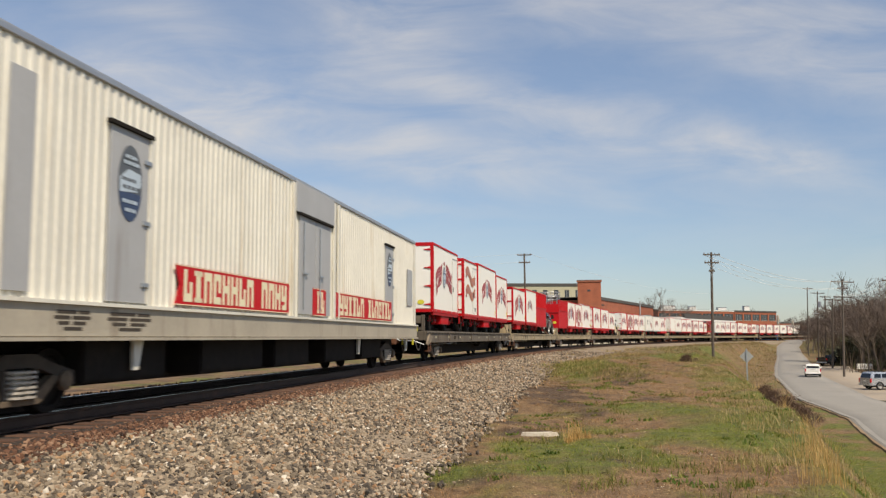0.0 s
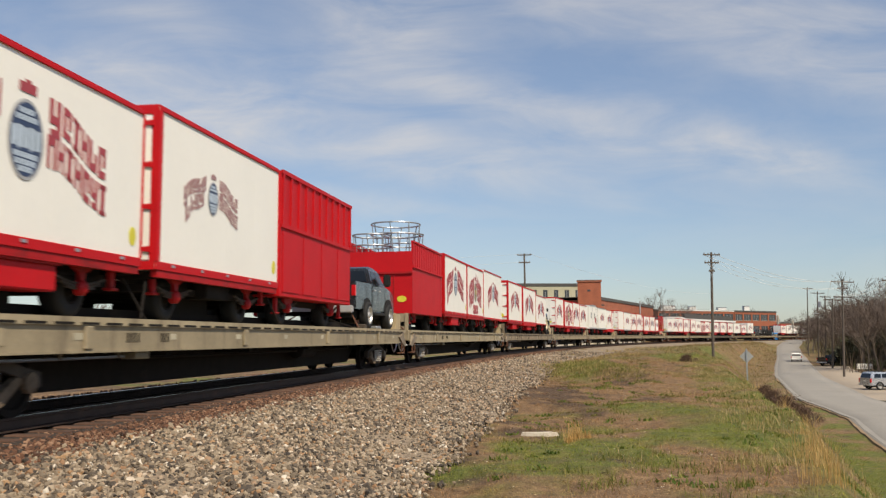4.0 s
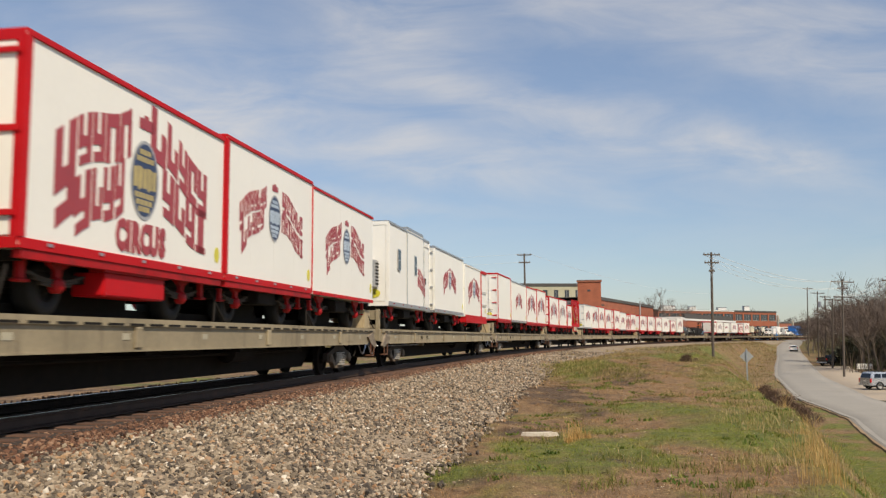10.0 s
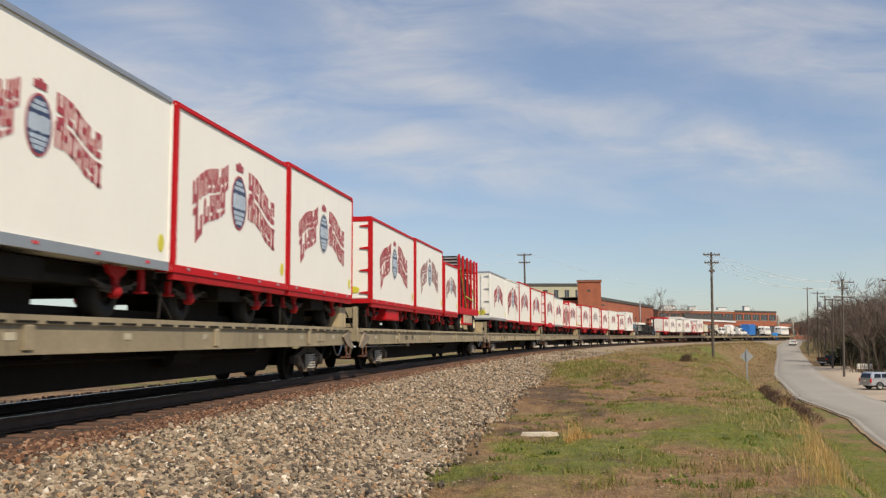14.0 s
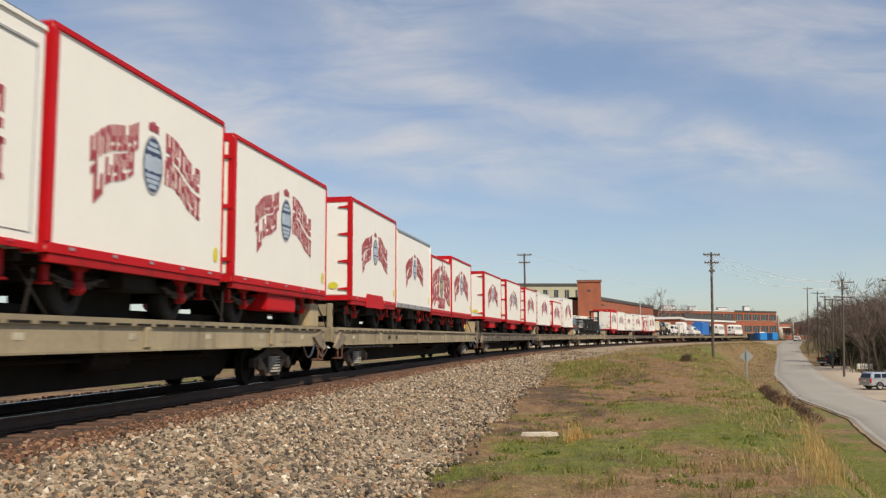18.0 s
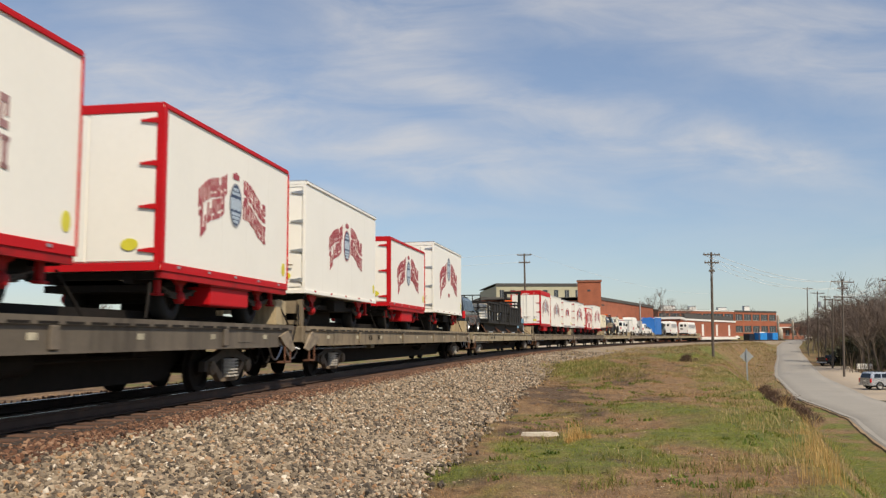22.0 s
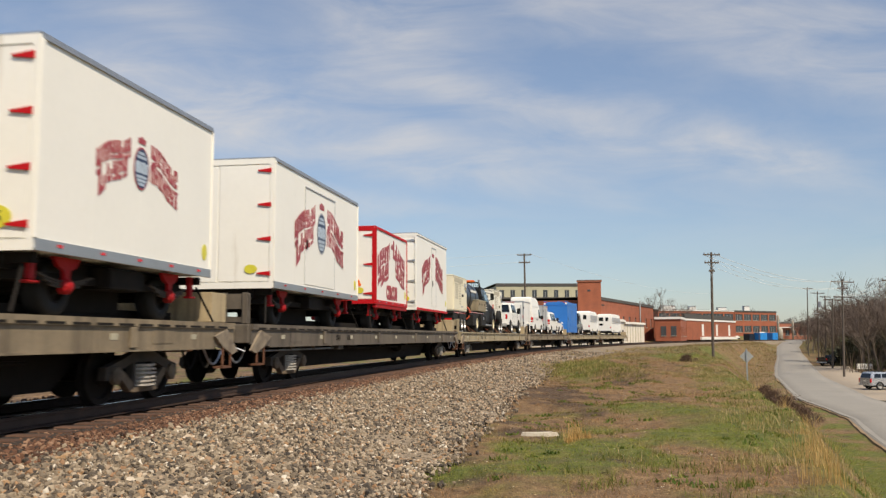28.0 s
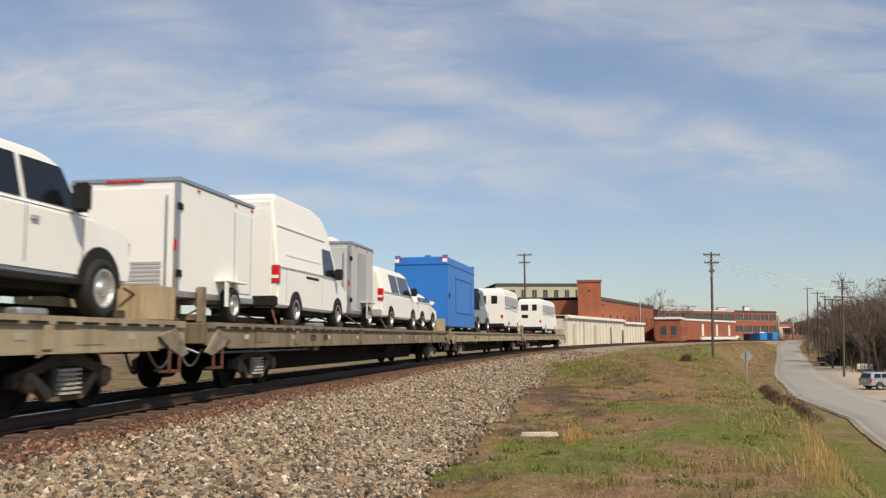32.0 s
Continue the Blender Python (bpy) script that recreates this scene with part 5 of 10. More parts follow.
def baggage_car(s0=-6.4, s1=20.2):
    L = s1 - s0
    a, b, W = -L / 2, L / 2, 1.40
    car = thing("baggage_car", "silver corrugated baggage car with grey doors and red banners", "railway car")
    zf, zt = 1.42, 4.49

    def at(s):
        return s - (s0 + s1) / 2

    part("body", boxes((-W + 0.03, W - 0.03, a, b, zf, zt)), CORRUG, car)
    for sgn in (-1, 1):
        bm = bmesh.new()
        n = int(L / 0.052)
        rows = []
        for k in range(n + 1):
            y = a + L * k / n
            dx = (0.0, 0.045, 0.045, 0.0)[k % 4] - 0.018
            rows.append((bm.verts.new((sgn * (W - 0.032 + dx), y, zf)), bm.verts.new((sgn * (W - 0.032 + dx), y, zt - 0.05))))
        for p, q in zip(rows, rows[1:]):
            bm.faces.new((p[0], q[0], q[1], p[1]) if sgn > 0 else (p[0], p[1], q[1], q[0]))
        part("corrugated_wall", bm, CORRUG, car, "ribbed silver wall sheet with rust streaks")
        x0, x1 = sorted((sgn * (W - 0.05), sgn * (W + 0.02)))
        part("roof_edge", boxes((x0, x1, a, b, zt - 0.06, zt + 0.03), bevel=0.012), SILVER, car)
        part("side_sill", boxes((x0, x1, a - 0.2, b + 0.25, 0.98, zf - 0.02), bevel=0.01), SILL_GREY, car, "pale steel side sill")
        part("lower_flange", boxes((x0, x1 + 0.05 if sgn > 0 else x1, a - 0.2, b + 0.25, 0.93, 0.975)), SILL_GREY, car)
        part("upper_flange", boxes((x0, x1 + 0.05 if sgn > 0 else x1, a - 0.2, b + 0.25, zf - 0.035, zf + 0.012)), CORRUG, car)
    part("roof", boxes((-W, W, a, b, zt + 0.0, zt + 0.06), bevel=0.02), SILVER, car)
    X = W + 0.002

    def panel(name, p, q, z0, z1, m, label="", x=X, d=0.02):
        return part(name, boxes((x, x + d, at(p), at(q), z0, z1), bevel=0.004), m, car, label)

    panel("grey_strip", -3.00, -2.52, 1.5, 4.1, GREYDOOR, "grey sheet panel")
    for p, q in ((-0.88, 0.16), (15.35, 16.40)):
        d = panel("door", p, q, 1.46, 3.90, GREYDOOR, "grey service door", d=0.03)
        panel("door_hood", p - 0.08, q + 0.08, 3.90, 3.96, DARKSTEEL, d=0.08)
        panel("door_post", q + 0.02, q + 0.09, 1.46, 3.92, CORRUG, d=0.045)
        for z in (1.7, 2.6, 3.5):
            part("door_hinge", boxes((X + 0.03, X + 0.06, at(q) - 0.14, at(q) + 0.05, z, z + 0.06)), GALV, d)
        pts = np.linspace(0, 2 * math.pi, 21)[:-1]
        mid = at((p + q) / 2)
        ov = part("emblem_oval", plate([(mid + 0.33 * math.cos(t), 3.15 + 0.55 * math.sin(t)) for t in pts], X + 0.032, 0.004), EMBLEM_GREY, d, "grey and blue oval emblem")
        low = [t for t in np.linspace(math.pi * 1.08, math.pi * 1.92, 14)]
        part("emblem_base", plate([(mid + 0.32 * math.cos(t), 3.15 + 0.54 * math.sin(t)) for t in low], X + 0.036, 0.003), LOGO_BLUE, d)
        part("emblem_middle", plate([(mid + 0.30 * c, 3.15 + 0.55 * e) for c, e in ((-0.95, -0.28), (0.7, -0.18), (0.98, 0.05), (0.9, 0.3), (-0.2, 0.36), (-0.98, 0.1))], X + 0.040, 0.003), LOGO_PALE, d)
        for z, w, o in ((3.50, 0.16, 0), (3.41, 0.22, 0.02), (3.17, 0.2, -0.04), (3.06, 0.24, 0.03), (2.86, 0.21, 0), (2.74, 0.15, 0.02)):
            for k in range(4):
                ya = mid + o - w + k * w / 2
                part("emblem_bar", boxes((X + 0.044, X + 0.046, ya, ya + w * 0.36, z, z + 0.05)), EMBLEM_GREY if 3.0 < z < 3.3 else LOGO_PALE, d)
    header = panel("door_header", 6.75, 9.62, 3.78, 4.46, GREYDOOR, "grey header panel over the doors", d=0.05)
    for p, q in ((7.0, 8.15), (8.2, 9.35)):
        d = panel("double_door", p, q, 1.5, 3.72, GREYDOOR, "grey door leaf", d=0.03)
        part("lock_bar", tubes([((X + 0.06, at(p) + 0.25, 1.6), (X + 0.06, at(p) + 0.25, 3.6))], 0.018, 6), GALV, d)
        part("handle", boxes((X + 0.05, X + 0.09, at(p) + 0.2, at(p) + 0.5, 2.4, 2.44)), GALV, d)
    panel("rain_hood", 6.9, 9.45, 3.72, 3.78, DARKSTEEL, d=0.09)
    for p in (6.62, 9.72, 10.1):
        panel("post", p - 0.07, p + 0.07, 1.44, 4.4, CORRUG, "", d=0.05)
    panel("end_panel", 18.75, 19.6, 2.1, 3.4, GREYDOOR, "grey equipment panel")
    panel("end_post", 19.95, 20.15, 1.44, 4.4, CORRUG, d=0.03)
    rng = random.Random(4)
    for p, q, n, notch in ((1.05, 6.30, 13, True), (7.95, 8.95, 3, False), (9.85, 16.1, 14, False)):
        pts = [(at(p), 1.48), (at(q), 1.48), (at(q), 2.13), (at(p), 2.13)]
        if notch:
            pts.append((at(p) + 0.16, 1.80))
        banner = part("banner", plate(pts, X + 0.035, 0.012), RED, car, "red banner with plain cream bars")
        part("banner_edge", boxes((X + 0.047, X + 0.050, at(p), at(q), 1.485, 1.50), (X + 0.047, X + 0.050, at(p), at(q), 2.11, 2.125)), BANNER_CREAM, banner)
        y, y1 = at(p) + 0.30, at(q) - 0.10
        step = (y1 - y) / n
        for k in range(n):
            if n > 4 and k == (8 if notch else 6):
                continue
            ya, yb = y + k * step, y + (k + 0.86) * step
            bm = bmesh.new()
            block_shape(bm, rng.randrange(6), lambda u, v: (ya + (yb - ya) * u, 1.545 + 0.52 * v), X + 0.049, 0.003)
            part("banner_bar", bm, BANNER_CREAM, banner)
    for p, q in ((-2.0, -1.2), (-0.8, 0.4)):
        rows = [(W + 0.02, W + 0.024, at(p) + (q - p) * o, at(p) + (q - p) * (o + wd), z, z + 0.045) for z, o, wd in ((1.27, 0.05, 0.55), (1.27, 0.65, 0.3), (1.20, 0.0, 0.42), (1.20, 0.48, 0.5), (1.13, 0.1, 0.3), (1.13, 0.5, 0.35), (1.06, 0.25, 0.5))]
        part("data_panel", boxes(*rows), BOGIE, car, "dark bars of stencilled data")
    # sill and boxes reach low so that black fills the shade below the car
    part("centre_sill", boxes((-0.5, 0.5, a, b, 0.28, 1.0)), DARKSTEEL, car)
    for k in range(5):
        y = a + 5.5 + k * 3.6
        part("underfloor_box", rbox(0.35, 1.15, y, y + 2.3 + 0.6 * (k % 2), 0.36, 0.97, 0.03), DARKSTEEL, car, "black equipment box, deepened to stand for the shade below the car")
    for y in (a + 4.3, b - 3.2):
        truck(car, y)
    for y in (a + 6.6, b - 7.5, b - 1.0):
        part("frame_strut", plate([(y, 0.95), (y + 0.28, 0.95), (y + 0.16, 0.50), (y + 0.02, 0.50)], 1.2, 0.06), CORRUG, car)
    part("coupler", boxes((-0.13, 0.13, b, b + 1.6, 0.74, 0.98), bevel=0.02), RUST, car)
    part("end_platform", boxes((-1.3, 1.3, b + 0.2, b + 0.95, 1.2, 1.38)), YELLOW, car, "yellow end step plate")
    part("end_ladder", boxes((1.1, 1.16, b + 0.85, b + 0.9, 0.7, 1.9), (0.7, 0.76, b + 0.85, b + 0.9, 0.7, 1.9), (0.7, 1.16, b + 0.85, b + 0.88, 1.0, 1.04), (0.7, 1.16, b + 0.85, b + 0.88, 1.4, 1.44), (0.7, 1.16, b + 0.85, b + 0.88, 1.8, 1.84)), YELLOW, car, "yellow end ladder")
    return rides(car, (s0 + s1) / 2, 0.0)


baggage_car()

# ---- wagons that differ from the rest ----


def gear_set(w, L, gm=DARKRED, FL=0.62):
    a, b = -L / 2, L / 2
    part("chassis", boxes((-0.75, -0.6, a + 0.1, b - 0.1, FL - 0.14, FL - 0.002), (0.6, 0.75, a + 0.1, b - 0.1, FL - 0.14, FL - 0.002)), DARKSTEEL, w)
    for y in (a + 1.1, b - 1.1):
        part("axle", tubes([((-1.0, y, 0.36), (1.0, y, 0.36))], 0.06, 8), DARKSTEEL, w)
        for sgn in (-1, 1):
            road_wheel(w, sgn * 0.74, y, 0.36, 0.30, DARKSTEEL, 0.5)
            running_leg(w, sgn, y, FL + 0.028, L)


def red_bin_wagon():
    """The open red wagon with ribbed upper boards and steel hoops standing in it."""
    s0, s1, L = 73.20, 78.76, 5.56
    a, b, W, FL = -2.78, 2.78, 1.25, 0.62
    w = thing("open_wagon", "bright red open-topped wagon with ribbed upper side boards", "wagon", GROUP)
    zm, zt = 2.30, 3.24
    for sgn in (-1, 1):
        x0, x1 = sorted((sgn * (W - 0.05), sgn * W))
        part("side_board", boxes((x0, x1, a, b, FL, zt)), RED, w)
        part("side_ledge", boxes((*sorted((sgn * W, sgn * (W + 0.05))), a, b, zm, zm + 0.05)), RED, w)
        part("top_rail", boxes((*sorted((sgn * (W - 0.06), sgn * (W + 0.04))), a, b, zt, zt + 0.07)), RED, w)
        for k in range(15):
            y = a + 0.08 + k * (L - 0.16) / 14
            part("rib", boxes((*sorted((sgn * W, sgn * (W + 0.018))), y - 0.06, y + 0.06, zm + 0.05, zt), bevel=0.008), RED, w)
    part("end_board", boxes((-W, W, a - 0.03, a + 0.03, FL, zt - 0.33)), RED, w)
    part("end_ledge", boxes((-W, W, a - 0.09, a - 0.03, 2.08, 2.16)), DARKRED, w)
    for x in (-0.8, 0.0, 0.55):
        part("end_post", boxes((x - 0.02, x + 0.02, a - 0.05, a - 0.03, FL, 2.08)), DARKRED, w)
    part("far_board", boxes((-W, W, b - 0.05, b, FL, zt)), RED, w)
    part("floor", boxes((-W + 0.05, W - 0.05, a + 0.03, b - 0.05, FL, FL + 0.06)), DARKRED, w)
    end_disc(w, 0.85, 1.15, a - 0.04, 0.16, YELLOW, "yellow number disc")
    gear_set(w, L)
    rides(w, (s0 + s1) / 2)
    for y, x, r, zt2 in ((-1.35, 0.25, 0.95, 4.10), (-1.9, -0.55, 0.75, 3.62), (0.4, 0.1, 0.85, 3.9)):
        ring = thing("steel_hoop_stand", "galvanised steel hoop stand packed in a red wagon", "stage prop", "hoop stands in the red wagon")
        for k, z in enumerate((zt2, zt2 - 0.42)):
            n = 26
            pts = [(x + r * math.cos(2 * math.pi * i / n), r * math.sin(2 * math.pi * i / n), z) for i in range(n)]
            part("hoop", sweep(pts, 0.03, 6, True), GALV, ring)
        for k in range(8):
            t = 2 * math.pi * k / 8
            part("upright", tubes([((x + r * math.cos(t), r * math.sin(t), zt2), (x + 0.7 * r * math.cos(t + 0.5), 0.7 * r * math.sin(t + 0.5), FL + 0.06))], 0.024, 5), GALV, ring)
        rides(ring, (s0 + s1) / 2 + y)


red_bin_wagon()


def red_box_wagon():
    """The closed red wagon with ribbed sides."""
    s0, s1 = 59.60, 65.10
    L, W, FL, zt = s1 - s0, 1.25, 0.62, 3.38
    a, b = -L / 2, L / 2
    w = thing("red_wagon", "all-red box wagon with ribbed sides on a flatcar", "wagon", GROUP)
    part("body", boxes((-W, W, a, b, FL, zt), bevel=0.012), RED, w)
    for sgn in (-1, 1):
        for k in range(11):
            y = a + 0.1 + k * (L - 0.2) / 10
            part("rib", boxes((*sorted((sgn * W, sgn * (W + 0.04))), y - 0.05, y + 0.05, 2.2, zt - 0.08)), RED, w)
        part("top_rail", boxes((*sorted((sgn * W, sgn * (W + 0.045))), a, b, zt - 0.08, zt + 0.01)), RED, w)
        part("mid_rail", boxes((*sorted((sgn * W, sgn * (W + 0.045))), a, b, 2.12, 2.20)), RED, w)
        for k in range(4):
            y = a + L * (k + 0.5) / 4
            part("panel_door", boxes((*sorted((sgn * W, sgn * (W + 0.02))), y - 0.55, y + 0.55, FL + 0.1, 2.05), bevel=0.006), RED, w)
    gear_set(w, L)
    rides(w, (s0 + s1) / 2)


red_box_wagon()


def special_wagons():
    # end doors with a blue disc
    w = wagon(124.48, 129.61, 4.69, end="bars", size=0.62, label="white box wagon, red trim, blue disc on its end doors")
    e = -(129.61 - 124.48) / 2
    turn = Matrix.Rotation(-math.pi / 2, 4, "Z")
    pts = np.linspace(0, 2 * math.pi, 33)[:-1]
    d = part("end_emblem", plate([(0.50 * math.cos(t), 0.54 * math.sin(t)) for t in pts], 0, 0.006), LOGO_BLUE, w, "round dark blue emblem", Matrix.Translation((-0.62, e - 0.085, 2.62)) @ turn)
    me = lettering("SHOW", 0.31, 0.004, 0.012)
    me.materials.append(WHITE)
    part("word", me, None, d, "white word", pose(0.008, 0, 0))
    for z, hw in ((0.30, 0.14), (0.19, 0.28), (-0.17, 0.2), (-0.28, 0.26)):
        part("word_bar", boxes((0.006, 0.012, -hw, hw, z - 0.035, z + 0.035)), WHITE, d)
    # office wagon with windows
    s0, s1, zt = 149.38, 155.91, 4.80
    L, H = s1 - s0, zt - DECK
    a, b, FL, W = -L / 2, L / 2, 0.80, 1.25
    w = wagon(s0, s1, zt, trim="silver", logo="none", end="none", gear="red", number="16", label="white office wagon with small windows and grey corner posts", door=(0.86, 0.985))
    part("raised_wall", boxes((W, W + 0.02, a + L * 0.40, a + L * 0.82, FL + 0.1, H + 0.04)), WHITE, w)
    part("raised_roof", boxes((-W, W + 0.03, a + L * 0.40, a + L * 0.82, H + 0.04, H + 0.14)), SILVER, w)
    for k in (0.40, 0.82):
        part("wall_post", boxes((W + 0.018, W + 0.03, a + L * k - 0.02, a + L * k + 0.02, FL, H)), SILVER, w)
    for k in (0.215, 0.605):
        y = a + L * k
        win = part("window", boxes((W + 0.018, W + 0.036, y - 0.20, y + 0.20, 2.02, 2.76)), SILVER, w, "small sash window")
        for z0, z1 in ((2.06, 2.36), (2.40, 2.72)):
            part("pane", boxes((W + 0.036, W + 0.042, y - 0.16, y + 0.16, z0, z1)), GLASS, win)
    part("emblem_pennant", EMBLEM["far"], None, w, "red wavy pennant of plain bars", scaled(W + 0.022, a + L * 0.60, FL + 1.05, L * 0.55, L * 0.40))
    unit = part("air_conditioner", rbox(0.25, 0.92, a - 0.52, a - 0.036, 1.35, 2.25, 0.03), GREYDOOR, w, "grey box air conditioner")
    for k in range(7):
        part("louvre", boxes((0.93, 0.94, a - 0.46, a - 0.1, 1.45 + k * 0.11, 1.50 + k * 0.11)), DARKSTEEL, unit)
    # wagon with a red base and red-capped far bay
    s0, s1 = 164.30, 170.55
    L, H = s1 - s0, 4.60 - DECK
    a, b = -L / 2, L / 2
    w = wagon(s0, s1, 4.60, trim="none", size=0.50, shift=-0.10, gear="red", end="frame", label="white box wagon with deep red base and red-capped far bay")
    part("base_skirt", boxes((-W - 0.034, W + 0.034, a, b, FL - 0.32, FL - 0.035)), RED, w, "deep red base skirt")
    part("far_cap", boxes((W + 0.03, W + 0.045, a + L * 0.72, b, H - 0.14, H + 0.02)), RED, w)
    part("bay_post", boxes((W + 0.004, W + 0.04, a + L * 0.72, a + L * 0.74, FL, H)), RED, w)
    part("bay_rail", tubes([((W + 0.05, a + L * 0.75, 2.2), (W + 0.05, b, 2.2)), ((W + 0.05, a + L * 0.75, 1.5), (W + 0.05, b, 1.5))], 0.02, 6), GALV, w)


special_wagons()


def rack_truck():
    """A red rack wagon with posts, a roof of stacked panels, black cases and pallets."""
    s0, s1 = 215.75, 221.15
    L = s1 - s0
    a, b, W = -L / 2, L / 2, 1.2
    w = thing("rack_wagon", "red post rack wagon loaded with black cases", "wagon", GROUP)
    part("deck", boxes((-W, W, a, b - 0.2, 0.98, 1.16), bevel=0.01), RED, w)
    for sgn in (-1, 1):
        part("side_rail", boxes((*sorted((sgn * W, sgn * (W + 0.06))), a, b - 0.1, 0.86, 1.18), bevel=0.01), RED, w)
        for y in (a + 0.2, a + 1.2, -0.35, 0.65, 1.65, b - 0.25):
            part("post", boxes((*sorted((sgn * (W - 0.04), sgn * (W + 0.06))), y - 0.05, y + 0.05, 1.16, 3.72), bevel=0.008), RED, w)
    for y in (a + 0.2, 0.65, b - 0.25):
        part("cross_bar", boxes((-W, W, y - 0.04, y + 0.04, 3.12, 3.20)), RED, w)
        part("knee_brace", tubes([((W - 0.04, y, 2.7), (W - 0.55, y, 3.12))], 0.04, 5), RED, w)
    part("locker", rbox(0.5, W + 0.02, -1.6, 0.9, 0.36, 0.96, 0.02), RED, w, "red underfloor locker with mesh bays")
    for k in range(4):
        part("mesh_bay", boxes((W + 0.02, W + 0.03, -1.5 + k * 0.6, -1.02 + k * 0.6, 0.46, 0.88)), FLAT_PALE, w)
    part("nose", rbox(-0.95, 0.95, b - 0.2, b + 0.25, 0.5, 1.1, 0.08), BLACK, w, "black front end")
    for y in (a + 1.0, b - 0.75):
        part("axle", tubes([((-1.0, y, 0.44), (1.0, y, 0.44))], 0.06, 8), DARKSTEEL, w)
        for sgn in (-1, 1):
            road_wheel(w, sgn * 0.98, y, 0.44, 0.30, RIM_CREAM, 0.55)
    rides(w, (s0 + s1) / 2)
    mid = (s0 + s1) / 2
    for k in range(6):
        p = thing("stage_panel", "flat grey stage panel stacked on a rack roof", "panel", "stage panels on the rack")
        part("board", boxes((-1.12 + 0.02 * (k % 2), 1.14, -L / 2 + 0.05, L / 2 - 0.35, 0, 0.05)), BLACK if k % 2 else GREYDOOR, p)
        part("edge", boxes((1.14, 1.16, -L / 2 + 0.05, L / 2 - 0.35, 0.008, 0.042)), GALV, p)
        rides(p, mid, DECK + 3.205 + k * 0.075)
    for k, (y, h, dy) in enumerate(((-0.35, 1.75, 0.9), (0.72, 1.55, 0.95), (1.75, 1.35, 0.8))):
        c = thing("road_case", "tall black road case strapped on a rack wagon", "case", "road cases on the rack")
        part("shell", rbox(-0.9, 1.02, -dy / 2, dy / 2, 0, h, 0.03), BLACK, c)
        for j in range(3):
            part("label_strip", boxes((1.02, 1.026, -0.3 + j * 0.2, -0.24 + j * 0.2, 0.3, h - 0.3)), GREYDOOR, c)
        rides(c, mid + y, DECK + 1.165)
    for k in range(7):
        p = thing("pallet", "weathered grey slatted pallet in a stack", "pallet", "pallets on the rack")
        for j in range(3):
            part("bearer", boxes((-0.9, 1.0, -0.65 + j * 0.6, -0.55 + j * 0.6, 0, 0.09)), FLAT_PALE, p)
        part("slat", boxes((-0.9, 1.02, -0.7, 0.7, 0.09, 0.115)), GALV, p)
        rides(p, mid - 1.75, DECK + 1.165 + k * 0.135)
    for p, q in (((W + 0.08, -2.6, 3.0), (W + 0.08, -1.0, 1.2)), ((W + 0.08, -1.1, 1.75), (W + 0.08, 0.7, 1.6)), ((W + 0.08, 0.75, 2.2), (W + 0.08, 1.4, 1.25))):
        part("strap", tubes([(p, q)], 0.035, 4), STRAP, w, "yellow tie-down strap")


rack_truck()


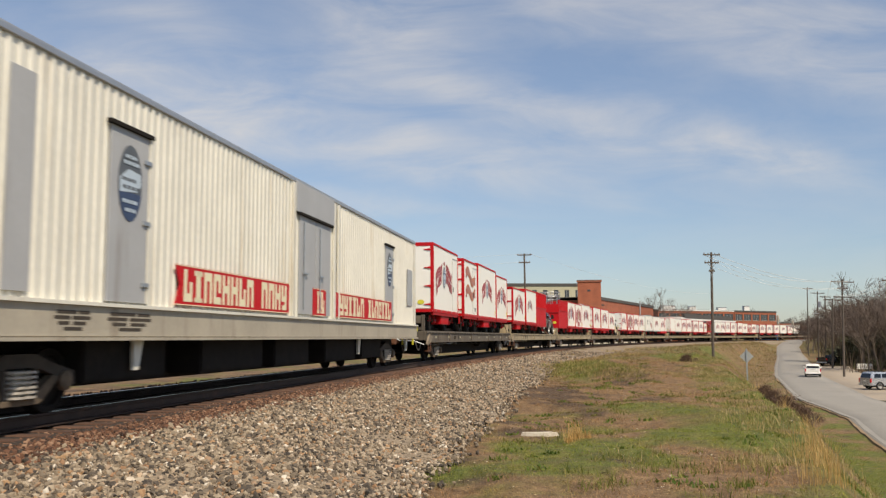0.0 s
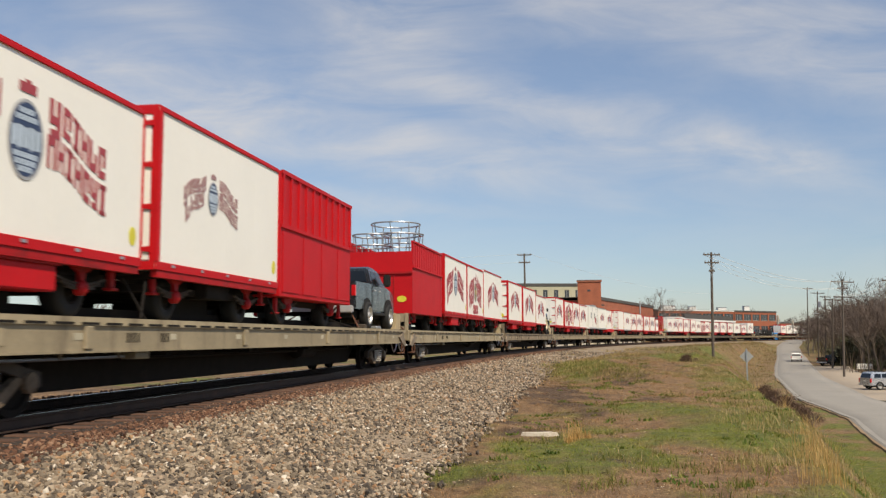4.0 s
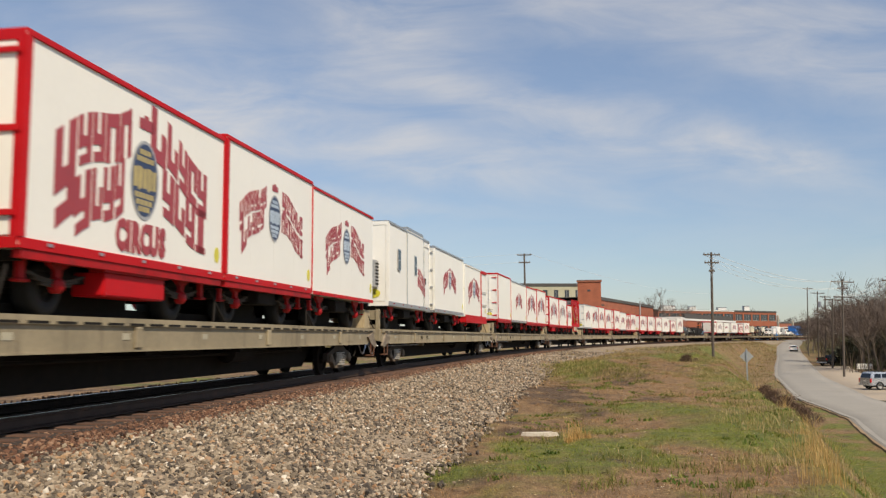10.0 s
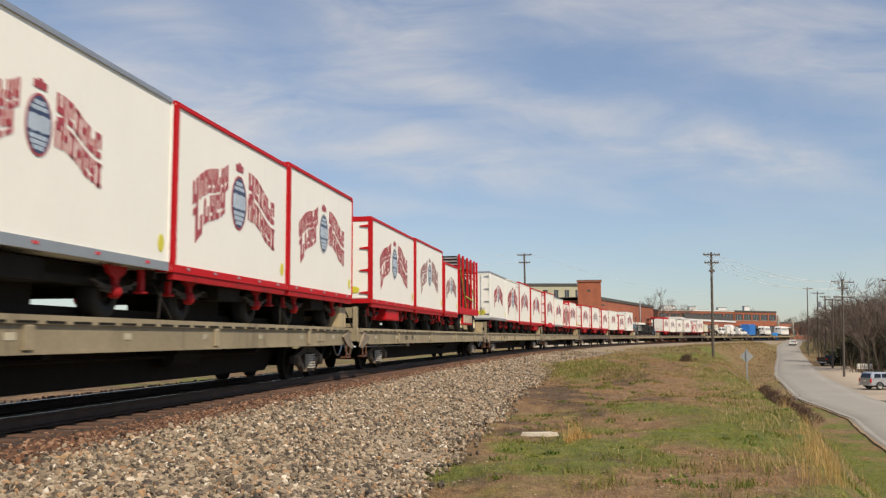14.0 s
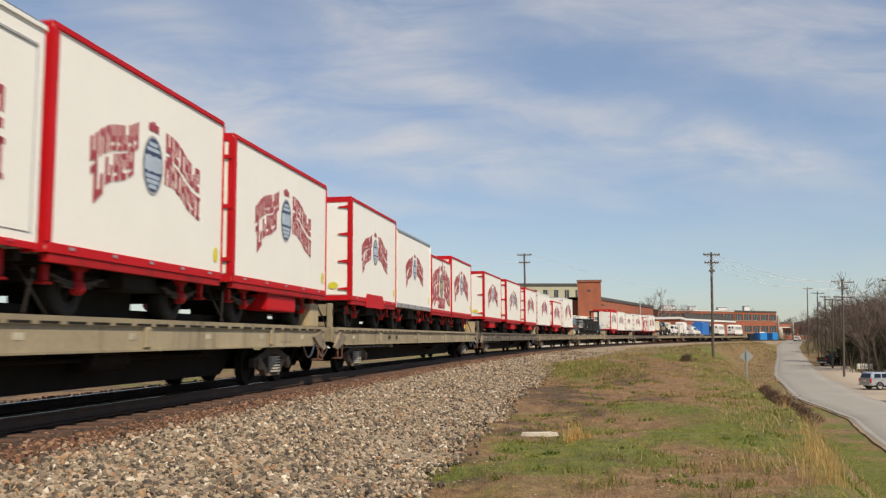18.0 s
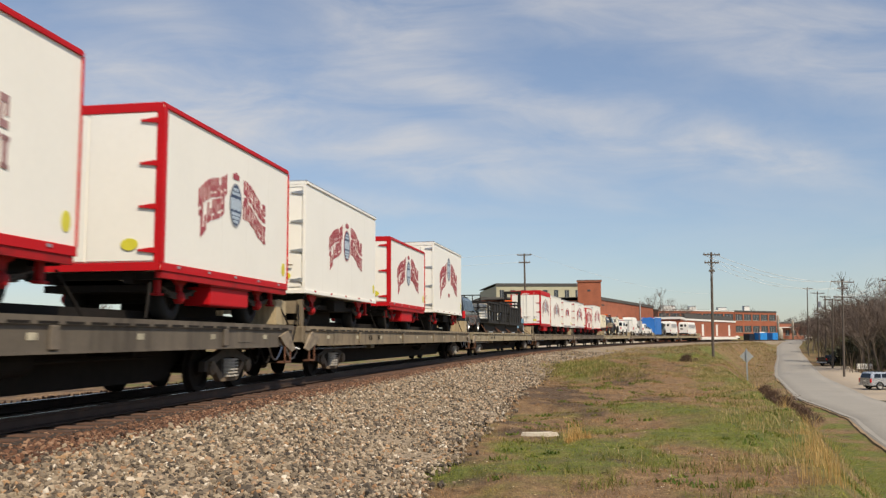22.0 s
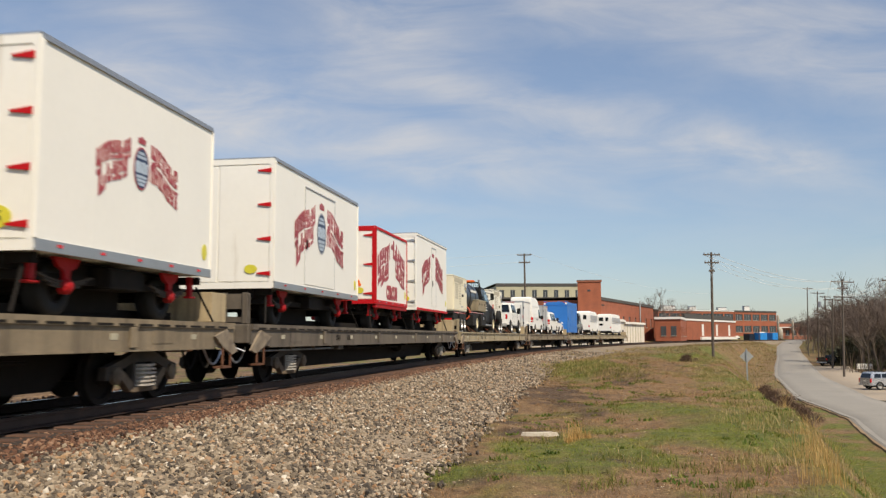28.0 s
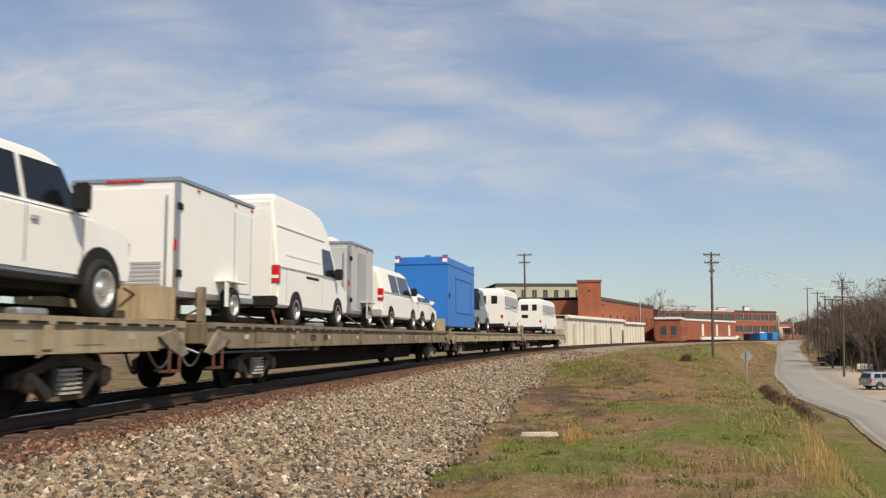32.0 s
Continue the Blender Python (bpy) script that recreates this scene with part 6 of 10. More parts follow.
def cage_trailer(s0, s1, h, stock, rng, gate=False):
    """A low black cage trailer with pale wrapped stock."""
    L, W, FL = s1 - s0 - 0.06, 1.2, 0.72
    a, b = -L / 2, L / 2
    w = thing("cage_trailer", "black steel cage trailer of wrapped pale stock", "trailer", "black cage trailers")
    part("floor", boxes((-W, W, a, b, FL - 0.16, FL)), BLACK, w)
    n = max(2, round(L / 0.95))
    for sgn in (-1, 1):
        for k in range(n + 1):
            y = a + L * k / n
            part("post", boxes((*sorted((sgn * (W - 0.05), sgn * (W + 0.03))), y - 0.045, y + 0.045, FL, h)), BLACK, w)
        part("top_rail", boxes((*sorted((sgn * (W - 0.05), sgn * (W + 0.035))), a, b, h - 0.02, h + 0.07)), BLACK, w)
        part("mid_rail", boxes((*sorted((sgn * (W - 0.04), sgn * (W + 0.025))), a, b, FL + (h - FL) * 0.52, FL + (h - FL) * 0.52 + 0.05)), BLACK, w)
        for k in range(n):
            y0, y1 = a + L * k / n + 0.045, a + L * (k + 1) / n - 0.045
            shown = any(p0 < (y0 + y1) / 2 < p1 for p0, p1, rows in stock)
            low = FL + (h - FL) * 0.52 if shown and not (gate and k < 2) else FL
            if gate and k == 0:
                continue
            part("board", boxes((*sorted((sgn * (W - 0.03), sgn * (W - 0.01))), y0, y1 if not (gate and k == 1) else y0 + 0.35, low, h)), BLACK, w)
        # black board added under each side to stand for the shade beneath
        part("low_skirt", boxes((*sorted((sgn * (W - 0.28), sgn * (W - 0.26))), a, b, 0.12, FL - 0.16)), BLACK, w)
    for y in (a, b):
        part("end_rail", boxes((-W, W, y - 0.04, y + 0.04, h - 0.02, h + 0.07), (-W, W, y - 0.04, y + 0.04, FL, FL + 0.1), (-W, W, y - 0.04, y + 0.04, FL + 0.7, FL + 0.75)), BLACK, w)
        for x in (-0.6, 0.0, 0.6):
            part("end_bar", boxes((x - 0.045, x + 0.045, y - 0.03, y + 0.03, FL, h)), BLACK, w)
    part("partition", boxes((-0.015, 0.015, a + 0.1, b - 0.1, FL, h - 0.02)), BLACK, w)
    part("back_board", boxes((-W + 0.1, W - 0.1, b - 0.08, b - 0.05, FL, h)), BLACK, w)
    if gate:
        part("gate_rail", boxes((-W, 0.75, a - 0.03, a + 0.03, h + 0.40, h + 0.46)), BLACK, w)
        for k in range(5):
            x = -W + 0.05 + k * 0.47
            part("gate_post", boxes((x - 0.025, x + 0.025, a - 0.02, a + 0.02, h + 0.07, h + 0.40)), BLACK, w)
        for k in range(4):
            part("gate_wire", tubes([((-W, a, h + 0.13 + k * 0.07), (0.75, a, h + 0.13 + k * 0.07))], 0.008, 4), GREYDOOR, w)
    part("chassis", boxes((-0.6, 0.6, a + 0.1, b - 0.1, FL - 0.34, FL - 0.165)), BLACK, w)
    for y in (a + L * 0.3, b - L * 0.3) if L > 3.5 else (0.2,):
        for sgn in (-1, 1):
            road_wheel(w, sgn * 0.72, y, 0.34, 0.24, DARKSTEEL, 0.5)
    mid = (s0 + s1) / 2
    rides(w, mid)
    for y0, y1, rows in stock:
        for side in (-1, 1):
            z = FL
            for k in range(rows):
                p = thing("wrapped_bundle", "pale plastic-wrapped bundle stacked in a black cage", "bundle", "wrapped bundles in the cages")
                hh = rng.uniform(0.17, 0.22)
                x0, x1 = (0.05, 1.08) if side > 0 else (-1.08, -0.05)
                part("wrap", rbox(x0, x1 - rng.uniform(0, 0.05), y0 + rng.uniform(0, 0.05), y1, 0, hh - 0.01, 0.045, 2), PLASTIC, p)
                rides(p, mid, DECK + z)
                z += hh


crng = random.Random(5)
cage_trailer(330.40, 334.30, 1.74, [(-1.85, -0.95, 5), (-0.85, 0.0, 5), (0.9, 1.8, 3)], crng, gate=True)
cage_trailer(334.45, 338.40, 1.86, [(-1.7, -0.9, 2), (0.5, 1.7, 3)], crng)
cage_trailer(338.55, 343.60, 1.70, [], crng)


# ---- motor vehicles on the train ----
def wheels(v, ys, half, r, rim=RIM_CHROME, width=0.24, rim_r=0.62):
    for y in ys:
        for sgn in (-1, 1):
            road_wheel(v, sgn * half, y, r, width, rim, rim_r)


def slant_glass(v, name, pts, half, material=GLASS, label="dark side window"):
    """A pane on both leaning sides of a cab: rows (y, z); half(z) is the cab's half width at that height."""
    for sgn in (-1, 1):
        bm = bmesh.new()
        out = [bm.verts.new((sgn * (half(z) + 0.012), y, z)) for y, z in pts]
        back = [bm.verts.new((sgn * (half(z) - 0.02), y, z)) for y, z in pts]
        bm.faces.new(out), bm.faces.new(back[::-1])
        for i in range(len(pts)):
            j = (i + 1) % len(pts)
            bm.faces.new((out[i], back[i], back[j], out[j]))
        bmesh.ops.recalc_face_normals(bm, faces=bm.faces[:])
        part(name, bm, material, v, label)


def glass_strip(v, name, pts, x, material=GLASS, label="dark side window"):
    for sgn in (-1, 1):
        part(name, plate(pts, sgn * x, sgn * 0.012), material, v, label)


def arch(v, y, z, r, half, material):
    for sgn in (-1, 1):
        pts = [(y + r * math.cos(t), z + r * math.sin(t)) for t in np.linspace(0, math.pi, 11)]
        part("wheel_arch", plate(pts, sgn * half, sgn * 0.02), material, v, "dark wheel arch")


def pickup(name, paint, label, L=5.75, H=2.02, group=""):
    """A crew-cab pickup with an open load bed."""
    v = thing(name, label, "pickup truck", group)
    a, b = -L / 2, L / 2
    w, c = 0.98, a + L * 0.385

    def half(z):
        return w - 0.03 - 0.17 * (z - 1.36) / (H - 1.40)

    part("body", prism([(c - 0.04, 0.55, w), (b - 0.1, 0.52, w), (b, 0.78, w - 0.03), (b - 0.03, 1.22, w - 0.05), (b - 0.35, 1.33, w - 0.04), (b - 1.1, 1.40, w), (c - 0.04, 1.40, w)], 0.05), paint, v, "lower cab and bonnet")
    part("cab", prism([(y, z, half(z)) for y, z in ((c, 1.36), (b - 1.10, 1.36), (b - 1.78, H - 0.07), (b - 2.1, H), (c + 0.35, H), (c + 0.10, H - 0.08))], 0.05), paint, v)
    part("bed_floor", boxes((-w + 0.05, w - 0.05, a + 0.05, c - 0.06, 0.62, 0.80)), BLACK, v, "dark open load bed")
    for sgn in (-1, 1):
        part("bed_side", prism([(a + 0.02, 0.58, 0.05), (c - 0.06, 0.58, 0.05), (c - 0.06, 1.42, 0.04), (a + 0.02, 1.40, 0.04)], 0.02), paint, v, "", pose(sgn * (w - 0.05), 0, 0))
    part("tailgate", rbox(-w + 0.03, w - 0.03, a - 0.05, a + 0.015, 0.66, 1.39, 0.02), paint, v)
    part("gate_handle", boxes((-0.14, 0.14, a - 0.065, a - 0.05, 1.22, 1.30)), BLACK, v)
    part("rear_window", prism([(c - 0.015, 1.50, w - 0.20), (c + 0.03, 1.50, w - 0.20), (c + 0.12, H - 0.15, w - 0.30), (c + 0.07, H - 0.15, w - 0.30)]), GLASS, v, "dark rear window")
    mid = c + (b - 1.3 - c) * 0.42
    for p, q, lean in ((c + 0.24, mid - 0.05, 0.0), (mid + 0.05, b - 1.42, 0.30)):
        slant_glass(v, "side_window", [(p, 1.46), (q, 1.46), (q - lean, H - 0.15), (p + (0.06 if lean == 0 else 0.0), H - 0.15)], half)
    part("windscreen", prism([(b - 1.16, 1.42, w - 0.14), (b - 1.12, 1.44, w - 0.14), (b - 1.76, H - 0.09, w - 0.25), (b - 1.80, H - 0.11, w - 0.25)]), GLASS, v)
    for sgn in (-1, 1):
        x = sgn * (w - 0.12)
        part("tail_lamp", boxes((*sorted((x, x + sgn * 0.125)), a - 0.06, a + 0.06, 0.96, 1.28), bevel=0.012), TAIL_RED, v, "red tail lamp")
        part("mirror", rbox(*sorted((sgn * (w + 0.02), sgn * (w + 0.26))), b - 1.75, b - 1.60, 1.40, 1.80, 0.04), BLACK, v, "black towing mirror")
        part("headlamp", boxes((*sorted((sgn * 0.6, sgn * 0.92)), b - 0.06, b + 0.012, 0.90, 1.18), bevel=0.02), PALEGLASS, v)
        for y in (c + 0.22, mid + 0.08):
            part("door_handle", boxes((*sorted((sgn * w, sgn * (w + 0.03))), y, y + 0.16, 1.20, 1.25)), GREYDOOR, v)
        for y in (mid, b - 1.38, c + 0.1):
            part("door_seam", boxes((*sorted((sgn * w, sgn * (w + 0.003))), y - 0.008, y + 0.008, 0.66, 1.38)), BLACK, v)
        part("side_step", boxes((*sorted((sgn * (w - 0.1), sgn * (w + 0.08))), c, b - 1.6, 0.44, 0.52), bevel=0.01), BLACK, v)
    part("rear_bumper", rbox(-w + 0.05, w - 0.05, a - 0.20, a - 0.02, 0.46, 0.68, 0.03), GREYDOOR, v, "dull grey rear bumper")
    part("plate", boxes((-0.18, 0.18, a - 0.212, a - 0.20, 0.54, 0.66)), WHITE, v)
    part("grille", boxes((-0.55, 0.55, b - 0.04, b + 0.012, 0.78, 1.20), bevel=0.01), GREYDOOR, v)
    part("roof_lamp", boxes((-0.18, 0.18, c + 0.18, c + 0.26, H - 0.01, H + 0.02)), BLACK, v)
    ys = (a + 1.30, b - 0.95)
    for y, r in zip(ys, (0.50, 0.56)):
        arch(v, y, 0.45, r, w, BLACK)
    wheels(v, ys, w - 0.04, 0.42, RIM_CHROME, 0.26, 0.66)
    part("underbody", boxes((-0.75, 0.75, a + 0.3, b - 0.4, 0.35, 0.56)), BLACK, v)
    return v


def suv(name, paint, label, L=4.75, H=1.82, group=""):
    v = thing(name, label, "car", group)
    a, b, w = -L / 2, L / 2, 0.93
    part("body", prism([(y, z, w - 0.02) for y, z in ((a + 0.04, 0.42), (b - 0.12, 0.38), (b, 0.62), (b - 0.08, 0.92), (b - 1.15, 1.10), (a + 0.02, 1.12), (a, 0.7))], 0.07), paint, v)
    part("cabin", prism([(y, z, w - 0.04 - 0.14 * (z - 1.08) / (H - 1.14)) for y, z in ((a + 0.05, 1.08), (b - 1.12, 1.08), (b - 1.95, H - 0.06), (b - 2.4, H), (a + 0.55, H), (a + 0.24, H - 0.08))], 0.05), paint, v)
    for p, q, lean in ((a + 0.42, a + 1.15, 0.12), (a + 1.25, a + 2.15, 0.02), (a + 2.22, b - 1.5, 0.0)):
        top = q - (0.42 if q > a + 2.5 else 0.0)
        slant_glass(v, "side_window", [(p, 1.16), (q, 1.16), (top, H - 0.16), (p + lean, H - 0.16)], lambda z: w - 0.04 - 0.14 * (z - 1.08) / (H - 1.14))
    part("rear_window", prism([(a + 0.06, 1.14, w - 0.15), (a + 0.09, 1.14, w - 0.15), (a + 0.24, H - 0.16, w - 0.26), (a + 0.21, H - 0.16, w - 0.26)]), GLASS, v, "dark rear window")
    part("windscreen", prism([(b - 1.20, 1.12, w - 0.12), (b - 1.17, 1.14, w - 0.12), (b - 1.93, H - 0.08, w - 0.23), (b - 1.97, H - 0.10, w - 0.23)]), GLASS, v)
    for sgn in (-1, 1):
        x = sgn * (w - 0.13)
        part("tail_lamp", boxes((*sorted((x, x + sgn * 0.14)), a - 0.015, a + 0.12, 0.72, 1.08), bevel=0.015), TAIL_RED, v, "red and clear tail lamp")
        part("roof_rail", boxes((*sorted((sgn * (w - 0.3), sgn * (w - 0.26))), a + 0.6, b - 2.4, H, H + 0.06)), BLACK, v)
        part("mirror", rbox(*sorted((sgn * (w - 0.02), sgn * (w + 0.17))), b - 1.62, b - 1.48, 1.08, 1.24, 0.03), paint, v)
        part("headlamp", boxes((*sorted((sgn * 0.5, sgn * 0.8)), b - 0.09, b - 0.01, 0.68, 0.85), bevel=0.02), PALEGLASS, v)
    part("rear_bumper", rbox(-w + 0.04, w - 0.04, a - 0.10, a + 0.06, 0.42, 0.62, 0.03), paint, v)
    part("plate", boxes((-0.2, 0.2, a - 0.022, a - 0.002, 0.78, 0.92)), WHITE, v, "pale registration plate")
    part("trim_bar", boxes((-0.32, 0.32, a - 0.025, a - 0.002, 0.95, 0.99)), RIM_CHROME, v)
    ys = (a + 0.95, b - 0.90)
    for y in ys:
        arch(v, y, 0.38, 0.42, w - 0.02, BLACK)
    wheels(v, ys, w - 0.1, 0.36, RIM_CHROME, 0.22)
    part("underbody", boxes((-0.7, 0.7, a + 0.3, b - 0.4, 0.26, 0.42)), BLACK, v)
    return v


def van(name, label, L, H, high=True, paint=AUTO_WHITE):
    v = thing(name, label, "van", "vans on the train")
    a, b, w = -L / 2, L / 2, 0.98
    if high:
        low = [(a, 0.42), (b - 0.1, 0.38), (b, 0.65), (b - 0.05, 1.02), (b - 0.85, 1.30), (a, 1.30)]
        top = [(a, 1.29), (b - 0.86, 1.29), (b - 1.55, H - 0.42), (b - 2.0, H - 0.10), (b - 2.6, H), (a + 0.12, H), (a, H - 0.15)]
        lean = 0.13 / (H - 1.7)
    else:
        low = [(a, 0.42), (b - 0.1, 0.38), (b, 0.65), (b - 0.05, 1.05), (b - 0.75, 1.22), (a, 1.22)]
        top = [(a, 1.21), (b - 0.76, 1.21), (b - 1.45, H - 0.08), (b - 1.9, H), (a + 0.1, H), (a, H - 0.12)]
        lean = 0.19 / (H - 1.3)
    z_belt = top[0][1]
    part("body", prism([(y, z, w) for y, z in low], 0.05), paint, v)
    part("upper_body", prism([(y, z, w - 0.008 - lean * (z - z_belt)) for y, z in top], 0.05), paint, v)
    zt = (H - 0.95) if high else (H - 0.18)
    if high:
        slant_glass(v, "cab_window", [(b - 2.2, 1.34), (b - 1.1, 1.34), (b - 1.45, zt), (b - 2.15, zt)], lambda z: w - 0.008 - lean * (z - z_belt))
        glass_strip(v, "side_trim", [(a + 1.9, 1.16), (a + 2.9, 1.16), (a + 2.9, 1.23), (a + 1.9, 1.23)], w - 0.01, BLACK, "dark slot in the side")
        for sgn in (-1, 1):
            part("roof_seam", boxes((*sorted((sgn * (w - 0.10), sgn * (w - 0.085))), a + 0.1, b - 1.9, H - 0.74, H - 0.70)), paint, v)
            part("panel_crease", boxes((*sorted((sgn * (w - 0.045), sgn * (w - 0.03))), a + 0.5, b - 2.4, 1.62, 1.66)), paint, v)
            for y in (b - 2.35, a + 0.5):
                part("door_seam", boxes((*sorted((sgn * w, sgn * (w + 0.003))), y - 0.008, y + 0.008, 0.55, 1.28)), GREYDOOR, v)
    else:
        for p, q in ((a + 0.2, a + 1.2), (a + 1.35, a + 2.4), (a + 2.55, b - 1.2)):
            top = q - (0.3 if q > a + 3 else 0)
            slant_glass(v, "side_window", [(p, 1.28), (q, 1.28), (top, zt), (p, zt)], lambda z: w - 0.008 - lean * (z - z_belt), paint if q < a + 2.0 else GLASS, "blanked side panel" if q < a + 2.0 else "dark side window")
    part("windscreen", prism([(b - 0.90, 1.30, w - 0.14), (b - 0.86, 1.32, w - 0.14), (b - 1.44, zt, w - 0.24), (b - 1.48, zt - 0.02, w - 0.24)]), GLASS, v)
    for x0, x1 in ((-w + 0.18, -0.04), (0.04, w - 0.18)):
        part("rear_door", boxes((x0, x1, a - 0.012, a, 0.62, H - 0.35 if high else H - 0.25), bevel=0.006), paint, v)
    for sgn in (-1, 1):
        x = sgn * (w - 0.17)
        part("tail_lamp", boxes((*sorted((x, x + sgn * 0.182)), a - 0.022, a + 0.09, 0.96, 1.36), bevel=0.012), TAIL_RED, v, "red tail lamp")
        part("reverse_lamp", boxes((*sorted((x, x + sgn * 0.17)), a - 0.026, a - 0.02, 1.06, 1.13)), WHITE, v)
        part("mirror", rbox(*sorted((sgn * (w + 0.0), sgn * (w + 0.22))), b - 1.3, b - 1.17, 1.28, 1.58, 0.03), BLACK, v, "black door mirror")
    part("rear_bumper", rbox(-w + 0.02, w - 0.02, a - 0.18, a + 0.04, 0.42, 0.66, 0.03), BLACK if high else GREYDOOR, v)
    part("plate", boxes((-0.45, -0.1, a - 0.016, a - 0.012, 0.75, 0.88)), GREYDOOR, v)
    ys = (a + 1.15, b - 0.95)
    for y in ys:
        arch(v, y, 0.38, 0.44, w - 0.01, BLACK)
    wheels(v, ys, w - 0.1, 0.38, RIM_CHROME, 0.24)
    part("underbody", boxes((-0.75, 0.75, a + 0.3, b - 0.4, 0.28, 0.44)), BLACK, v)
    return v


rides(pickup("pickup_truck", AUTO_WHITE, "white crew-cab pickup truck chained to a flatcar", 5.9, 2.16), 420.95)
rides(van("cargo_van", "white high-roof cargo van on a flatcar", 5.5, 3.0), 433.05)
rides(van("passenger_van", "white low-roof van on a flatcar", 5.5, 2.10, False), 442.65)
rides(suv("sport_utility_car", AUTO_DARK, "dark grey sport utility car bridging a flatcar end"), 327.0)
rides(pickup("dark_pickup", AUTO_DARK, "dark blue pickup truck tied on a flatcar", 4.9, 2.0), 69.1)
rides(suv("small_white_car", AUTO_WHITE, "small white car on a flatcar", 3.9, 1.5), 447.4)
for ob in list(CARS[12].children):
    if ob.name.split(".")[0] in ("end_board", "end_post"):
        bpy.data.objects.remove(ob)


def generator(label, L, zb, zt, axle_y, spare=False, paint=CREAM):
    v = thing("generator_trailer", label, "generator", "generator trailers")
    a, b, w = -L / 2, L / 2, 0.94
    part("housing", rbox(-w, w, a, b, zb, zt, 0.05), paint, v)
    part("frame", boxes((-w + 0.05, w - 0.05, a, b, zb - 0.12, zb - 0.002)), BLACK, v)
    part("rear_window", boxes((-0.42, 0.24, a - 0.012, a, zt - 0.72, zt - 0.32), bevel=0.004), GLASS, v, "dark control window")
    part("maker_plate", boxes((-0.35, 0.0, a - 0.012, a, zt - 0.22, zt - 0.08)), GREYDOOR, v)
    for z in (zt - 0.52, zt - 0.85, zt - 1.4):
        part("latch", boxes((0.42, 0.58, a - 0.03, a, z, z + 0.12)), BLACK, v)
    for sgn in (-1, 1):
        for p, q, z0, z1 in ((0.12, 0.32, 0.35, 0.78), (0.40, 0.52, 0.2, 0.85)):
            for k in range(9):
                z = zb + (zt - zb) * (z0 + (z1 - z0) * k / 9)
                part("louvre", boxes((*sorted((sgn * w, sgn * (w + 0.008))), a + L * p, a + L * q, z, z + 0.05)), CREAM_MESH, v)
        for y in (0.60, 0.66):
            part("side_latch", boxes((*sorted((sgn * w, sgn * (w + 0.025))), a + L * y, a + L * y + 0.1, zb + 0.75, zb + 0.87)), BLACK, v)
        part("side_door", boxes((*sorted((sgn * w, sgn * (w + 0.012))), a + L * 0.70, a + L * 0.95, zb + 0.15, zt - 0.2), bevel=0.004), paint, v)
        part("maker_mark", boxes((*sorted((sgn * (w + 0.012), sgn * (w + 0.018))), a + L * 0.76, a + L * 0.90, zt - 0.62, zt - 0.28)), GREYDOOR, v, "grey maker's panel")
        part("maker_wedge", plate([(a + L * 0.79, zt - 0.61), (a + L * 0.88, zt - 0.61), (a + L * 0.835, zt - 0.46)], sgn * (w + 0.019), sgn * 0.004), LOADER_YELLOW, v)
        part("reflector_strip", boxes((*sorted((sgn * (w - 0.04), sgn * (w - 0.03))), a + 0.3, b - 0.3, zb - 0.10, zb - 0.05)), TAIL_RED, v)
        part("mudguard", boxes((*sorted((sgn * (w - 0.25), sgn * (w + 0.06))), a + L * axle_y - 0.85, a + L * axle_y + 0.85, 0.88, 0.92)), BLACK, v)
    for sgn in (-1, 1):
        for p, q in ((0.04, 0.34), (0.36, 0.66)):
            part("roof_vent", boxes((*sorted((sgn * w, sgn * (w + 0.014))), a + L * p, a + L * q, zt - 0.34, zt - 0.12), bevel=0.004), CREAM_MESH, v, "cream mesh vent")
        part("side_seam", boxes((*sorted((sgn * w, sgn * (w + 0.006))), a, b, zt - 0.42, zt - 0.40)), CREAM_MESH, v)
        part("port", boxes((*sorted((sgn * w, sgn * (w + 0.02))), a + L * 0.86, a + L * 0.94, zt - 0.75, zt - 0.45)), GLASS, v, "small dark window")
        part("text_bar", boxes((*sorted((sgn * w, sgn * (w + 0.006))), a + L * 0.55, a + L * 0.72, zb + 0.22, zb + 0.28)), GREYDOOR, v)
    part("cap_edge", boxes((-w - 0.01, w + 0.01, a - 0.01, b + 0.01, zt - 0.07, zt - 0.045)), CREAM_MESH, v)
    part("end_window_frame", boxes((-0.48, 0.30, a - 0.008, a, zt - 0.78, zt - 0.26), bevel=0.004), CREAM_MESH, v)
    part("handle_rail", boxes((-0.7, 0.45, a - 0.05, a - 0.02, zt - 0.95, zt - 0.91)), CREAM_MESH, v)
    for sgn in (-1, 1):
        part("arch_guard", boxes((*sorted((sgn * (w - 0.02), sgn * (w + 0.06))), a + L * axle_y - 0.85, a + L * axle_y + 0.85, 0.70, 0.90), bevel=0.02), BLACK, v)
    part("tail_frame", boxes((-0.9, 0.9, a + 0.1, b, 0.45, zb - 0.13)), BLACK, v, "black trailer frame")
    if spare:
        for sgn in (-1, 1):
            part("corner_strip", boxes((*sorted((sgn * (w - 0.08), sgn * (w - 0.02))), a - 0.014, a, zb + 0.1, zb + 0.9)), TAIL_RED, v)
            part("chevron", boxes((*sorted((sgn * 0.35, sgn * 0.52)), a - 0.03, a - 0.012, zb + 0.55, zb + 1.0), bevel=0.01), ORANGE, v, "bright orange reflector")
        for k in range(5):
            part("marker", boxes((w, w + 0.02, a + 0.2 + k * 0.65, a + 0.28 + k * 0.65, zt - 0.06, zt - 0.02)), BLACK, v)
    for dy in (-0.40, 0.40):
        y = a + L * axle_y + dy
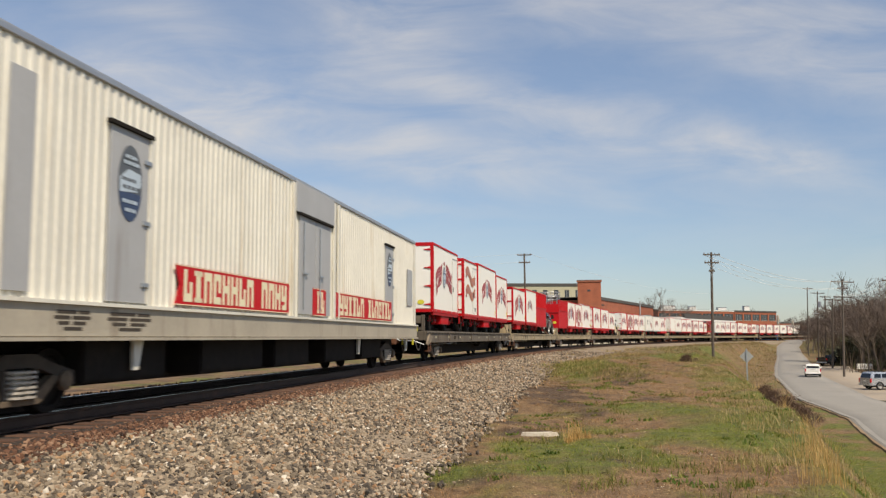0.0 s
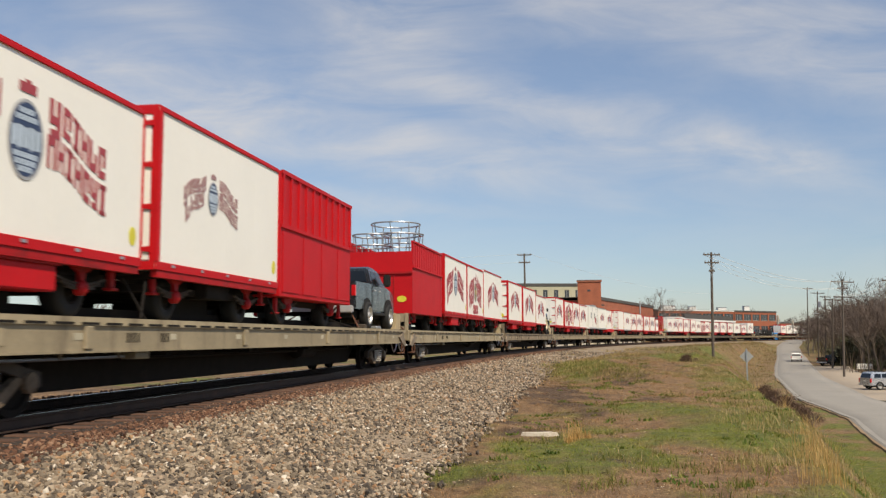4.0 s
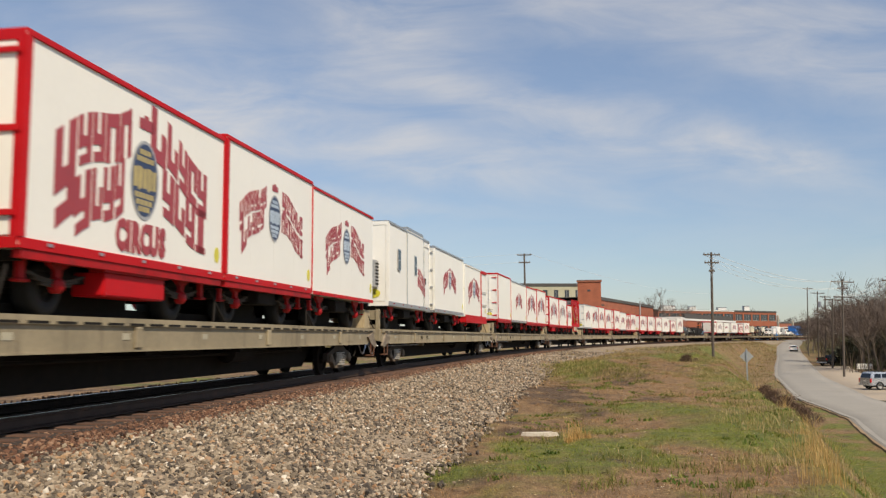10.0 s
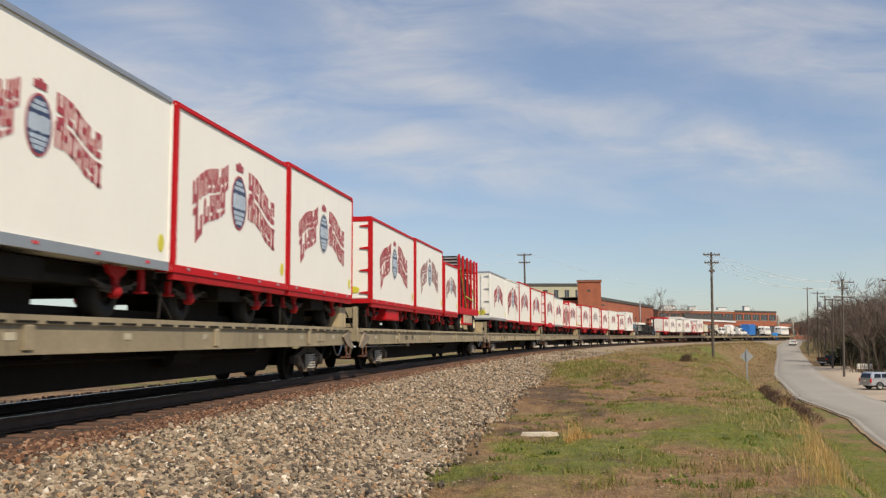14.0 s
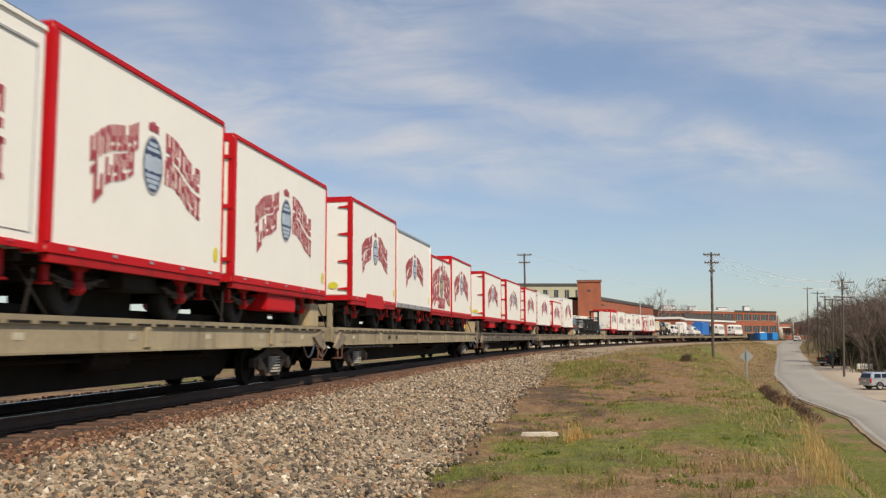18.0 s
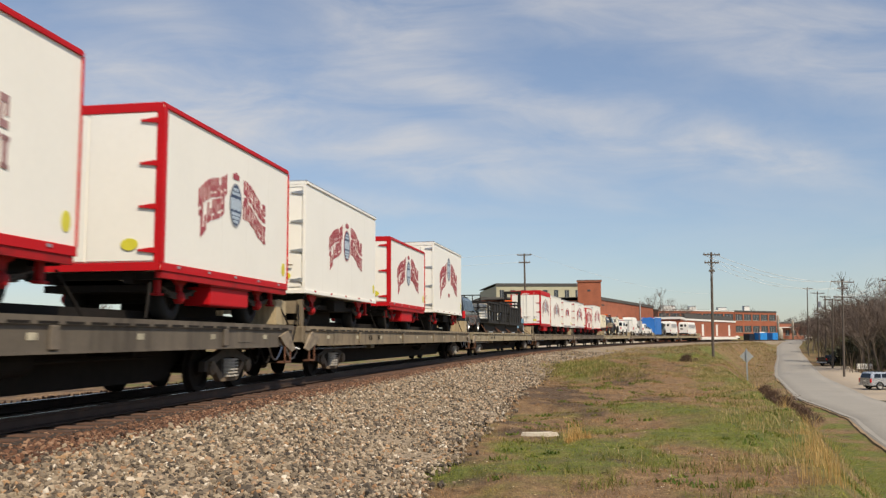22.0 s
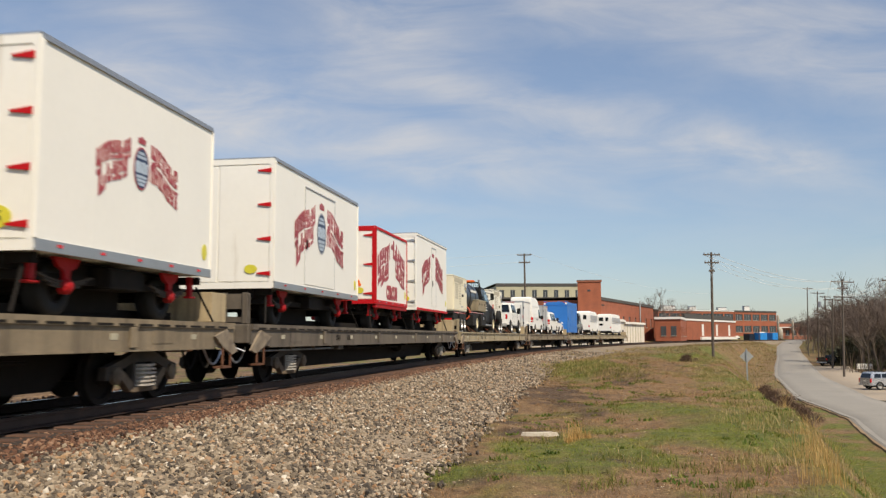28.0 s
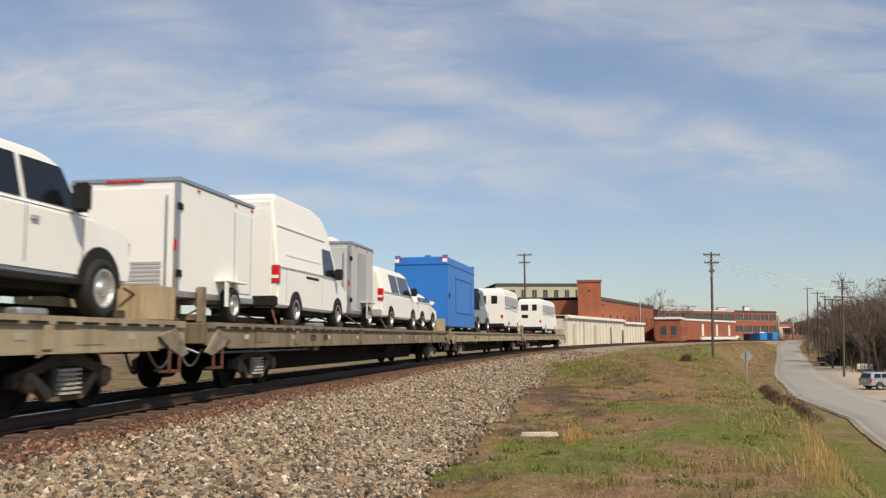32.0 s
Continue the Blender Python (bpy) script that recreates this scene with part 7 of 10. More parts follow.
        for sgn in (-1, 1):
            road_wheel(v, sgn * (w - 0.04), y, 0.38, 0.24, RIM_CHROME, 0.6)
    part("tongue", boxes((-0.08, 0.08, b, b + 0.8, 0.5, 0.62)), BLACK, v)
    part("rear_bar", boxes((-0.95, 0.95, a - 0.06, a, 0.55, 0.68)), DARKSTEEL, v)
    for sgn in (-1, 1):
        part("rear_lamp", boxes((*sorted((sgn * 0.5, sgn * 0.85)), a - 0.075, a - 0.06, 0.57, 0.66)), TAIL_RED, v)
    if spare:
        part("spare_bracket", boxes((0.9, 1.2, a + 0.2, a + 0.5, 0.5, 0.6)), BLACK, v)
        spare_tyre = road_wheel(v, 1.17, a + 0.35, 0.40, 0.24, DARKSTEEL, 0.5, "spare_wheel")
        spare_tyre.matrix_basis = pose(1.17, a + 0.35, 0.98)
    return v


rides(generator("cream generator trailer with louvred sides on a flatcar", 3.5, 1.02, 2.76, 0.58), 402.4)
rides(generator("pale tall generator trailer behind a tank truck", 3.1, 0.86, 2.70, 0.62, True, SHOP_WHITE), 414.50)


def tank_truck():
    v = thing("tank_truck", "dark navy tank truck with an orange beacon", "truck")
    a, b = -4.0, 4.0
    tank = part("tank", lathe([(0.15, a + 0.1), (0.62, a + 0.14), (0.86, a + 0.30), (0.88, a + 0.5), (0.88, a + 3.6), (0.86, a + 3.8), (0.62, a + 3.95), (0.15, a + 4.0)], (0, 0, 1.90), "y", 28), NAVY, v, "dark navy cylindrical tank", smooth=True)
    for y in (a + 1.2, a + 2.7):
        part("tank_band", lathe([(0.885, y), (0.90, y + 0.01), (0.90, y + 0.06), (0.885, y + 0.07)], (0, 0, 1.90), "y", 28), BLACK, tank)
    part("tank_hatch", lathe([(0.26, 2.72), (0.26, 2.86), (0.1, 2.90)], (0, a + 2.0, 0), "z", 14), NAVY, tank)
    for k, (p, q) in enumerate(((a + 1.35, a + 2.15), (a + 2.3, a + 3.0))):
        part("lettering_bar", plate([(p, 2.16), (q, 2.16), (q, 2.28), (p, 2.28)], 0.86, 0.02), WHITE, tank, "white bar of unreadable lettering")
    part("chassis", boxes((-0.45, 0.45, a + 0.1, b - 0.3, 0.62, 0.92)), BLACK, v)
    part("bed_frame", boxes((-1.05, 1.05, a, a + 4.1, 0.92, 1.04)), BLACK, v)
    part("cab", prism([(a + 4.35, 0.60, 1.0), (b - 0.15, 0.55, 1.0), (b, 0.95, 1.0), (b - 0.08, 1.52, 1.0), (b - 0.35, 1.62, 1.0), (b - 1.12, 1.74, 1.0), (a + 4.35, 1.74, 1.0)], 0.06), AUTO_BLACK, v, "black crew cab")

    def cab_half(z):
        return 0.99 - 0.17 * (z - 1.72) / 0.9

    part("cab_top", prism([(y, z, cab_half(z)) for y, z in ((a + 4.36, 1.72), (b - 1.13, 1.72), (b - 2.05, 2.52), (b - 2.35, 2.62), (a + 4.75, 2.62), (a + 4.4, 2.45))], 0.05), AUTO_BLACK, v, "black cab roof and pillars")

    slant_glass(v, "cab_window", [(b - 2.72, 1.80), (b - 1.30, 1.80), (b - 2.08, 2.46), (b - 2.68, 2.46)], cab_half, PALEGLASS)
    slant_glass(v, "rear_cab_window", [(a + 4.5, 1.80), (b - 2.82, 1.80), (b - 2.80, 2.46), (a + 4.6, 2.46)], cab_half)
    part("windscreen", prism([(b - 1.14, 1.80, 0.86), (b - 1.09, 1.82, 0.86), (b - 2.00, 2.52, 0.76), (b - 2.06, 2.50, 0.76)]), PALEGLASS, v)
    part("bonnet_scoop", prism([(b - 0.9, 1.66, 0.5), (b - 0.25, 1.60, 0.45), (b - 0.3, 1.70, 0.42), (b - 0.9, 1.80, 0.46)], 0.03), AUTO_BLACK, v)
    part("cab_floor", boxes((-0.95, 0.95, a + 4.35, b - 1.3, 0.34, 0.60)), BLACK, v)
    part("front_bumper", rbox(-1.0, 1.0, b - 0.1, b + 0.14, 0.48, 0.76, 0.04), BLACK, v)
    part("catwalk", boxes((-1.05, 1.05, a + 0.2, a + 4.3, 1.04, 1.10)), DARKSTEEL, v)
    part("under_gear", boxes((-0.62, 0.62, a + 0.3, b - 1.4, 0.12, 0.62)), BLACK, v, "black axles, shafts and tanks")
    for sgn in (-1, 1):
        x0, x1 = sorted((sgn * 0.72, sgn * 1.16))
        lock = part("tool_box", rbox(x0, x1, a + 2.0, a + 4.45, 1.16, 1.74, 0.02), FLAT, v, "tan side locker")
        part("locker_lid", boxes((x0 - 0.01, x1 + 0.01, a + 1.98, a + 4.47, 1.74, 1.78)), FLAT_PALE, lock)
        for k in range(3):
            part("locker_latch", boxes((*sorted((sgn * 1.16, sgn * 1.18)), a + 2.3 + k * 0.8, a + 2.42 + k * 0.8, 1.5, 1.6)), DARKSTEEL, lock)
        part("side_tank", rbox(x0, x1, a + 0.4, a + 1.3, 0.34, 0.92, 0.03), BLACK, v)
        part("side_box", rbox(x0, x1, a + 2.85, a + 4.4, 0.36, 0.98, 0.03), BLACK, v)
        part("box_latch", boxes((*sorted((sgn * 1.16, sgn * 1.175)), a + 3.55, a + 3.72, 0.72, 0.86)), GALV, v)
        part("mirror", rbox(*sorted((sgn * 1.12, sgn * 1.32)), b - 1.72, b - 1.60, 1.92, 2.32, 0.03), BLACK, v)
        part("mirror_arm", tubes([((sgn * 0.84, b - 1.88, 2.36), (sgn * 1.2, b - 1.65, 2.29))], 0.02, 5), BLACK, v)
        part("mirror_stay", tubes([((sgn * 0.94, b - 1.6, 1.88), (sgn * 1.2, b - 1.65, 1.98))], 0.02, 5), BLACK, v)
        pts = [(b - 0.55 + 0.74 * math.cos(t), 0.56 + 0.92 * math.sin(t)) for t in np.linspace(0.15, math.pi - 0.1, 13)]
        pts += [(b - 0.55 + 0.60 * math.cos(t), 0.52 + 0.66 * math.sin(t)) for t in np.linspace(math.pi - 0.1, 0.15, 13)]
        bm = bmesh.new()
        inner, outer = [[bm.verts.new((sgn * x, y, z)) for y, z in pts] for x in (0.86, 1.12)]
        for i in range(26):
            j = (i + 1) % 26
            bm.faces.new((inner[i], inner[j], outer[j], outer[i]))
        for ring in (inner, outer):
            for i in range(12):
                bm.faces.new((ring[i], ring[i + 1], ring[24 - i], ring[25 - i]))
        bmesh.ops.recalc_face_normals(bm, faces=bm.faces)
        part("front_fender", bm, AUTO_BLACK, v, "flared black front fender")
        for k in range(3):
            z = 1.28 + k * 0.15
            part("door_bar", plate([(b - 2.75, z), (b - 2.15 - 0.1 * k, z), (b - 2.15 - 0.1 * k, z + 0.05), (b - 2.75, z + 0.05)], sgn * 1.005, sgn * 0.012), WHITE, v, "white bar of unreadable lettering")
        part("door_seam", boxes((*sorted((sgn * 0.99, sgn * 1.008)), b - 1.42, b - 1.39, 0.65, 1.72)), BLACK, v)
        part("door_handle", boxes((*sorted((sgn * 1.0, sgn * 1.03)), b - 2.95, b - 2.78, 1.50, 1.55)), DARKSTEEL, v)
        part("side_step", boxes((*sorted((sgn * 0.9, sgn * 1.15)), a + 4.5, b - 1.4, 0.40, 0.48), bevel=0.01), GALV, v, "bright metal side step")
        part("marker_strip", boxes((*sorted((sgn * 1.06, sgn * 1.075)), a + 0.2, a + 4.3, 1.03, 1.08)), TAIL_RED, v)
        part("rear_flap", boxes((*sorted((sgn * 0.6, sgn * 1.1)), a + 1.3, a + 1.33, 0.12, 0.9)), BLACK, v)
    part("rack", tubes([((-0.8, a + 4.25, 1.0), (-0.8, a + 4.25, 2.85)), ((0.8, a + 4.25, 1.0), (0.8, a + 4.25, 2.85)), ((-0.8, a + 4.25, 2.85), (0.8, a + 4.25, 2.85)), ((0.8, a + 4.25, 2.85), (0.8, a + 4.9, 2.42))], 0.035, 6), BLACK, v, "black headache rack")
    part("rack_mesh", tubes([((x, a + 4.25, 1.9), (x, a + 4.25, 2.82)) for x in np.linspace(-0.72, 0.72, 13)] + [((-0.78, a + 4.25, z), (0.78, a + 4.25, z)) for z in np.linspace(1.95, 2.78, 8)], 0.008, 4), BLACK, v, "black wire screen")["kind"] = "stuff"
    part("beacon_bar", rbox(-0.55, 0.55, a + 4.1, a + 4.35, 2.86, 2.98, 0.03), ORANGE, v, "orange beacon bar")
    part("work_lamp", lathe([(0.04, -0.05), (0.07, 0.0), (0.07, 0.06)], (0.78, a + 4.3, 2.95), "y", 10), GALV, v)
    bm = sweep([(0.75 + 0.34 * math.cos(i / 18 * 6.28), a - 0.1 + 0.01 * (i % 3), 1.0 + 0.36 * math.sin(i / 18 * 6.28)) for i in range(18)], 0.045, 6)
    part("hose", bm, mat("dull_orange_hose", (0.45, 0.08, 0.035), 0.6, 0, 0.2, 6), v, "coiled orange hose")
    for y in (a + 1.95,):
        for x in (0.70, 0.98):
            for sgn in (-1, 1):
                road_wheel(v, sgn * x, y, 0.50, 0.24, RIM_CREAM, 0.56)
    for sgn in (-1, 1):
        road_wheel(v, sgn * 0.96, b - 0.55, 0.53, 0.28, RIM_CREAM, 0.56)
    part("cab_wire", sweep([(0.8, b - 2.0, 2.62), (0.9, b - 1.4, 2.60), (1.2, b - 1.66, 2.42)], 0.012, 4), BLACK, v)
    return rides(v, 408.35)


tank_truck()


def enclosed_trailer(s0, s1, h, paint, label, door):
    L = s1 - s0
    v = thing("cargo_trailer", label, "trailer", "enclosed trailers")
    a, b, w = -L / 2, L / 2, 1.0
    part("body", boxes((-w, w, a, b, 0.42, h), bevel=0.02), paint, v)
    part("roof", rbox(-w - 0.02, w + 0.02, a - 0.02, b + 0.02, h - 0.07, h + 0.02, 0.02), SILVER, v)
    part("ramp_door", boxes((-w + 0.1, w - 0.1, a - 0.02, a, 0.55, h - 0.16), bevel=0.006), paint, v)
    for sgn in (-1, 1):
        part("post", boxes((*sorted((sgn * (w - 0.07), sgn * (w + 0.012))), a - 0.03, a + 0.03, 0.42, h - 0.07)), SILVER, v)
        part("lock_bar", tubes([((sgn * (w - 0.2), a - 0.05, 0.6), (sgn * (w - 0.2), a - 0.05, h - 0.3))], 0.018, 6), GALV, v)
        part("base_trim", boxes((*sorted((sgn * w, sgn * (w + 0.014))), a, b, 0.42, 0.52)), SILVER, v)
        part("mudguard", boxes((*sorted((sgn * (w - 0.02), sgn * (w + 0.22))), L * 0.1 - 0.5, L * 0.1 + 0.5, 0.76, 0.80), bevel=0.01), paint, v)
        part("mud_skirt", boxes((*sorted((sgn * (w + 0.19), sgn * (w + 0.21))), L * 0.1 - 0.5, L * 0.1 - 0.36, 0.3, 0.76)), paint, v)
        part("tail_lamp", boxes((*sorted((sgn * (w - 0.06), sgn * (w - 0.02))), a - 0.045, a - 0.03, 1.2, 1.38)), TAIL_RED, v)
        for y in (-0.3, 0.2, 0.45):
            part("marker", boxes((*sorted((sgn * w, sgn * (w + 0.02))), L * y, L * y + 0.1, h - 0.14, h - 0.10)), TAIL_RED, v)
        road_wheel(v, sgn * (w + 0.07), L * 0.1, 0.34, 0.20, RIM_CHROME, 0.6)
    part("side_door", boxes((w, w + 0.014, a + L * door[0], a + L * door[1], 0.6, h - 0.25), bevel=0.004), GREYDOOR if door[2] else paint, v, "side door")
    for k in range(6):
        part("ramp_louvre", boxes((-w + 0.14, w - 0.3, a - 0.032, a - 0.02, 0.62 + k * 0.07, 0.66 + k * 0.07)), GREYDOOR, v)
    for z in (0.75, h - 0.55):
        part("side_hinge", boxes((w - 0.02, w + 0.03, a - 0.05, a + 0.10, z, z + 0.12), bevel=0.006), DARKSTEEL, v)
    for y in (a + L * door[0], a + L * door[1]):
        part("door_seam", boxes((w + 0.014, w + 0.018, y - 0.012, y + 0.012, 0.6, h - 0.25)), GREYDOOR, v)
    part("clearance_lamp", boxes((-0.35, 0.35, a - 0.03, a - 0.02, h - 0.06, h - 0.02)), TAIL_RED, v)
    part("tongue", boxes((-0.06, 0.06, b, b + 0.7, 0.40, 0.50)), BLACK, v)
    return rides(v, (s0 + s1) / 2)


enclosed_trailer(425.35, 428.70, 2.44, AUTO_WHITE, "white enclosed cargo trailer with a ribbed ramp door", (0.70, 0.95, False))
PALE_GREY = mat("pale_grey_trailer_sheet", (0.50, 0.50, 0.49), 0.45, 0.1, 0.06, 1.5, 0.001, 20, GRIME, 0.2, 1.2, True)
grey_trailer = enclosed_trailer(436.05, 438.55, 2.50, PALE_GREY, "pale grey enclosed cargo trailer on a flatcar", (0.3, 0.65, True))
part("roof_unit", rbox(-0.35, 0.35, -0.9, -0.2, 2.52, 2.70, 0.05), AUTO_WHITE, grey_trailer, "white rooftop unit")


def blue_box():
    v = thing("blue_crate_wagon", "bright blue sheeted box wagon on a flatcar", "wagon", GROUP)
    L, w, h = 7.2, 1.2, 3.36
    a, b = -L / 2, L / 2
    part("body", boxes((-w, w, a, b, 0.22, h), bevel=0.03), BLUE, v)
    part("roof_lip", boxes((-w - 0.03, w + 0.03, a - 0.03, b + 0.03, h - 0.34, h - 0.29)), BLUE, v)
    for sgn in (-1, 1):
        part("side_frame", boxes((*sorted((sgn * w, sgn * (w + 0.03))), a + 2.0, b - 1.0, 0.9, 0.98), (*sorted((sgn * w, sgn * (w + 0.03))), a + 2.0, b - 1.0, 2.5, 2.58), (*sorted((sgn * w, sgn * (w + 0.03))), a + 2.0, a + 2.1, 0.98, 2.5), (*sorted((sgn * w, sgn * (w + 0.03))), b - 1.1, b - 1.0, 0.98, 2.5)), BLUE, v, "raised frame of a side hatch")
        part("corner_post", boxes((*sorted((sgn * w, sgn * (w + 0.02))), a, a + 0.12, 0.22, h - 0.34)), BLUE, v)
        part("reflector", boxes((*sorted((sgn * (w - 0.36), sgn * (w + 0.005))), a - 0.012, a + 0.05, h - 0.09, h - 0.03)), TAIL_RED, v, "red edge reflector")
        part("reflector", boxes((*sorted((sgn * (w - 0.20), sgn * (w + 0.006))), a - 0.014, a + 0.05, h - 0.25, h - 0.09)), WHITE, v, "white corner reflector")
        part("latch", boxes((*sorted((sgn * (w + 0.005), sgn * (w + 0.03))), a + 0.5, a + 0.62, 1.5, 1.75)), DARKSTEEL, v)
    for x, y in ((-w + 0.1, a + 0.1), (w - 0.1, a + 0.1), (-w + 0.1, b - 0.1), (w - 0.1, b - 0.1), (0.3, a + 0.1)):
        part("top_tab", boxes((x - 0.12, x + 0.12, y - 0.08, y + 0.08, h, h + 0.07)), BLUE, v)
    for sgn in (-1, 1):
        for y in (a + 1.0, b - 1.0):
            road_wheel(v, sgn * 0.9, y, 0.30, 0.2, GALV, 0.5)
    return rides(v, 453.85)


blue_box()


def bus(s0, s1, h):
    L = s1 - s0
    v = thing("shuttle_bus", "white short shuttle bus with dark rear windows", "bus", "buses on the train")
    a, b, w = -L / 2, L / 2, 1.1
    part("body", prism([(a, 0.45, w), (b - 0.1, 0.45, w), (b, 0.9, w - 0.05), (b - 0.1, 1.6, w - 0.05), (b - 0.5, h - 0.2, w - 0.1), (b - 0.9, h, w - 0.25), (a + 0.25, h, w - 0.25), (a + 0.06, h - 0.15, w - 0.12), (a, h - 0.5, w)], 0.05), AUTO_WHITE, v)
    for x0, x1, z0, z1 in ((-0.75, -0.12, h - 1.02, h - 0.5), (0.22, 0.62, h - 1.02, h - 0.5), (-0.7, -0.15, h - 1.65, h - 1.38)):
        part("rear_window", boxes((x0, x1, a - 0.012, a + 0.02, z0, z1), bevel=0.005), GLASS, v, "dark rear window")
    for sgn in (-1, 1):
        n = int(L / 1.15)
        for k in range(n):
            y = a + 0.35 + k * (L - 1.2) / n
            part("side_window", boxes((*sorted((sgn * (w - 0.03), sgn * (w + 0.008))), y, y + (L - 1.2) / n - 0.1, h - 1.12, h - 0.52), bevel=0.005), GREYDOOR, v, "pale tinted side window")
        part("side_rail", boxes((*sorted((sgn * w, sgn * (w + 0.015))), a + 0.1, b - 0.6, h - 1.3, h - 1.24)), GREYDOOR, v)
        part("tail_lamp", boxes((*sorted((sgn * 0.85, sgn * 1.0)), a - 0.014, a, 1.0, 1.2)), TAIL_RED, v)
    part("rear_bumper", rbox(-w + 0.03, w - 0.03, a - 0.15, a, 0.42, 0.64, 0.03), BLACK, v)
    part("skirt", boxes((-w + 0.02, w - 0.02, a + 0.1, b - 0.3, 0.34, 0.46)), BLACK, v)
    wheels(v, (a + 1.7, b - 1.2), w - 0.14, 0.42, GALV, 0.28, 0.55)
    return rides(v, (s0 + s1) / 2)


bus(468.75, 475.6, 2.95)
bus(487.45, 496.2, 3.05)


def yard_truck(s, label):
    v = thing("yard_tractor", label, "truck")
    part("body", prism([(-2.5, 0.55, 0.95), (2.4, 0.5, 0.95), (2.5, 1.2, 0.85), (1.3, 1.4, 0.9), (0.9, 2.45, 0.8), (-0.6, 2.5, 0.8), (-0.8, 1.3, 0.9), (-2.5, 1.2, 0.9)], 0.05), AUTO_DARK, v)
    glass_strip(v, "cab_window", [(-0.45, 1.5), (0.85, 1.5), (0.7, 2.25), (-0.4, 2.3)], 0.875)
    part("frame", boxes((-0.6, 0.6, -2.4, 2.3, 0.4, 0.56)), BLACK, v)
    part("rear_rack", tubes([((-0.8, -2.3, 1.2), (-0.8, -2.3, 2.5)), ((0.8, -2.3, 1.2), (0.8, -2.3, 2.5)), ((-0.8, -2.3, 2.5), (0.8, -2.3, 2.5))], 0.04, 6), BLACK, v)
    wheels(v, (-1.6, 1.5), 0.85, 0.45, RIM_CHROME, 0.28, 0.5)
    return rides(v, s)


yard_truck(461.5, "dark yard truck between a blue wagon and a bus")


def farm_tractor():
    v = thing("farm_tractor", "blue farm tractor with cream wheels and glass cab", "tractor")
    part("bonnet", prism([(0.35, 1.0, 0.36), (2.35, 0.95, 0.34), (2.45, 1.25, 0.32), (2.2, 1.62, 0.3), (0.35, 1.75, 0.36)], 0.05), TRACTOR_BLUE, v)
    part("chassis", boxes((-0.3, 0.3, -0.75, 2.2, 0.6, 1.0)), DARKSTEEL, v)
    part("cab_base", prism([(-0.55, 1.15, 0.75), (0.6, 1.15, 0.7), (0.6, 1.5, 0.7), (-0.55, 1.55, 0.75)], 0.04), TRACTOR_BLUE, v)
    part("cab_glass", prism([(-0.6, 1.5, 0.74), (0.62, 1.45, 0.68), (0.5, 2.55, 0.64), (-0.5, 2.55, 0.68)], 0.02), PALEGLASS, v, "tinted cab glass")
    part("cab_roof", rbox(-0.8, 0.8, -0.75, 0.72, 2.55, 2.80, 0.08, 3), TRACTOR_BLUE, v, "blue cab roof")
    for sgn in (-1, 1):
        for y0, y1 in ((-0.62, -0.52), (0.6, 0.5)):
            part("cab_pillar", tubes([((sgn * 0.75, y0, 1.5), (sgn * 0.70, y1, 2.58))], 0.04, 6), BLACK, v)
        bm = bmesh.new()
        for i in range(11):
            t0, t1 = 0.5 + i * 2.25 / 11, 0.5 + (i + 1) * 2.25 / 11
            q = [(0.98 * math.cos(t0), 0.86 + 0.98 * math.sin(t0)), (0.98 * math.cos(t1), 0.86 + 0.98 * math.sin(t1)), (0.92 * math.cos(t1), 0.86 + 0.92 * math.sin(t1)), (0.92 * math.cos(t0), 0.86 + 0.92 * math.sin(t0))]
            plate(q, *((0.7, 0.42) if sgn > 0 else (-1.12, 0.42)), bm)
        part("mudguard", bm, TRACTOR_BLUE, v, "blue rear mudguard")
        for y, r, w2, x in ((0.0, 0.86, 0.46, 0.92), (2.0, 0.60, 0.40, 0.86)):
            wh = road_wheel(v, sgn * x, y, r, w2, RIM_CREAM, 0.55)
            bm = bmesh.new()
            n = 20
            for k in range(n):
                t = 2 * math.pi * k / n
                for side in (-1, 1):
                    m = Matrix.Rotation(t + (0.08 if side > 0 else -0.08), 4, "X")
                    box(bm, min(0, side * w2 * 0.48), max(0, side * w2 * 0.48), -0.03, 0.03, r - 0.01, r + 0.045)
                    for vert in bm.verts[-8:]:
                        vert.co = m @ vert.co
            lugs = part("tread", bm, RUBBER, wh, "deep tyre lugs")
            lugs["kind"] = "stuff"
        part("mirror_arm", tubes([((sgn * 0.75, 0.6, 2.2), (sgn * 1.1, 0.75, 2.2))], 0.015, 5), BLACK, v)
        part("mirror", rbox(*sorted((sgn * 1.05, sgn * 1.2)), 0.72, 0.76, 2.0, 2.3, 0.01), BLACK, v)
    part("front_axle", tubes([((-0.85, 2.0, 0.60), (0.85, 2.0, 0.60))], 0.09, 8), DARKSTEEL, v)
    part("exhaust", tubes([((0.42, 0.75, 1.5), (0.42, 0.75, 2.6))], 0.045, 8), BLACK, v)
    return rides(v, 119.45)


farm_tractor()


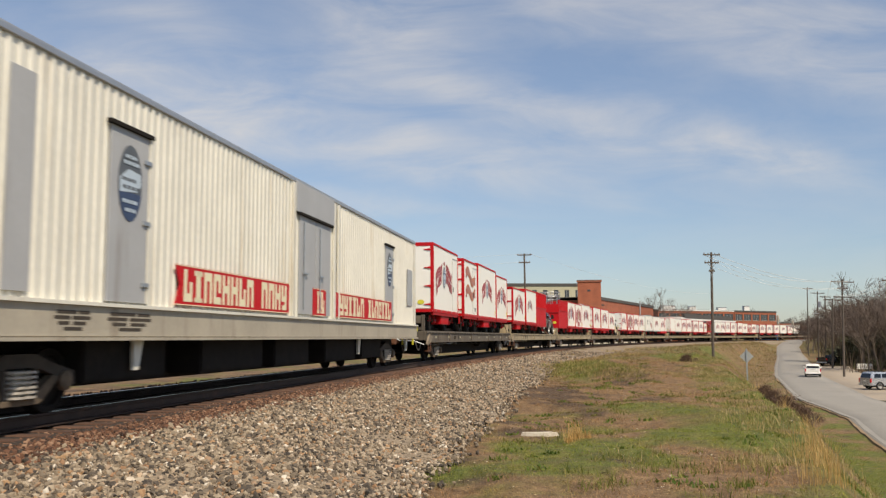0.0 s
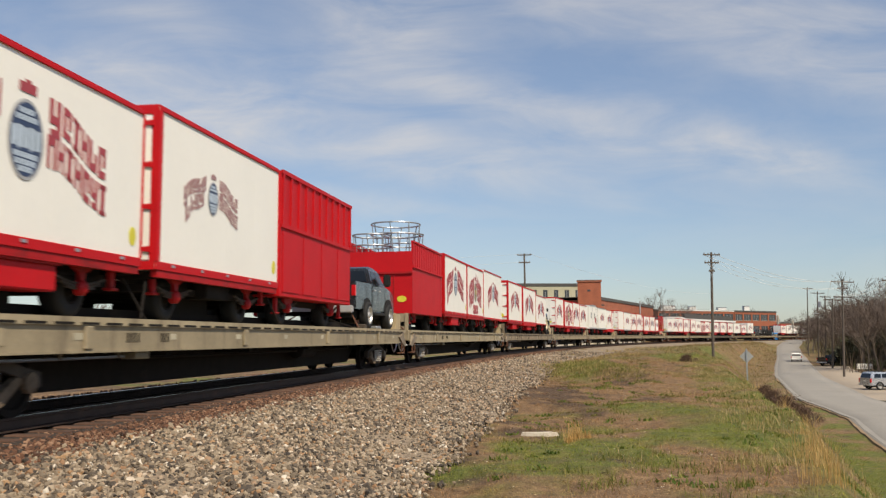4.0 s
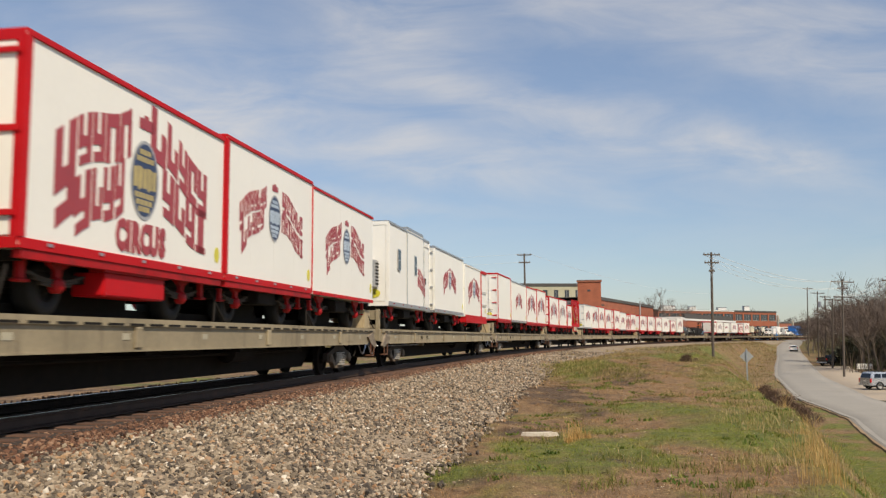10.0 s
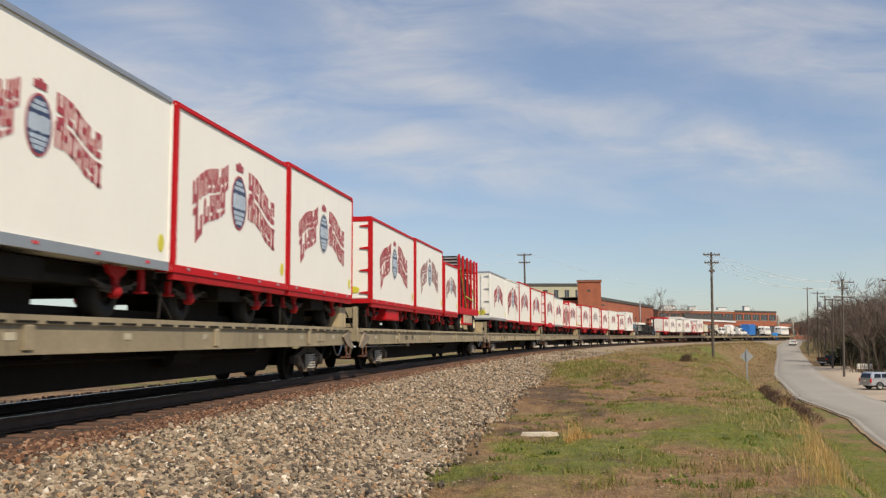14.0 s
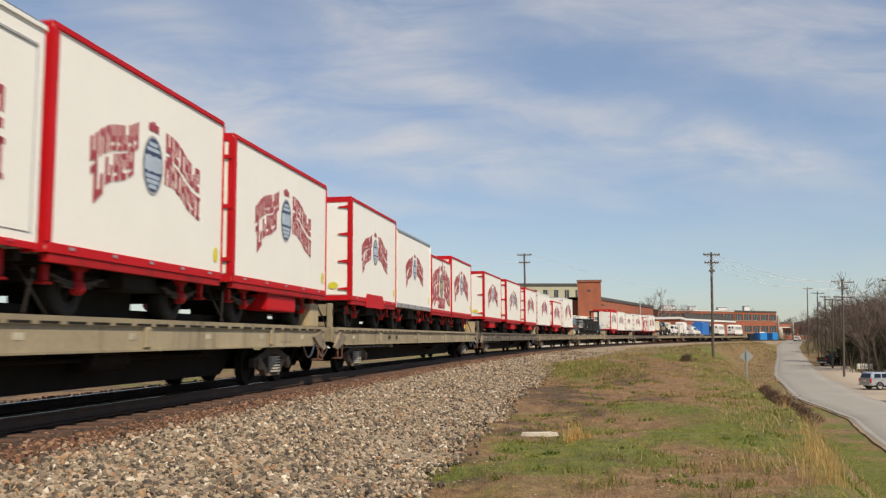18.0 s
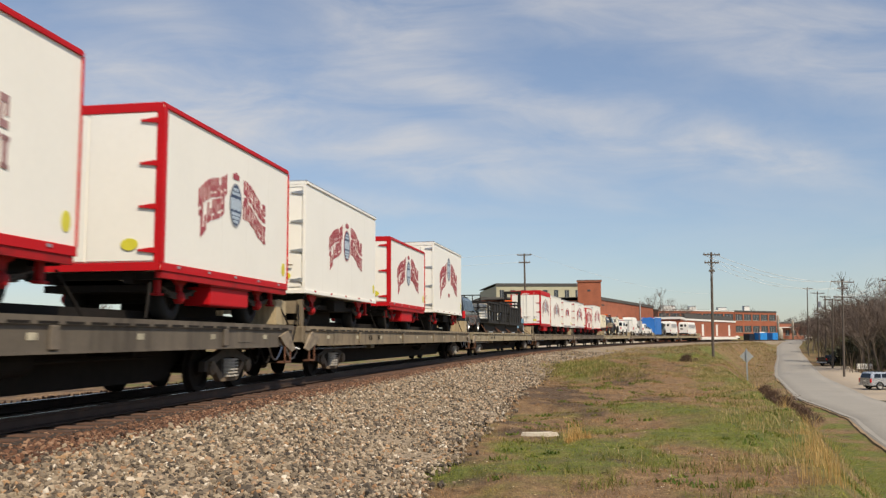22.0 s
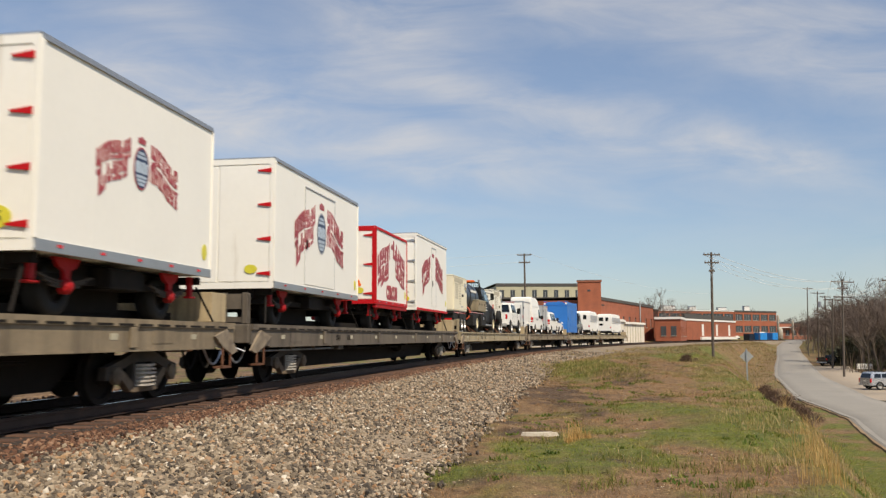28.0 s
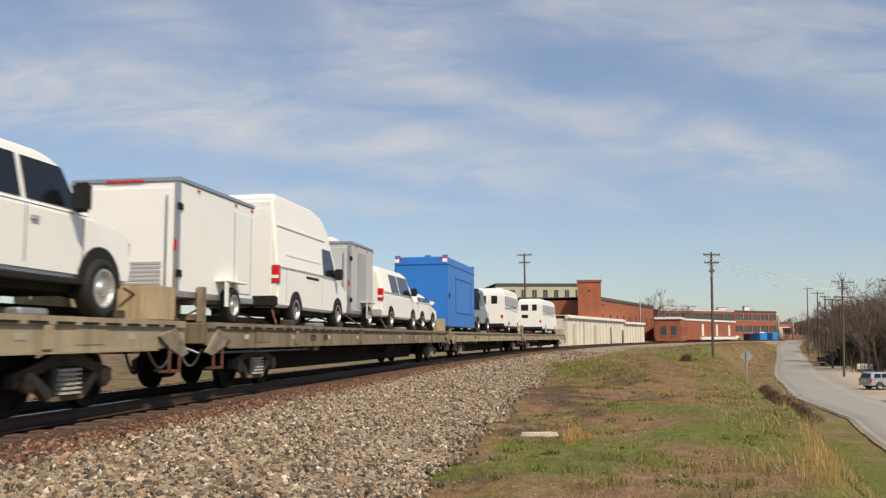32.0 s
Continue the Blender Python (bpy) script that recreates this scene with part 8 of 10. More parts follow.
def fork_lift():
    v = thing("fork_lift", "pale blue forklift with a tall black mast", "forklift")
    part("body", prism([(-1.3, 0.4, 0.62), (1.0, 0.35, 0.6), (1.0, 0.9, 0.6), (0.1, 1.05, 0.6), (-1.3, 1.25, 0.6)], 0.06), LIFT_BLUE, v)
    part("counterweight", rbox(-0.62, 0.62, -1.65, -1.2, 0.35, 1.15, 0.08), LIFT_BLUE, v)
    part("fender", rbox(-0.9, 0.9, 0.65, 1.25, 0.75, 1.15, 0.06), LIFT_BLUE, v)
    for x in (-0.55, 0.55):
        for y, y2 in ((-1.0, -0.8), (0.75, 0.45)):
            part("guard_post", tubes([((x, y, 1.1), (x * 0.95, y2, 2.35))], 0.04, 6), BLACK, v)
    part("guard_rim", sweep([(-0.52, -0.8, 2.35), (0.52, -0.8, 2.35), (0.52, 0.45, 2.35), (-0.52, 0.45, 2.35)], 0.04, 6, True), BLACK, v, "black overhead guard")
    for x in (-0.2, 0.0, 0.2):
        part("guard_bar", tubes([((x, -0.8, 2.35), (x, 0.45, 2.35))], 0.03, 6), BLACK, v)
    for sgn in (-1, 1):
        part("mast_rail", boxes((*sorted((sgn * 0.42, sgn * 0.62)), 1.2, 1.42, 0.15, 3.2), bevel=0.01), BLACK, v, "black mast upright")
    part("mast_head", boxes((-0.66, 0.66, 1.16, 1.46, 3.05, 3.25), (-0.62, 0.62, 1.22, 1.4, 2.1, 2.22), bevel=0.01), BLACK, v)
    part("carriage", boxes((-0.7, 0.7, 1.44, 1.52, 0.4, 1.3)), BLACK, v)
    part("mast_red", boxes((0.60, 0.66, 1.22, 1.36, 0.5, 2.0)), RED, v)
    for sgn in (-1, 1):
        part("fork", boxes((*sorted((sgn * 0.25, sgn * 0.38)), 1.5, 2.3, 0.2, 0.25)), DARKSTEEL, v)
    part("seat", boxes((-0.3, 0.3, -0.6, 0.0, 1.15, 1.3), (-0.3, 0.3, -0.65, -0.52, 1.3, 1.75), bevel=0.03), BLACK, v)
    part("beacon", rbox(-0.35, 0.25, -0.3, -0.05, 2.40, 2.50, 0.03), ORANGE, v, "orange beacon")
    wheels(v, (0.85,), 0.72, 0.42, GREYDOOR, 0.34, 0.5)
    wheels(v, (-1.15,), 0.55, 0.32, GREYDOOR, 0.24, 0.5)
    return rides(v, 346.05)


fork_lift()


def small_loader(s, paint, label, h=1.6):
    v = thing("small_loader", label, "loader")
    part("body", prism([(-0.9, 0.3, 0.5), (0.7, 0.3, 0.5), (0.9, 0.7, 0.5), (0.5, 1.0, 0.5), (-0.9, 1.1, 0.5)], 0.05), paint, v)
    part("cage", tubes([((x, y, 0.95), (x, y, h)) for x in (-0.48, 0.48) for y in (-0.55, 0.4)] + [((-0.48, -0.55, h), (0.48, -0.55, h)), ((-0.48, 0.4, h), (0.48, 0.4, h)), ((-0.48, -0.55, h), (-0.48, 0.4, h)), ((0.48, -0.55, h), (0.48, 0.4, h))], 0.04, 6), paint, v)
    part("arm", boxes((0.5, 0.6, -0.7, 0.9, 0.95, 1.1), (-0.6, -0.5, -0.7, 0.9, 0.95, 1.1), bevel=0.01), paint, v)
    part("seat", boxes((-0.25, 0.25, -0.4, 0.1, 0.95, 1.3)), BLACK, v)
    wheels(v, (-0.5, 0.5), 0.62, 0.34, paint, 0.24, 0.5)
    return rides(v, s)


small_loader(273.25, LOADER_YELLOW, "yellow skid loader parked between two wagons", 2.0)
small_loader(171.85, BLACK, "black utility loader at a flatcar end", 1.25)
# ---- buildings beyond the track ----
BRICK = mat("orange_red_brick", (0.30, 0.092, 0.047), 0.85, 0, 0.22, 0.5, 0.004, 30, (0.19, 0.066, 0.04), 0.42, 0.35)
BRICK_DARK = mat("shaded_red_brick", (0.27, 0.10, 0.06), 0.85, 0, 0.12, 0.6, 0.004, 30, (0.16, 0.07, 0.05), 0.3, 0.4)
BEIGE = mat("beige_panel_wall", (0.42, 0.39, 0.27), 0.75, 0, 0.10, 0.5, 0, 10, (0.28, 0.24, 0.16), 0.3, 0.4, True)
SHED_WHITE = mat("white_metal_cladding", (0.68, 0.63, 0.54), 0.6, 0.0, 0.10, 0.5, 0, 10, (0.40, 0.32, 0.23), 0.42, 0.7, True)
ROOF_WHITE = mat("white_roof_coping", (0.72, 0.70, 0.66), 0.6, 0, 0.06, 0.5)
ROOF_DARK = mat("dark_tar_roof", (0.07, 0.065, 0.06), 0.9, 0, 0.2, 0.6)
WIN_DARK = mat("dark_factory_window", (0.05, 0.055, 0.06), 0.2, 0, 0.3, 1.5, coat=0.3)
POLEWOOD = mat("grey_brown_pole_timber", (0.095, 0.075, 0.06), 0.85, 0, 0.25, 3, 0.004, 30, (0.07, 0.055, 0.045), 0.35, 2, True)
WIRE = mat("weathered_bare_wire", (0.75, 0.74, 0.70), 0.5, 0.2, 0.1, 2)
# grey lowered so the sign's face looks shaded by colour alone
SIGN_BACK = mat("shade_grey_sign_back", (0.30, 0.31, 0.31), 0.6, 0.0, 0.10, 4)
BARK = mat("grey_brown_bark", (0.125, 0.097, 0.076), 0.9, 0, 0.25, 4, 0.01, 20)
TWIG = mat("bare_winter_twigs", (0.125, 0.092, 0.074), 0.9, 0, 0.25, 2)
EVERGREEN = mat("dark_evergreen_leaves", (0.062, 0.062, 0.028), 0.7, 0, 0.4, 1.5)
BRUSH = mat("dead_brown_brush", (0.11, 0.06, 0.04), 0.9, 0, 0.35, 4)


def facade(name, p, q, depth, z0, z1, wall, label, storeys=(), bays=0, win=(0.5, 0.5), roof=ROOF_DARK, coping=ROOF_WHITE, category="building", cap=0.35):
    """A flat-roofed building: its front runs from p to q in plan, its body lies behind; rows of windows go into the front."""
    p, q = Vector(p), Vector(q)
    L = (q - p).length
    ang = math.atan2(q.y - p.y, q.x - p.x)
    b = thing(name, label, category, "factory buildings", Matrix.Translation((p.x, p.y, 0)) @ Matrix.Rotation(ang, 4, "Z"))
    # front wall with openings cut as a grid of piers and bands
    cells = []
    zs = [z0] + [z for s in storeys for z in s] + [z1]
    for k in range(0, len(zs), 2):
        cells.append((0, L, zs[k], zs[k + 1]))
    if storeys:
        step = L / bays
        for a, c in storeys:
            for k in range(bays):
                x = k * step
                g = step * (1 - win[0]) / 2
                cells.append((x, x + g, a, c))
                cells.append((x + step - g, x + step, a, c))
    bm = bmesh.new()
    for x0, x1, a, c in cells:
        box(bm, x0, x1, 0, 0.35, a, c)
    part("front_wall", bm, wall, b)
    part("core", boxes((0.02, L - 0.02, 0.5, depth, z0, z1 - 0.02)), wall, b)
    part("side_wall", boxes((0, 0.3, 0.36, depth, z0, z1)), wall, b)
    part("side_wall", boxes((L - 0.3, L, 0.36, depth, z0, z1)), wall, b)
    part("roof", boxes((-0.15, L + 0.15, -0.1, depth + 0.2, z1 + cap, z1 + cap + 0.12)), roof, b)
    part("coping", boxes((-0.18, L + 0.18, -0.16, 0.45, z1, z1 + cap)), coping, b)
    if storeys:
        step = L / bays
        for a, c in storeys:
            for k in range(bays):
                x = k * step
                g = step * (1 - win[0]) / 2
                w = part("window", boxes((x + g, x + step - g, 0.14, 0.18, a, c)), WIN_DARK, b)
                n = max(2, int((step - 2 * g) / 1.2))
                for j in range(1, n):
                    xx = x + g + (step - 2 * g) * j / n
                    part("glazing_bar", boxes((xx - 0.03, xx + 0.03, 0.10, 0.14, a, c)), GREYDOOR, w)
                part("sill", boxes((x + g - 0.1, x + step - g + 0.1, -0.08, 0.14, a - 0.14, a)), SILL_GREY, w)
    return b


def place_buildings():
    tower = facade("brick_tower", (26.6, 173.2), (31.1, 172.5), 5.0, -0.6, 11.9, BRICK, "square orange brick stair tower above the factory", cap=0.25, coping=BRICK_DARK)
    part("lamp_bracket", boxes((4.5, 5.2, 2.0, 2.3, 7.2, 7.5)), ROOF_DARK, tower)
    part("vent", boxes((1.9, 2.5, -0.06, 0.0, 10.0, 10.35)), WIN_DARK, tower)
    wing = facade("brick_mill_wing", (31.2, 176.0), (54.8, 229.0), 26.0, -0.6, 8.5, BRICK, "long orange brick mill wing with a dark roof edge", [(3.4, 5.6)], 9, (0.28, 0.5), cap=0.5, coping=ROOF_DARK)
    facade("brick_mill_block", (8.0, 186.0), (26.5, 187.5), 20.0, -0.6, 8.9, BRICK_DARK, "dark brick mill front behind the train", [(3.0, 5.5)], 6, (0.5, 0.5), cap=0.5, coping=ROOF_DARK)
    b = facade("beige_upper_storey", (13.0, 214.0), (34.5, 216.0), 30.0, -0.4, 13.6, BEIGE, "beige panelled upper storey with dark window openings", [(10.6, 12.6)], 8, (0.42, 0.5), cap=0.5, coping=ROOF_DARK)
    for k, (p, q, z) in enumerate((((20.0, 141.0), (37.0, 180.0), 4.0), ((37.2, 180.5), (45.0, 197.0), 3.6))):
        s = facade("metal_shed", p, q, 6.0, -0.6, z, SHED_WHITE, "pale metal-clad lean-to shed below the mill", cap=0.45, coping=SHED_WHITE, roof=SHED_WHITE)
        L = (Vector(q) - Vector(p)).length
        for j in range(1, int(L / 2.4)):
            part("seam", boxes((j * 2.4 - 0.05, j * 2.4 + 0.05, -0.06, 0.0, -0.4, z)), BEIGE, s)
        part("eave_shadow_board", boxes((-0.2, L + 0.2, -0.35, 0.0, z + 0.10, z + 0.40)), ROOF_WHITE, s, "projecting white eave")
        if k == 0:
            for j, (o, wd) in enumerate(((9.5, 0.9), (17.0, 1.6), (30.0, 0.8))):
                part("bay", boxes((o, o + wd, -0.045, 0.0, -0.5, z - 0.5 - 0.3 * j)), (GREYDOOR, BEIGE, WIN_DARK)[j], s, "weathered opening in the cladding")
            part("door", boxes((L - 2.2, L - 0.8, -0.05, 0.0, -0.5, 2.4)), WIN_DARK, s)
            part("stain", boxes((3.0, 4.3, -0.04, 0.0, -0.5, 3.2)), BEIGE, s)
    porch = facade("brick_porch_block", (57.5, 213.0), (65.0, 235.0), 6.0, 0.0, 5.3, BRICK, "low brick block with a pale curved canopy", [(1.2, 3.4)], 5, (0.35, 0.5), cap=0.55)
    for y in (1.0, 3.4):
        w = part("window", boxes((-0.06, 0.0, y, y + 1.3, 1.3, 3.6)), WIN_DARK, porch, "dark end window")
        part("sill", boxes((-0.14, -0.06, y - 0.1, y + 1.4, 1.16, 1.3)), SILL_GREY, w)
    part("end_coping", boxes((-0.25, -0.18, -0.16, 6.2, 5.3, 5.85)), ROOF_WHITE, porch, "pale roof edge")
    low = facade("low_brick_hall", (65.2, 235.5), (92.0, 277.0), 12.0, 0.2, 5.4, BRICK, "low orange brick hall with tall white window strips", cap=0.5)
    for x in (14.5, 28.5, 42.0):
        w = part("window", boxes((x - 0.9, x + 0.9, -0.08, 0.0, 1.3, 4.4)), ROOF_WHITE, low, "tall white blanked window")
        part("frame", boxes((x - 1.0, x + 1.0, -0.12, -0.08, 4.4, 4.55)), ROOF_WHITE, w)
    part("dark_band", boxes((0.0, 48.0, 0.5, 1.0, 5.95, 7.2)), ROOF_DARK, low)
    part("plinth", boxes((12.0, 50.0, -0.5, 0.0, 0.2, 1.0)), ROOF_WHITE, low)
    facade("long_brick_factory", (71.0, 290.0), (101.0, 305.0), 30.0, 0.0, 9.7, BRICK, "long two-storey brick factory with pale roof coping", [(2.6, 4.6), (6.6, 8.9)], 7, (0.88, 0.5), cap=0.3)
    facade("brick_office_block", (101.2, 305.0), (121.0, 319.0), 25.0, 0.0, 9.6, BRICK, "two-storey brick office block with dark windows", [(2.6, 4.8), (6.7, 8.8)], 5, (0.84, 0.5), cap=0.4, coping=ROOF_DARK)
    for x, y, w, h in ((76.0, 296.0, 4.0, 1.4), (85.0, 300.0, 2.4, 1.2), (97.0, 306.0, 3.0, 1.0), (109.0, 316.0, 2.0, 1.8)):
        r = thing("roof_unit", "pale rooftop ventilation unit on a factory roof", "vent unit", "roof units", pose(x, y, 10.12))
        part("casing", rbox(-w / 2, w / 2, -1, 1, 0, h, 0.08), ROOF_WHITE, r)
        part("cap", boxes((-w / 2 - 0.1, w / 2 + 0.1, -1.1, 1.1, h, h + 0.1)), GALV, r)
    part("drain_pipe", tubes([((40.0, -0.2, 0.0), (40.0, -0.2, 9.6))], 0.14, 8), GREYDOOR, wing, "tall pale pipe")
    # workshop, silos and masts by the crossing
    yard = facade("far_workshop", (119.5, 322.0), (139.0, 332.0), 12.0, -0.4, 5.8, BRICK_DARK, "low dark workshop behind the crossing", [(1.4, 3.4)], 6, (0.6, 0.5), cap=0.4, coping=ROOF_DARK)
    part("canopy", boxes((-1.0, 12.0, -1.6, 0.0, 4.2, 4.5)), ROOF_WHITE, yard)
    for x, y, r, h in ((116.2, 305.0, 0.4, 9.0), (119.5, 312.0, 0.9, 4.6), (125.6, 316.0, 0.35, 7.4)):
        c = thing("silo", "pale steel silo behind the crossing", "silo", "silos", pose(x, y, float(ground_z(x, y))))
        part("shell", lathe([(r, 0.0), (r, h - 0.6), (r * 0.5, h - 0.1), (r * 0.2, h)], (0, 0, 0), "z", 16), SILL_GREY, c, smooth=True)
        for k in range(3):
            part("hoop", lathe([(r + 0.02, h * (0.2 + 0.25 * k)), (r + 0.05, h * (0.2 + 0.25 * k) + 0.06), (r + 0.02, h * (0.2 + 0.25 * k) + 0.12)], (0, 0, 0), "z", 16), GALV, c)
    cont_blue = mat("sky_blue_container_paint", (0.02, 0.24, 0.62), 0.5, 0, 0.1, 1, 0, 10, (0.02, 0.1, 0.3), 0.2, 1)
    for x, y, w in ((101.3, 281.0, 3.2), (106.5, 285.0, 2.6), (97.6, 281.0, 2.4)):
        c = thing("site_container", "bright blue site container by the factory yard", "container", "blue containers", pose(x, y, float(ground_z(x, y)), 0, 0, -60))
        part("shell", rbox(-1.2, 1.2, -w / 2, w / 2, 0.08, 2.5, 0.03), cont_blue if w > 2.5 else NAVY, c)
        for k in range(6):
            part("rib", boxes((1.2, 1.24, -w / 2 + 0.1 + k * w / 6, -w / 2 + 0.2 + k * w / 6, 0.2, 2.4)), cont_blue if w > 2.5 else NAVY, c)
        part("foot", boxes((-1.2, 1.2, -w / 2, -w / 2 + 0.15, 0, 0.08), (-1.2, 1.2, w / 2 - 0.15, w / 2, 0, 0.08)), DARKSTEEL, c)
    for x, y, w, h in ((113.0, 312.0, 4.0, 2.0), (92.5, 284.0, 3.5, 1.3), (95.0, 286.0, 2.6, 1.0)):
        c = thing("stored_machine", "pale stored machinery in the factory yard", "machine", "stored machines", pose(x, y, float(ground_z(x, y)), 0, 0, -50))
        part("hull", prism([(-w / 2, 0.3, 0.9), (w / 2, 0.3, 0.9), (w / 2, h * 0.5, 0.8), (w * 0.1, h, 0.7), (-w * 0.3, h * 0.9, 0.7)], 0.08), ROOF_WHITE, c)
        part("base", boxes((-0.8, 0.8, -w / 2, w / 2, 0, 0.3)), DARKSTEEL, c)
        part("mast", tubes([((0, -w * 0.3, h * 0.8), (0, -w * 0.35, h * 1.6))], 0.09, 6), ROOF_WHITE if h < 3 else ORANGE, c)


place_buildings()

# ---- poles and wires ----


def utility_pole(x, y, top, arms, label, lean=0.0, turn=0.0, r=0.15):
    z = float(ground_z(x, y))
    h = top - z
    p = thing("utility_pole", label, "utility pole", "utility poles", pose(x, y, z, 0, lean, turn))
    part("shaft", lathe([(r, -0.4), (r * 0.95, h * 0.3), (r * 0.72, h)], (0, 0, 0), "z", 12), POLEWOOD, p)
    for dz, half in arms:
        a = part("crossarm", boxes((-half, half, -0.16, -0.06, h - dz - 0.07, h - dz + 0.06)), POLEWOOD, p, "timber crossarm")
        for x2 in (-half + 0.1, -half * 0.4, half * 0.4, half - 0.1):
            part("insulator", lathe([(0.05, 0), (0.06, 0.06), (0.035, 0.09), (0.055, 0.14)], (x2, -0.11, h - dz + 0.06), "z", 8), GALV, a)
        part("brace", tubes([((-half * 0.6, -0.11, h - dz - 0.05), (0, -0.12, h - dz - 0.5)), ((half * 0.6, -0.11, h - dz - 0.05), (0, -0.12, h - dz - 0.5))], 0.025, 4), GALV, p)
    return p


utility_pole(10.8, 115.0, 12.0, [(0.2, 0.95), (1.2, 0.75)], "dark timber utility pole behind the track", lean=-0.4)
utility_pole(26.9, 88.0, 9.45, [(0.25, 0.85), (1.05, 0.75), (1.9, 0.3)], "tall timber utility pole on the grass bank", lean=0.9)
utility_pole(51.2, 113.0, 8.3, [(0.35, 1.5), (1.2, 0.7), (2.3, 1.2)], "timber utility pole with crossarms beside the road", lean=1.6)
utility_pole(59.9, 136.0, 6.8, [(0.2, 1.4)], "timber utility pole under bare trees", lean=2.6)
p = utility_pole(72.0, 166.0, 8.6, [(0.2, 1.0)], "timber utility pole with a street lamp arm", lean=1.5)
arm = part("lamp_arm", sweep([(0, 0, 8.4), (-0.6, -0.3, 8.9), (-1.9, -0.5, 9.15)], 0.05, 6), GALV, p, "pale curved lamp arm")
part("lamp_head", rbox(-2.5, -1.85, -0.65, -0.4, 9.08, 9.24, 0.05), GALV, arm, "pale street lamp head")
p = utility_pole(80.8, 190.0, 10.7, [(0.4, 1.5)], "timber utility pole with a transformer can", lean=1.5)
part("transformer", lathe([(0.3, 11.0), (0.36, 11.05), (0.36, 12.2), (0.25, 12.3)], (0.45, 0, 0), "z", 14), GALV, p, "grey transformer can")
utility_pole(89.0, 215.0, 13.0, [(0.3, 1.3)], "timber utility pole near the crossing", lean=1.5)
utility_pole(46.2, 90.0, 6.8, [(0.15, 1.4)], "timber utility pole beside the entrance drive", lean=1.6)
utility_pole(94.0, 262.0, 3.5, [], "short timber pole by the crossing", r=0.12)


def wire(a, b, sag, r=0.022, n=14):
    a, b = Vector(a), Vector(b)
    pts = []
    for k in range(n + 1):
        t = k / n
        q = a.lerp(b, t)
        q.z -= sag * 4 * t * (1 - t)
        pts.append(q)
    bm = sweep(pts, r, 4)
    return tagged(new("overhead_wire", mesh_of("overhead_wire", bm, WIRE)), "thin bare overhead wire strung between poles", "wire", "overhead wires")


for dx in (-0.6, 0.6):
    wire((26.9 + dx, 88.0, 9.2), (51.2 + dx * 1.8, 113.0, 8.0), 0.9, 0.02)
    wire((26.9 + dx, 88.0, 8.4), (51.2 + dx, 113.0, 7.2), 1.1, 0.014)
    wire((51.2 + dx * 1.8, 113.0, 8.0), (59.9 + dx * 1.5, 136.0, 6.7), 0.5, 0.02)
    wire((59.9 + dx * 1.5, 136.0, 6.7), (80.8 + dx * 1.5, 190.0, 10.4), 1.0, 0.02)
    wire((51.2 + dx, 113.0, 6.1), (46.2 + dx, 90.0, 6.7), 0.4, 0.02)
    wire((80.8 + dx, 190.0, 10.4), (89.0 + dx, 215.0, 12.8), 0.4, 0.03)
wire((10.8 - 0.8, 115.0, 11.9), (-60.0, 118.0, 12.0), 1.0, 0.010)
wire((10.8 + 0.8, 115.0, 11.9), (70.0, 225.0, 12.0), 1.5, 0.012)
wire((10.8, 115.0, 10.9), (-60.0, 118.0, 11.0), 1.2, 0.010)

# ---- signs and small things ----


def road_sign():
    x, y = 18.9, 55.0
    z = float(ground_z(x, y))
    s = thing("road_sign", "grey back of a diamond road sign on a steel post", "road sign", m=pose(x, y, z, 0, 0, -14))
    part("post", boxes((-0.04, 0.04, -0.025, 0.025, -0.3, 2.0)), GALV, s, "galvanised channel post")
    bm = bmesh.new()
    c, h = 1.52, 0.42
    a = [bm.verts.new(v) for v in ((0, 0.03, c - h), (h, 0.03, c), (0, 0.03, c + h), (-h, 0.03, c))]
    b = [bm.verts.new(v) for v in ((0, 0.045, c - h), (h, 0.045, c), (0, 0.045, c + h), (-h, 0.045, c))]
    bm.faces.new(a), bm.faces.new(b[::-1])
    for k in range(4):
        bm.faces.new((a[k], b[k], b[(k + 1) % 4], a[(k + 1) % 4]))
    bmesh.ops.recalc_face_normals(bm, faces=bm.faces[:])
    part("panel", bm, SIGN_BACK, s, "plain grey sign back")
    for dz in (-0.25, 0.25):
        part("bolt", lathe([(0.02, 0.02), (0.02, 0.0)], (0, 0.0, c + dz), "y", 8), DARKSTEEL, s)


road_sign()

board = thing("notice_board", "low white notice board beside the drive", "sign", m=pose(62.0, 130.0, float(ground_z(62.0, 130.0)), 0, 0, -20))
part("panel", boxes((-1.05, 1.05, -0.05, 0.05, 0.25, 1.05), bevel=0.01), WHITE, board)
for x in (-0.9, 0.9):
    part("leg", boxes((x - 0.05, x + 0.05, -0.04, 0.04, -0.1, 0.25)), POLEWOOD, board)
for k in range(3):
    part("lettering_bar", boxes((-0.7, 0.5 - 0.2 * k, -0.056, -0.05, 0.45 + k * 0.18, 0.53 + k * 0.18)), GREYDOOR, board)

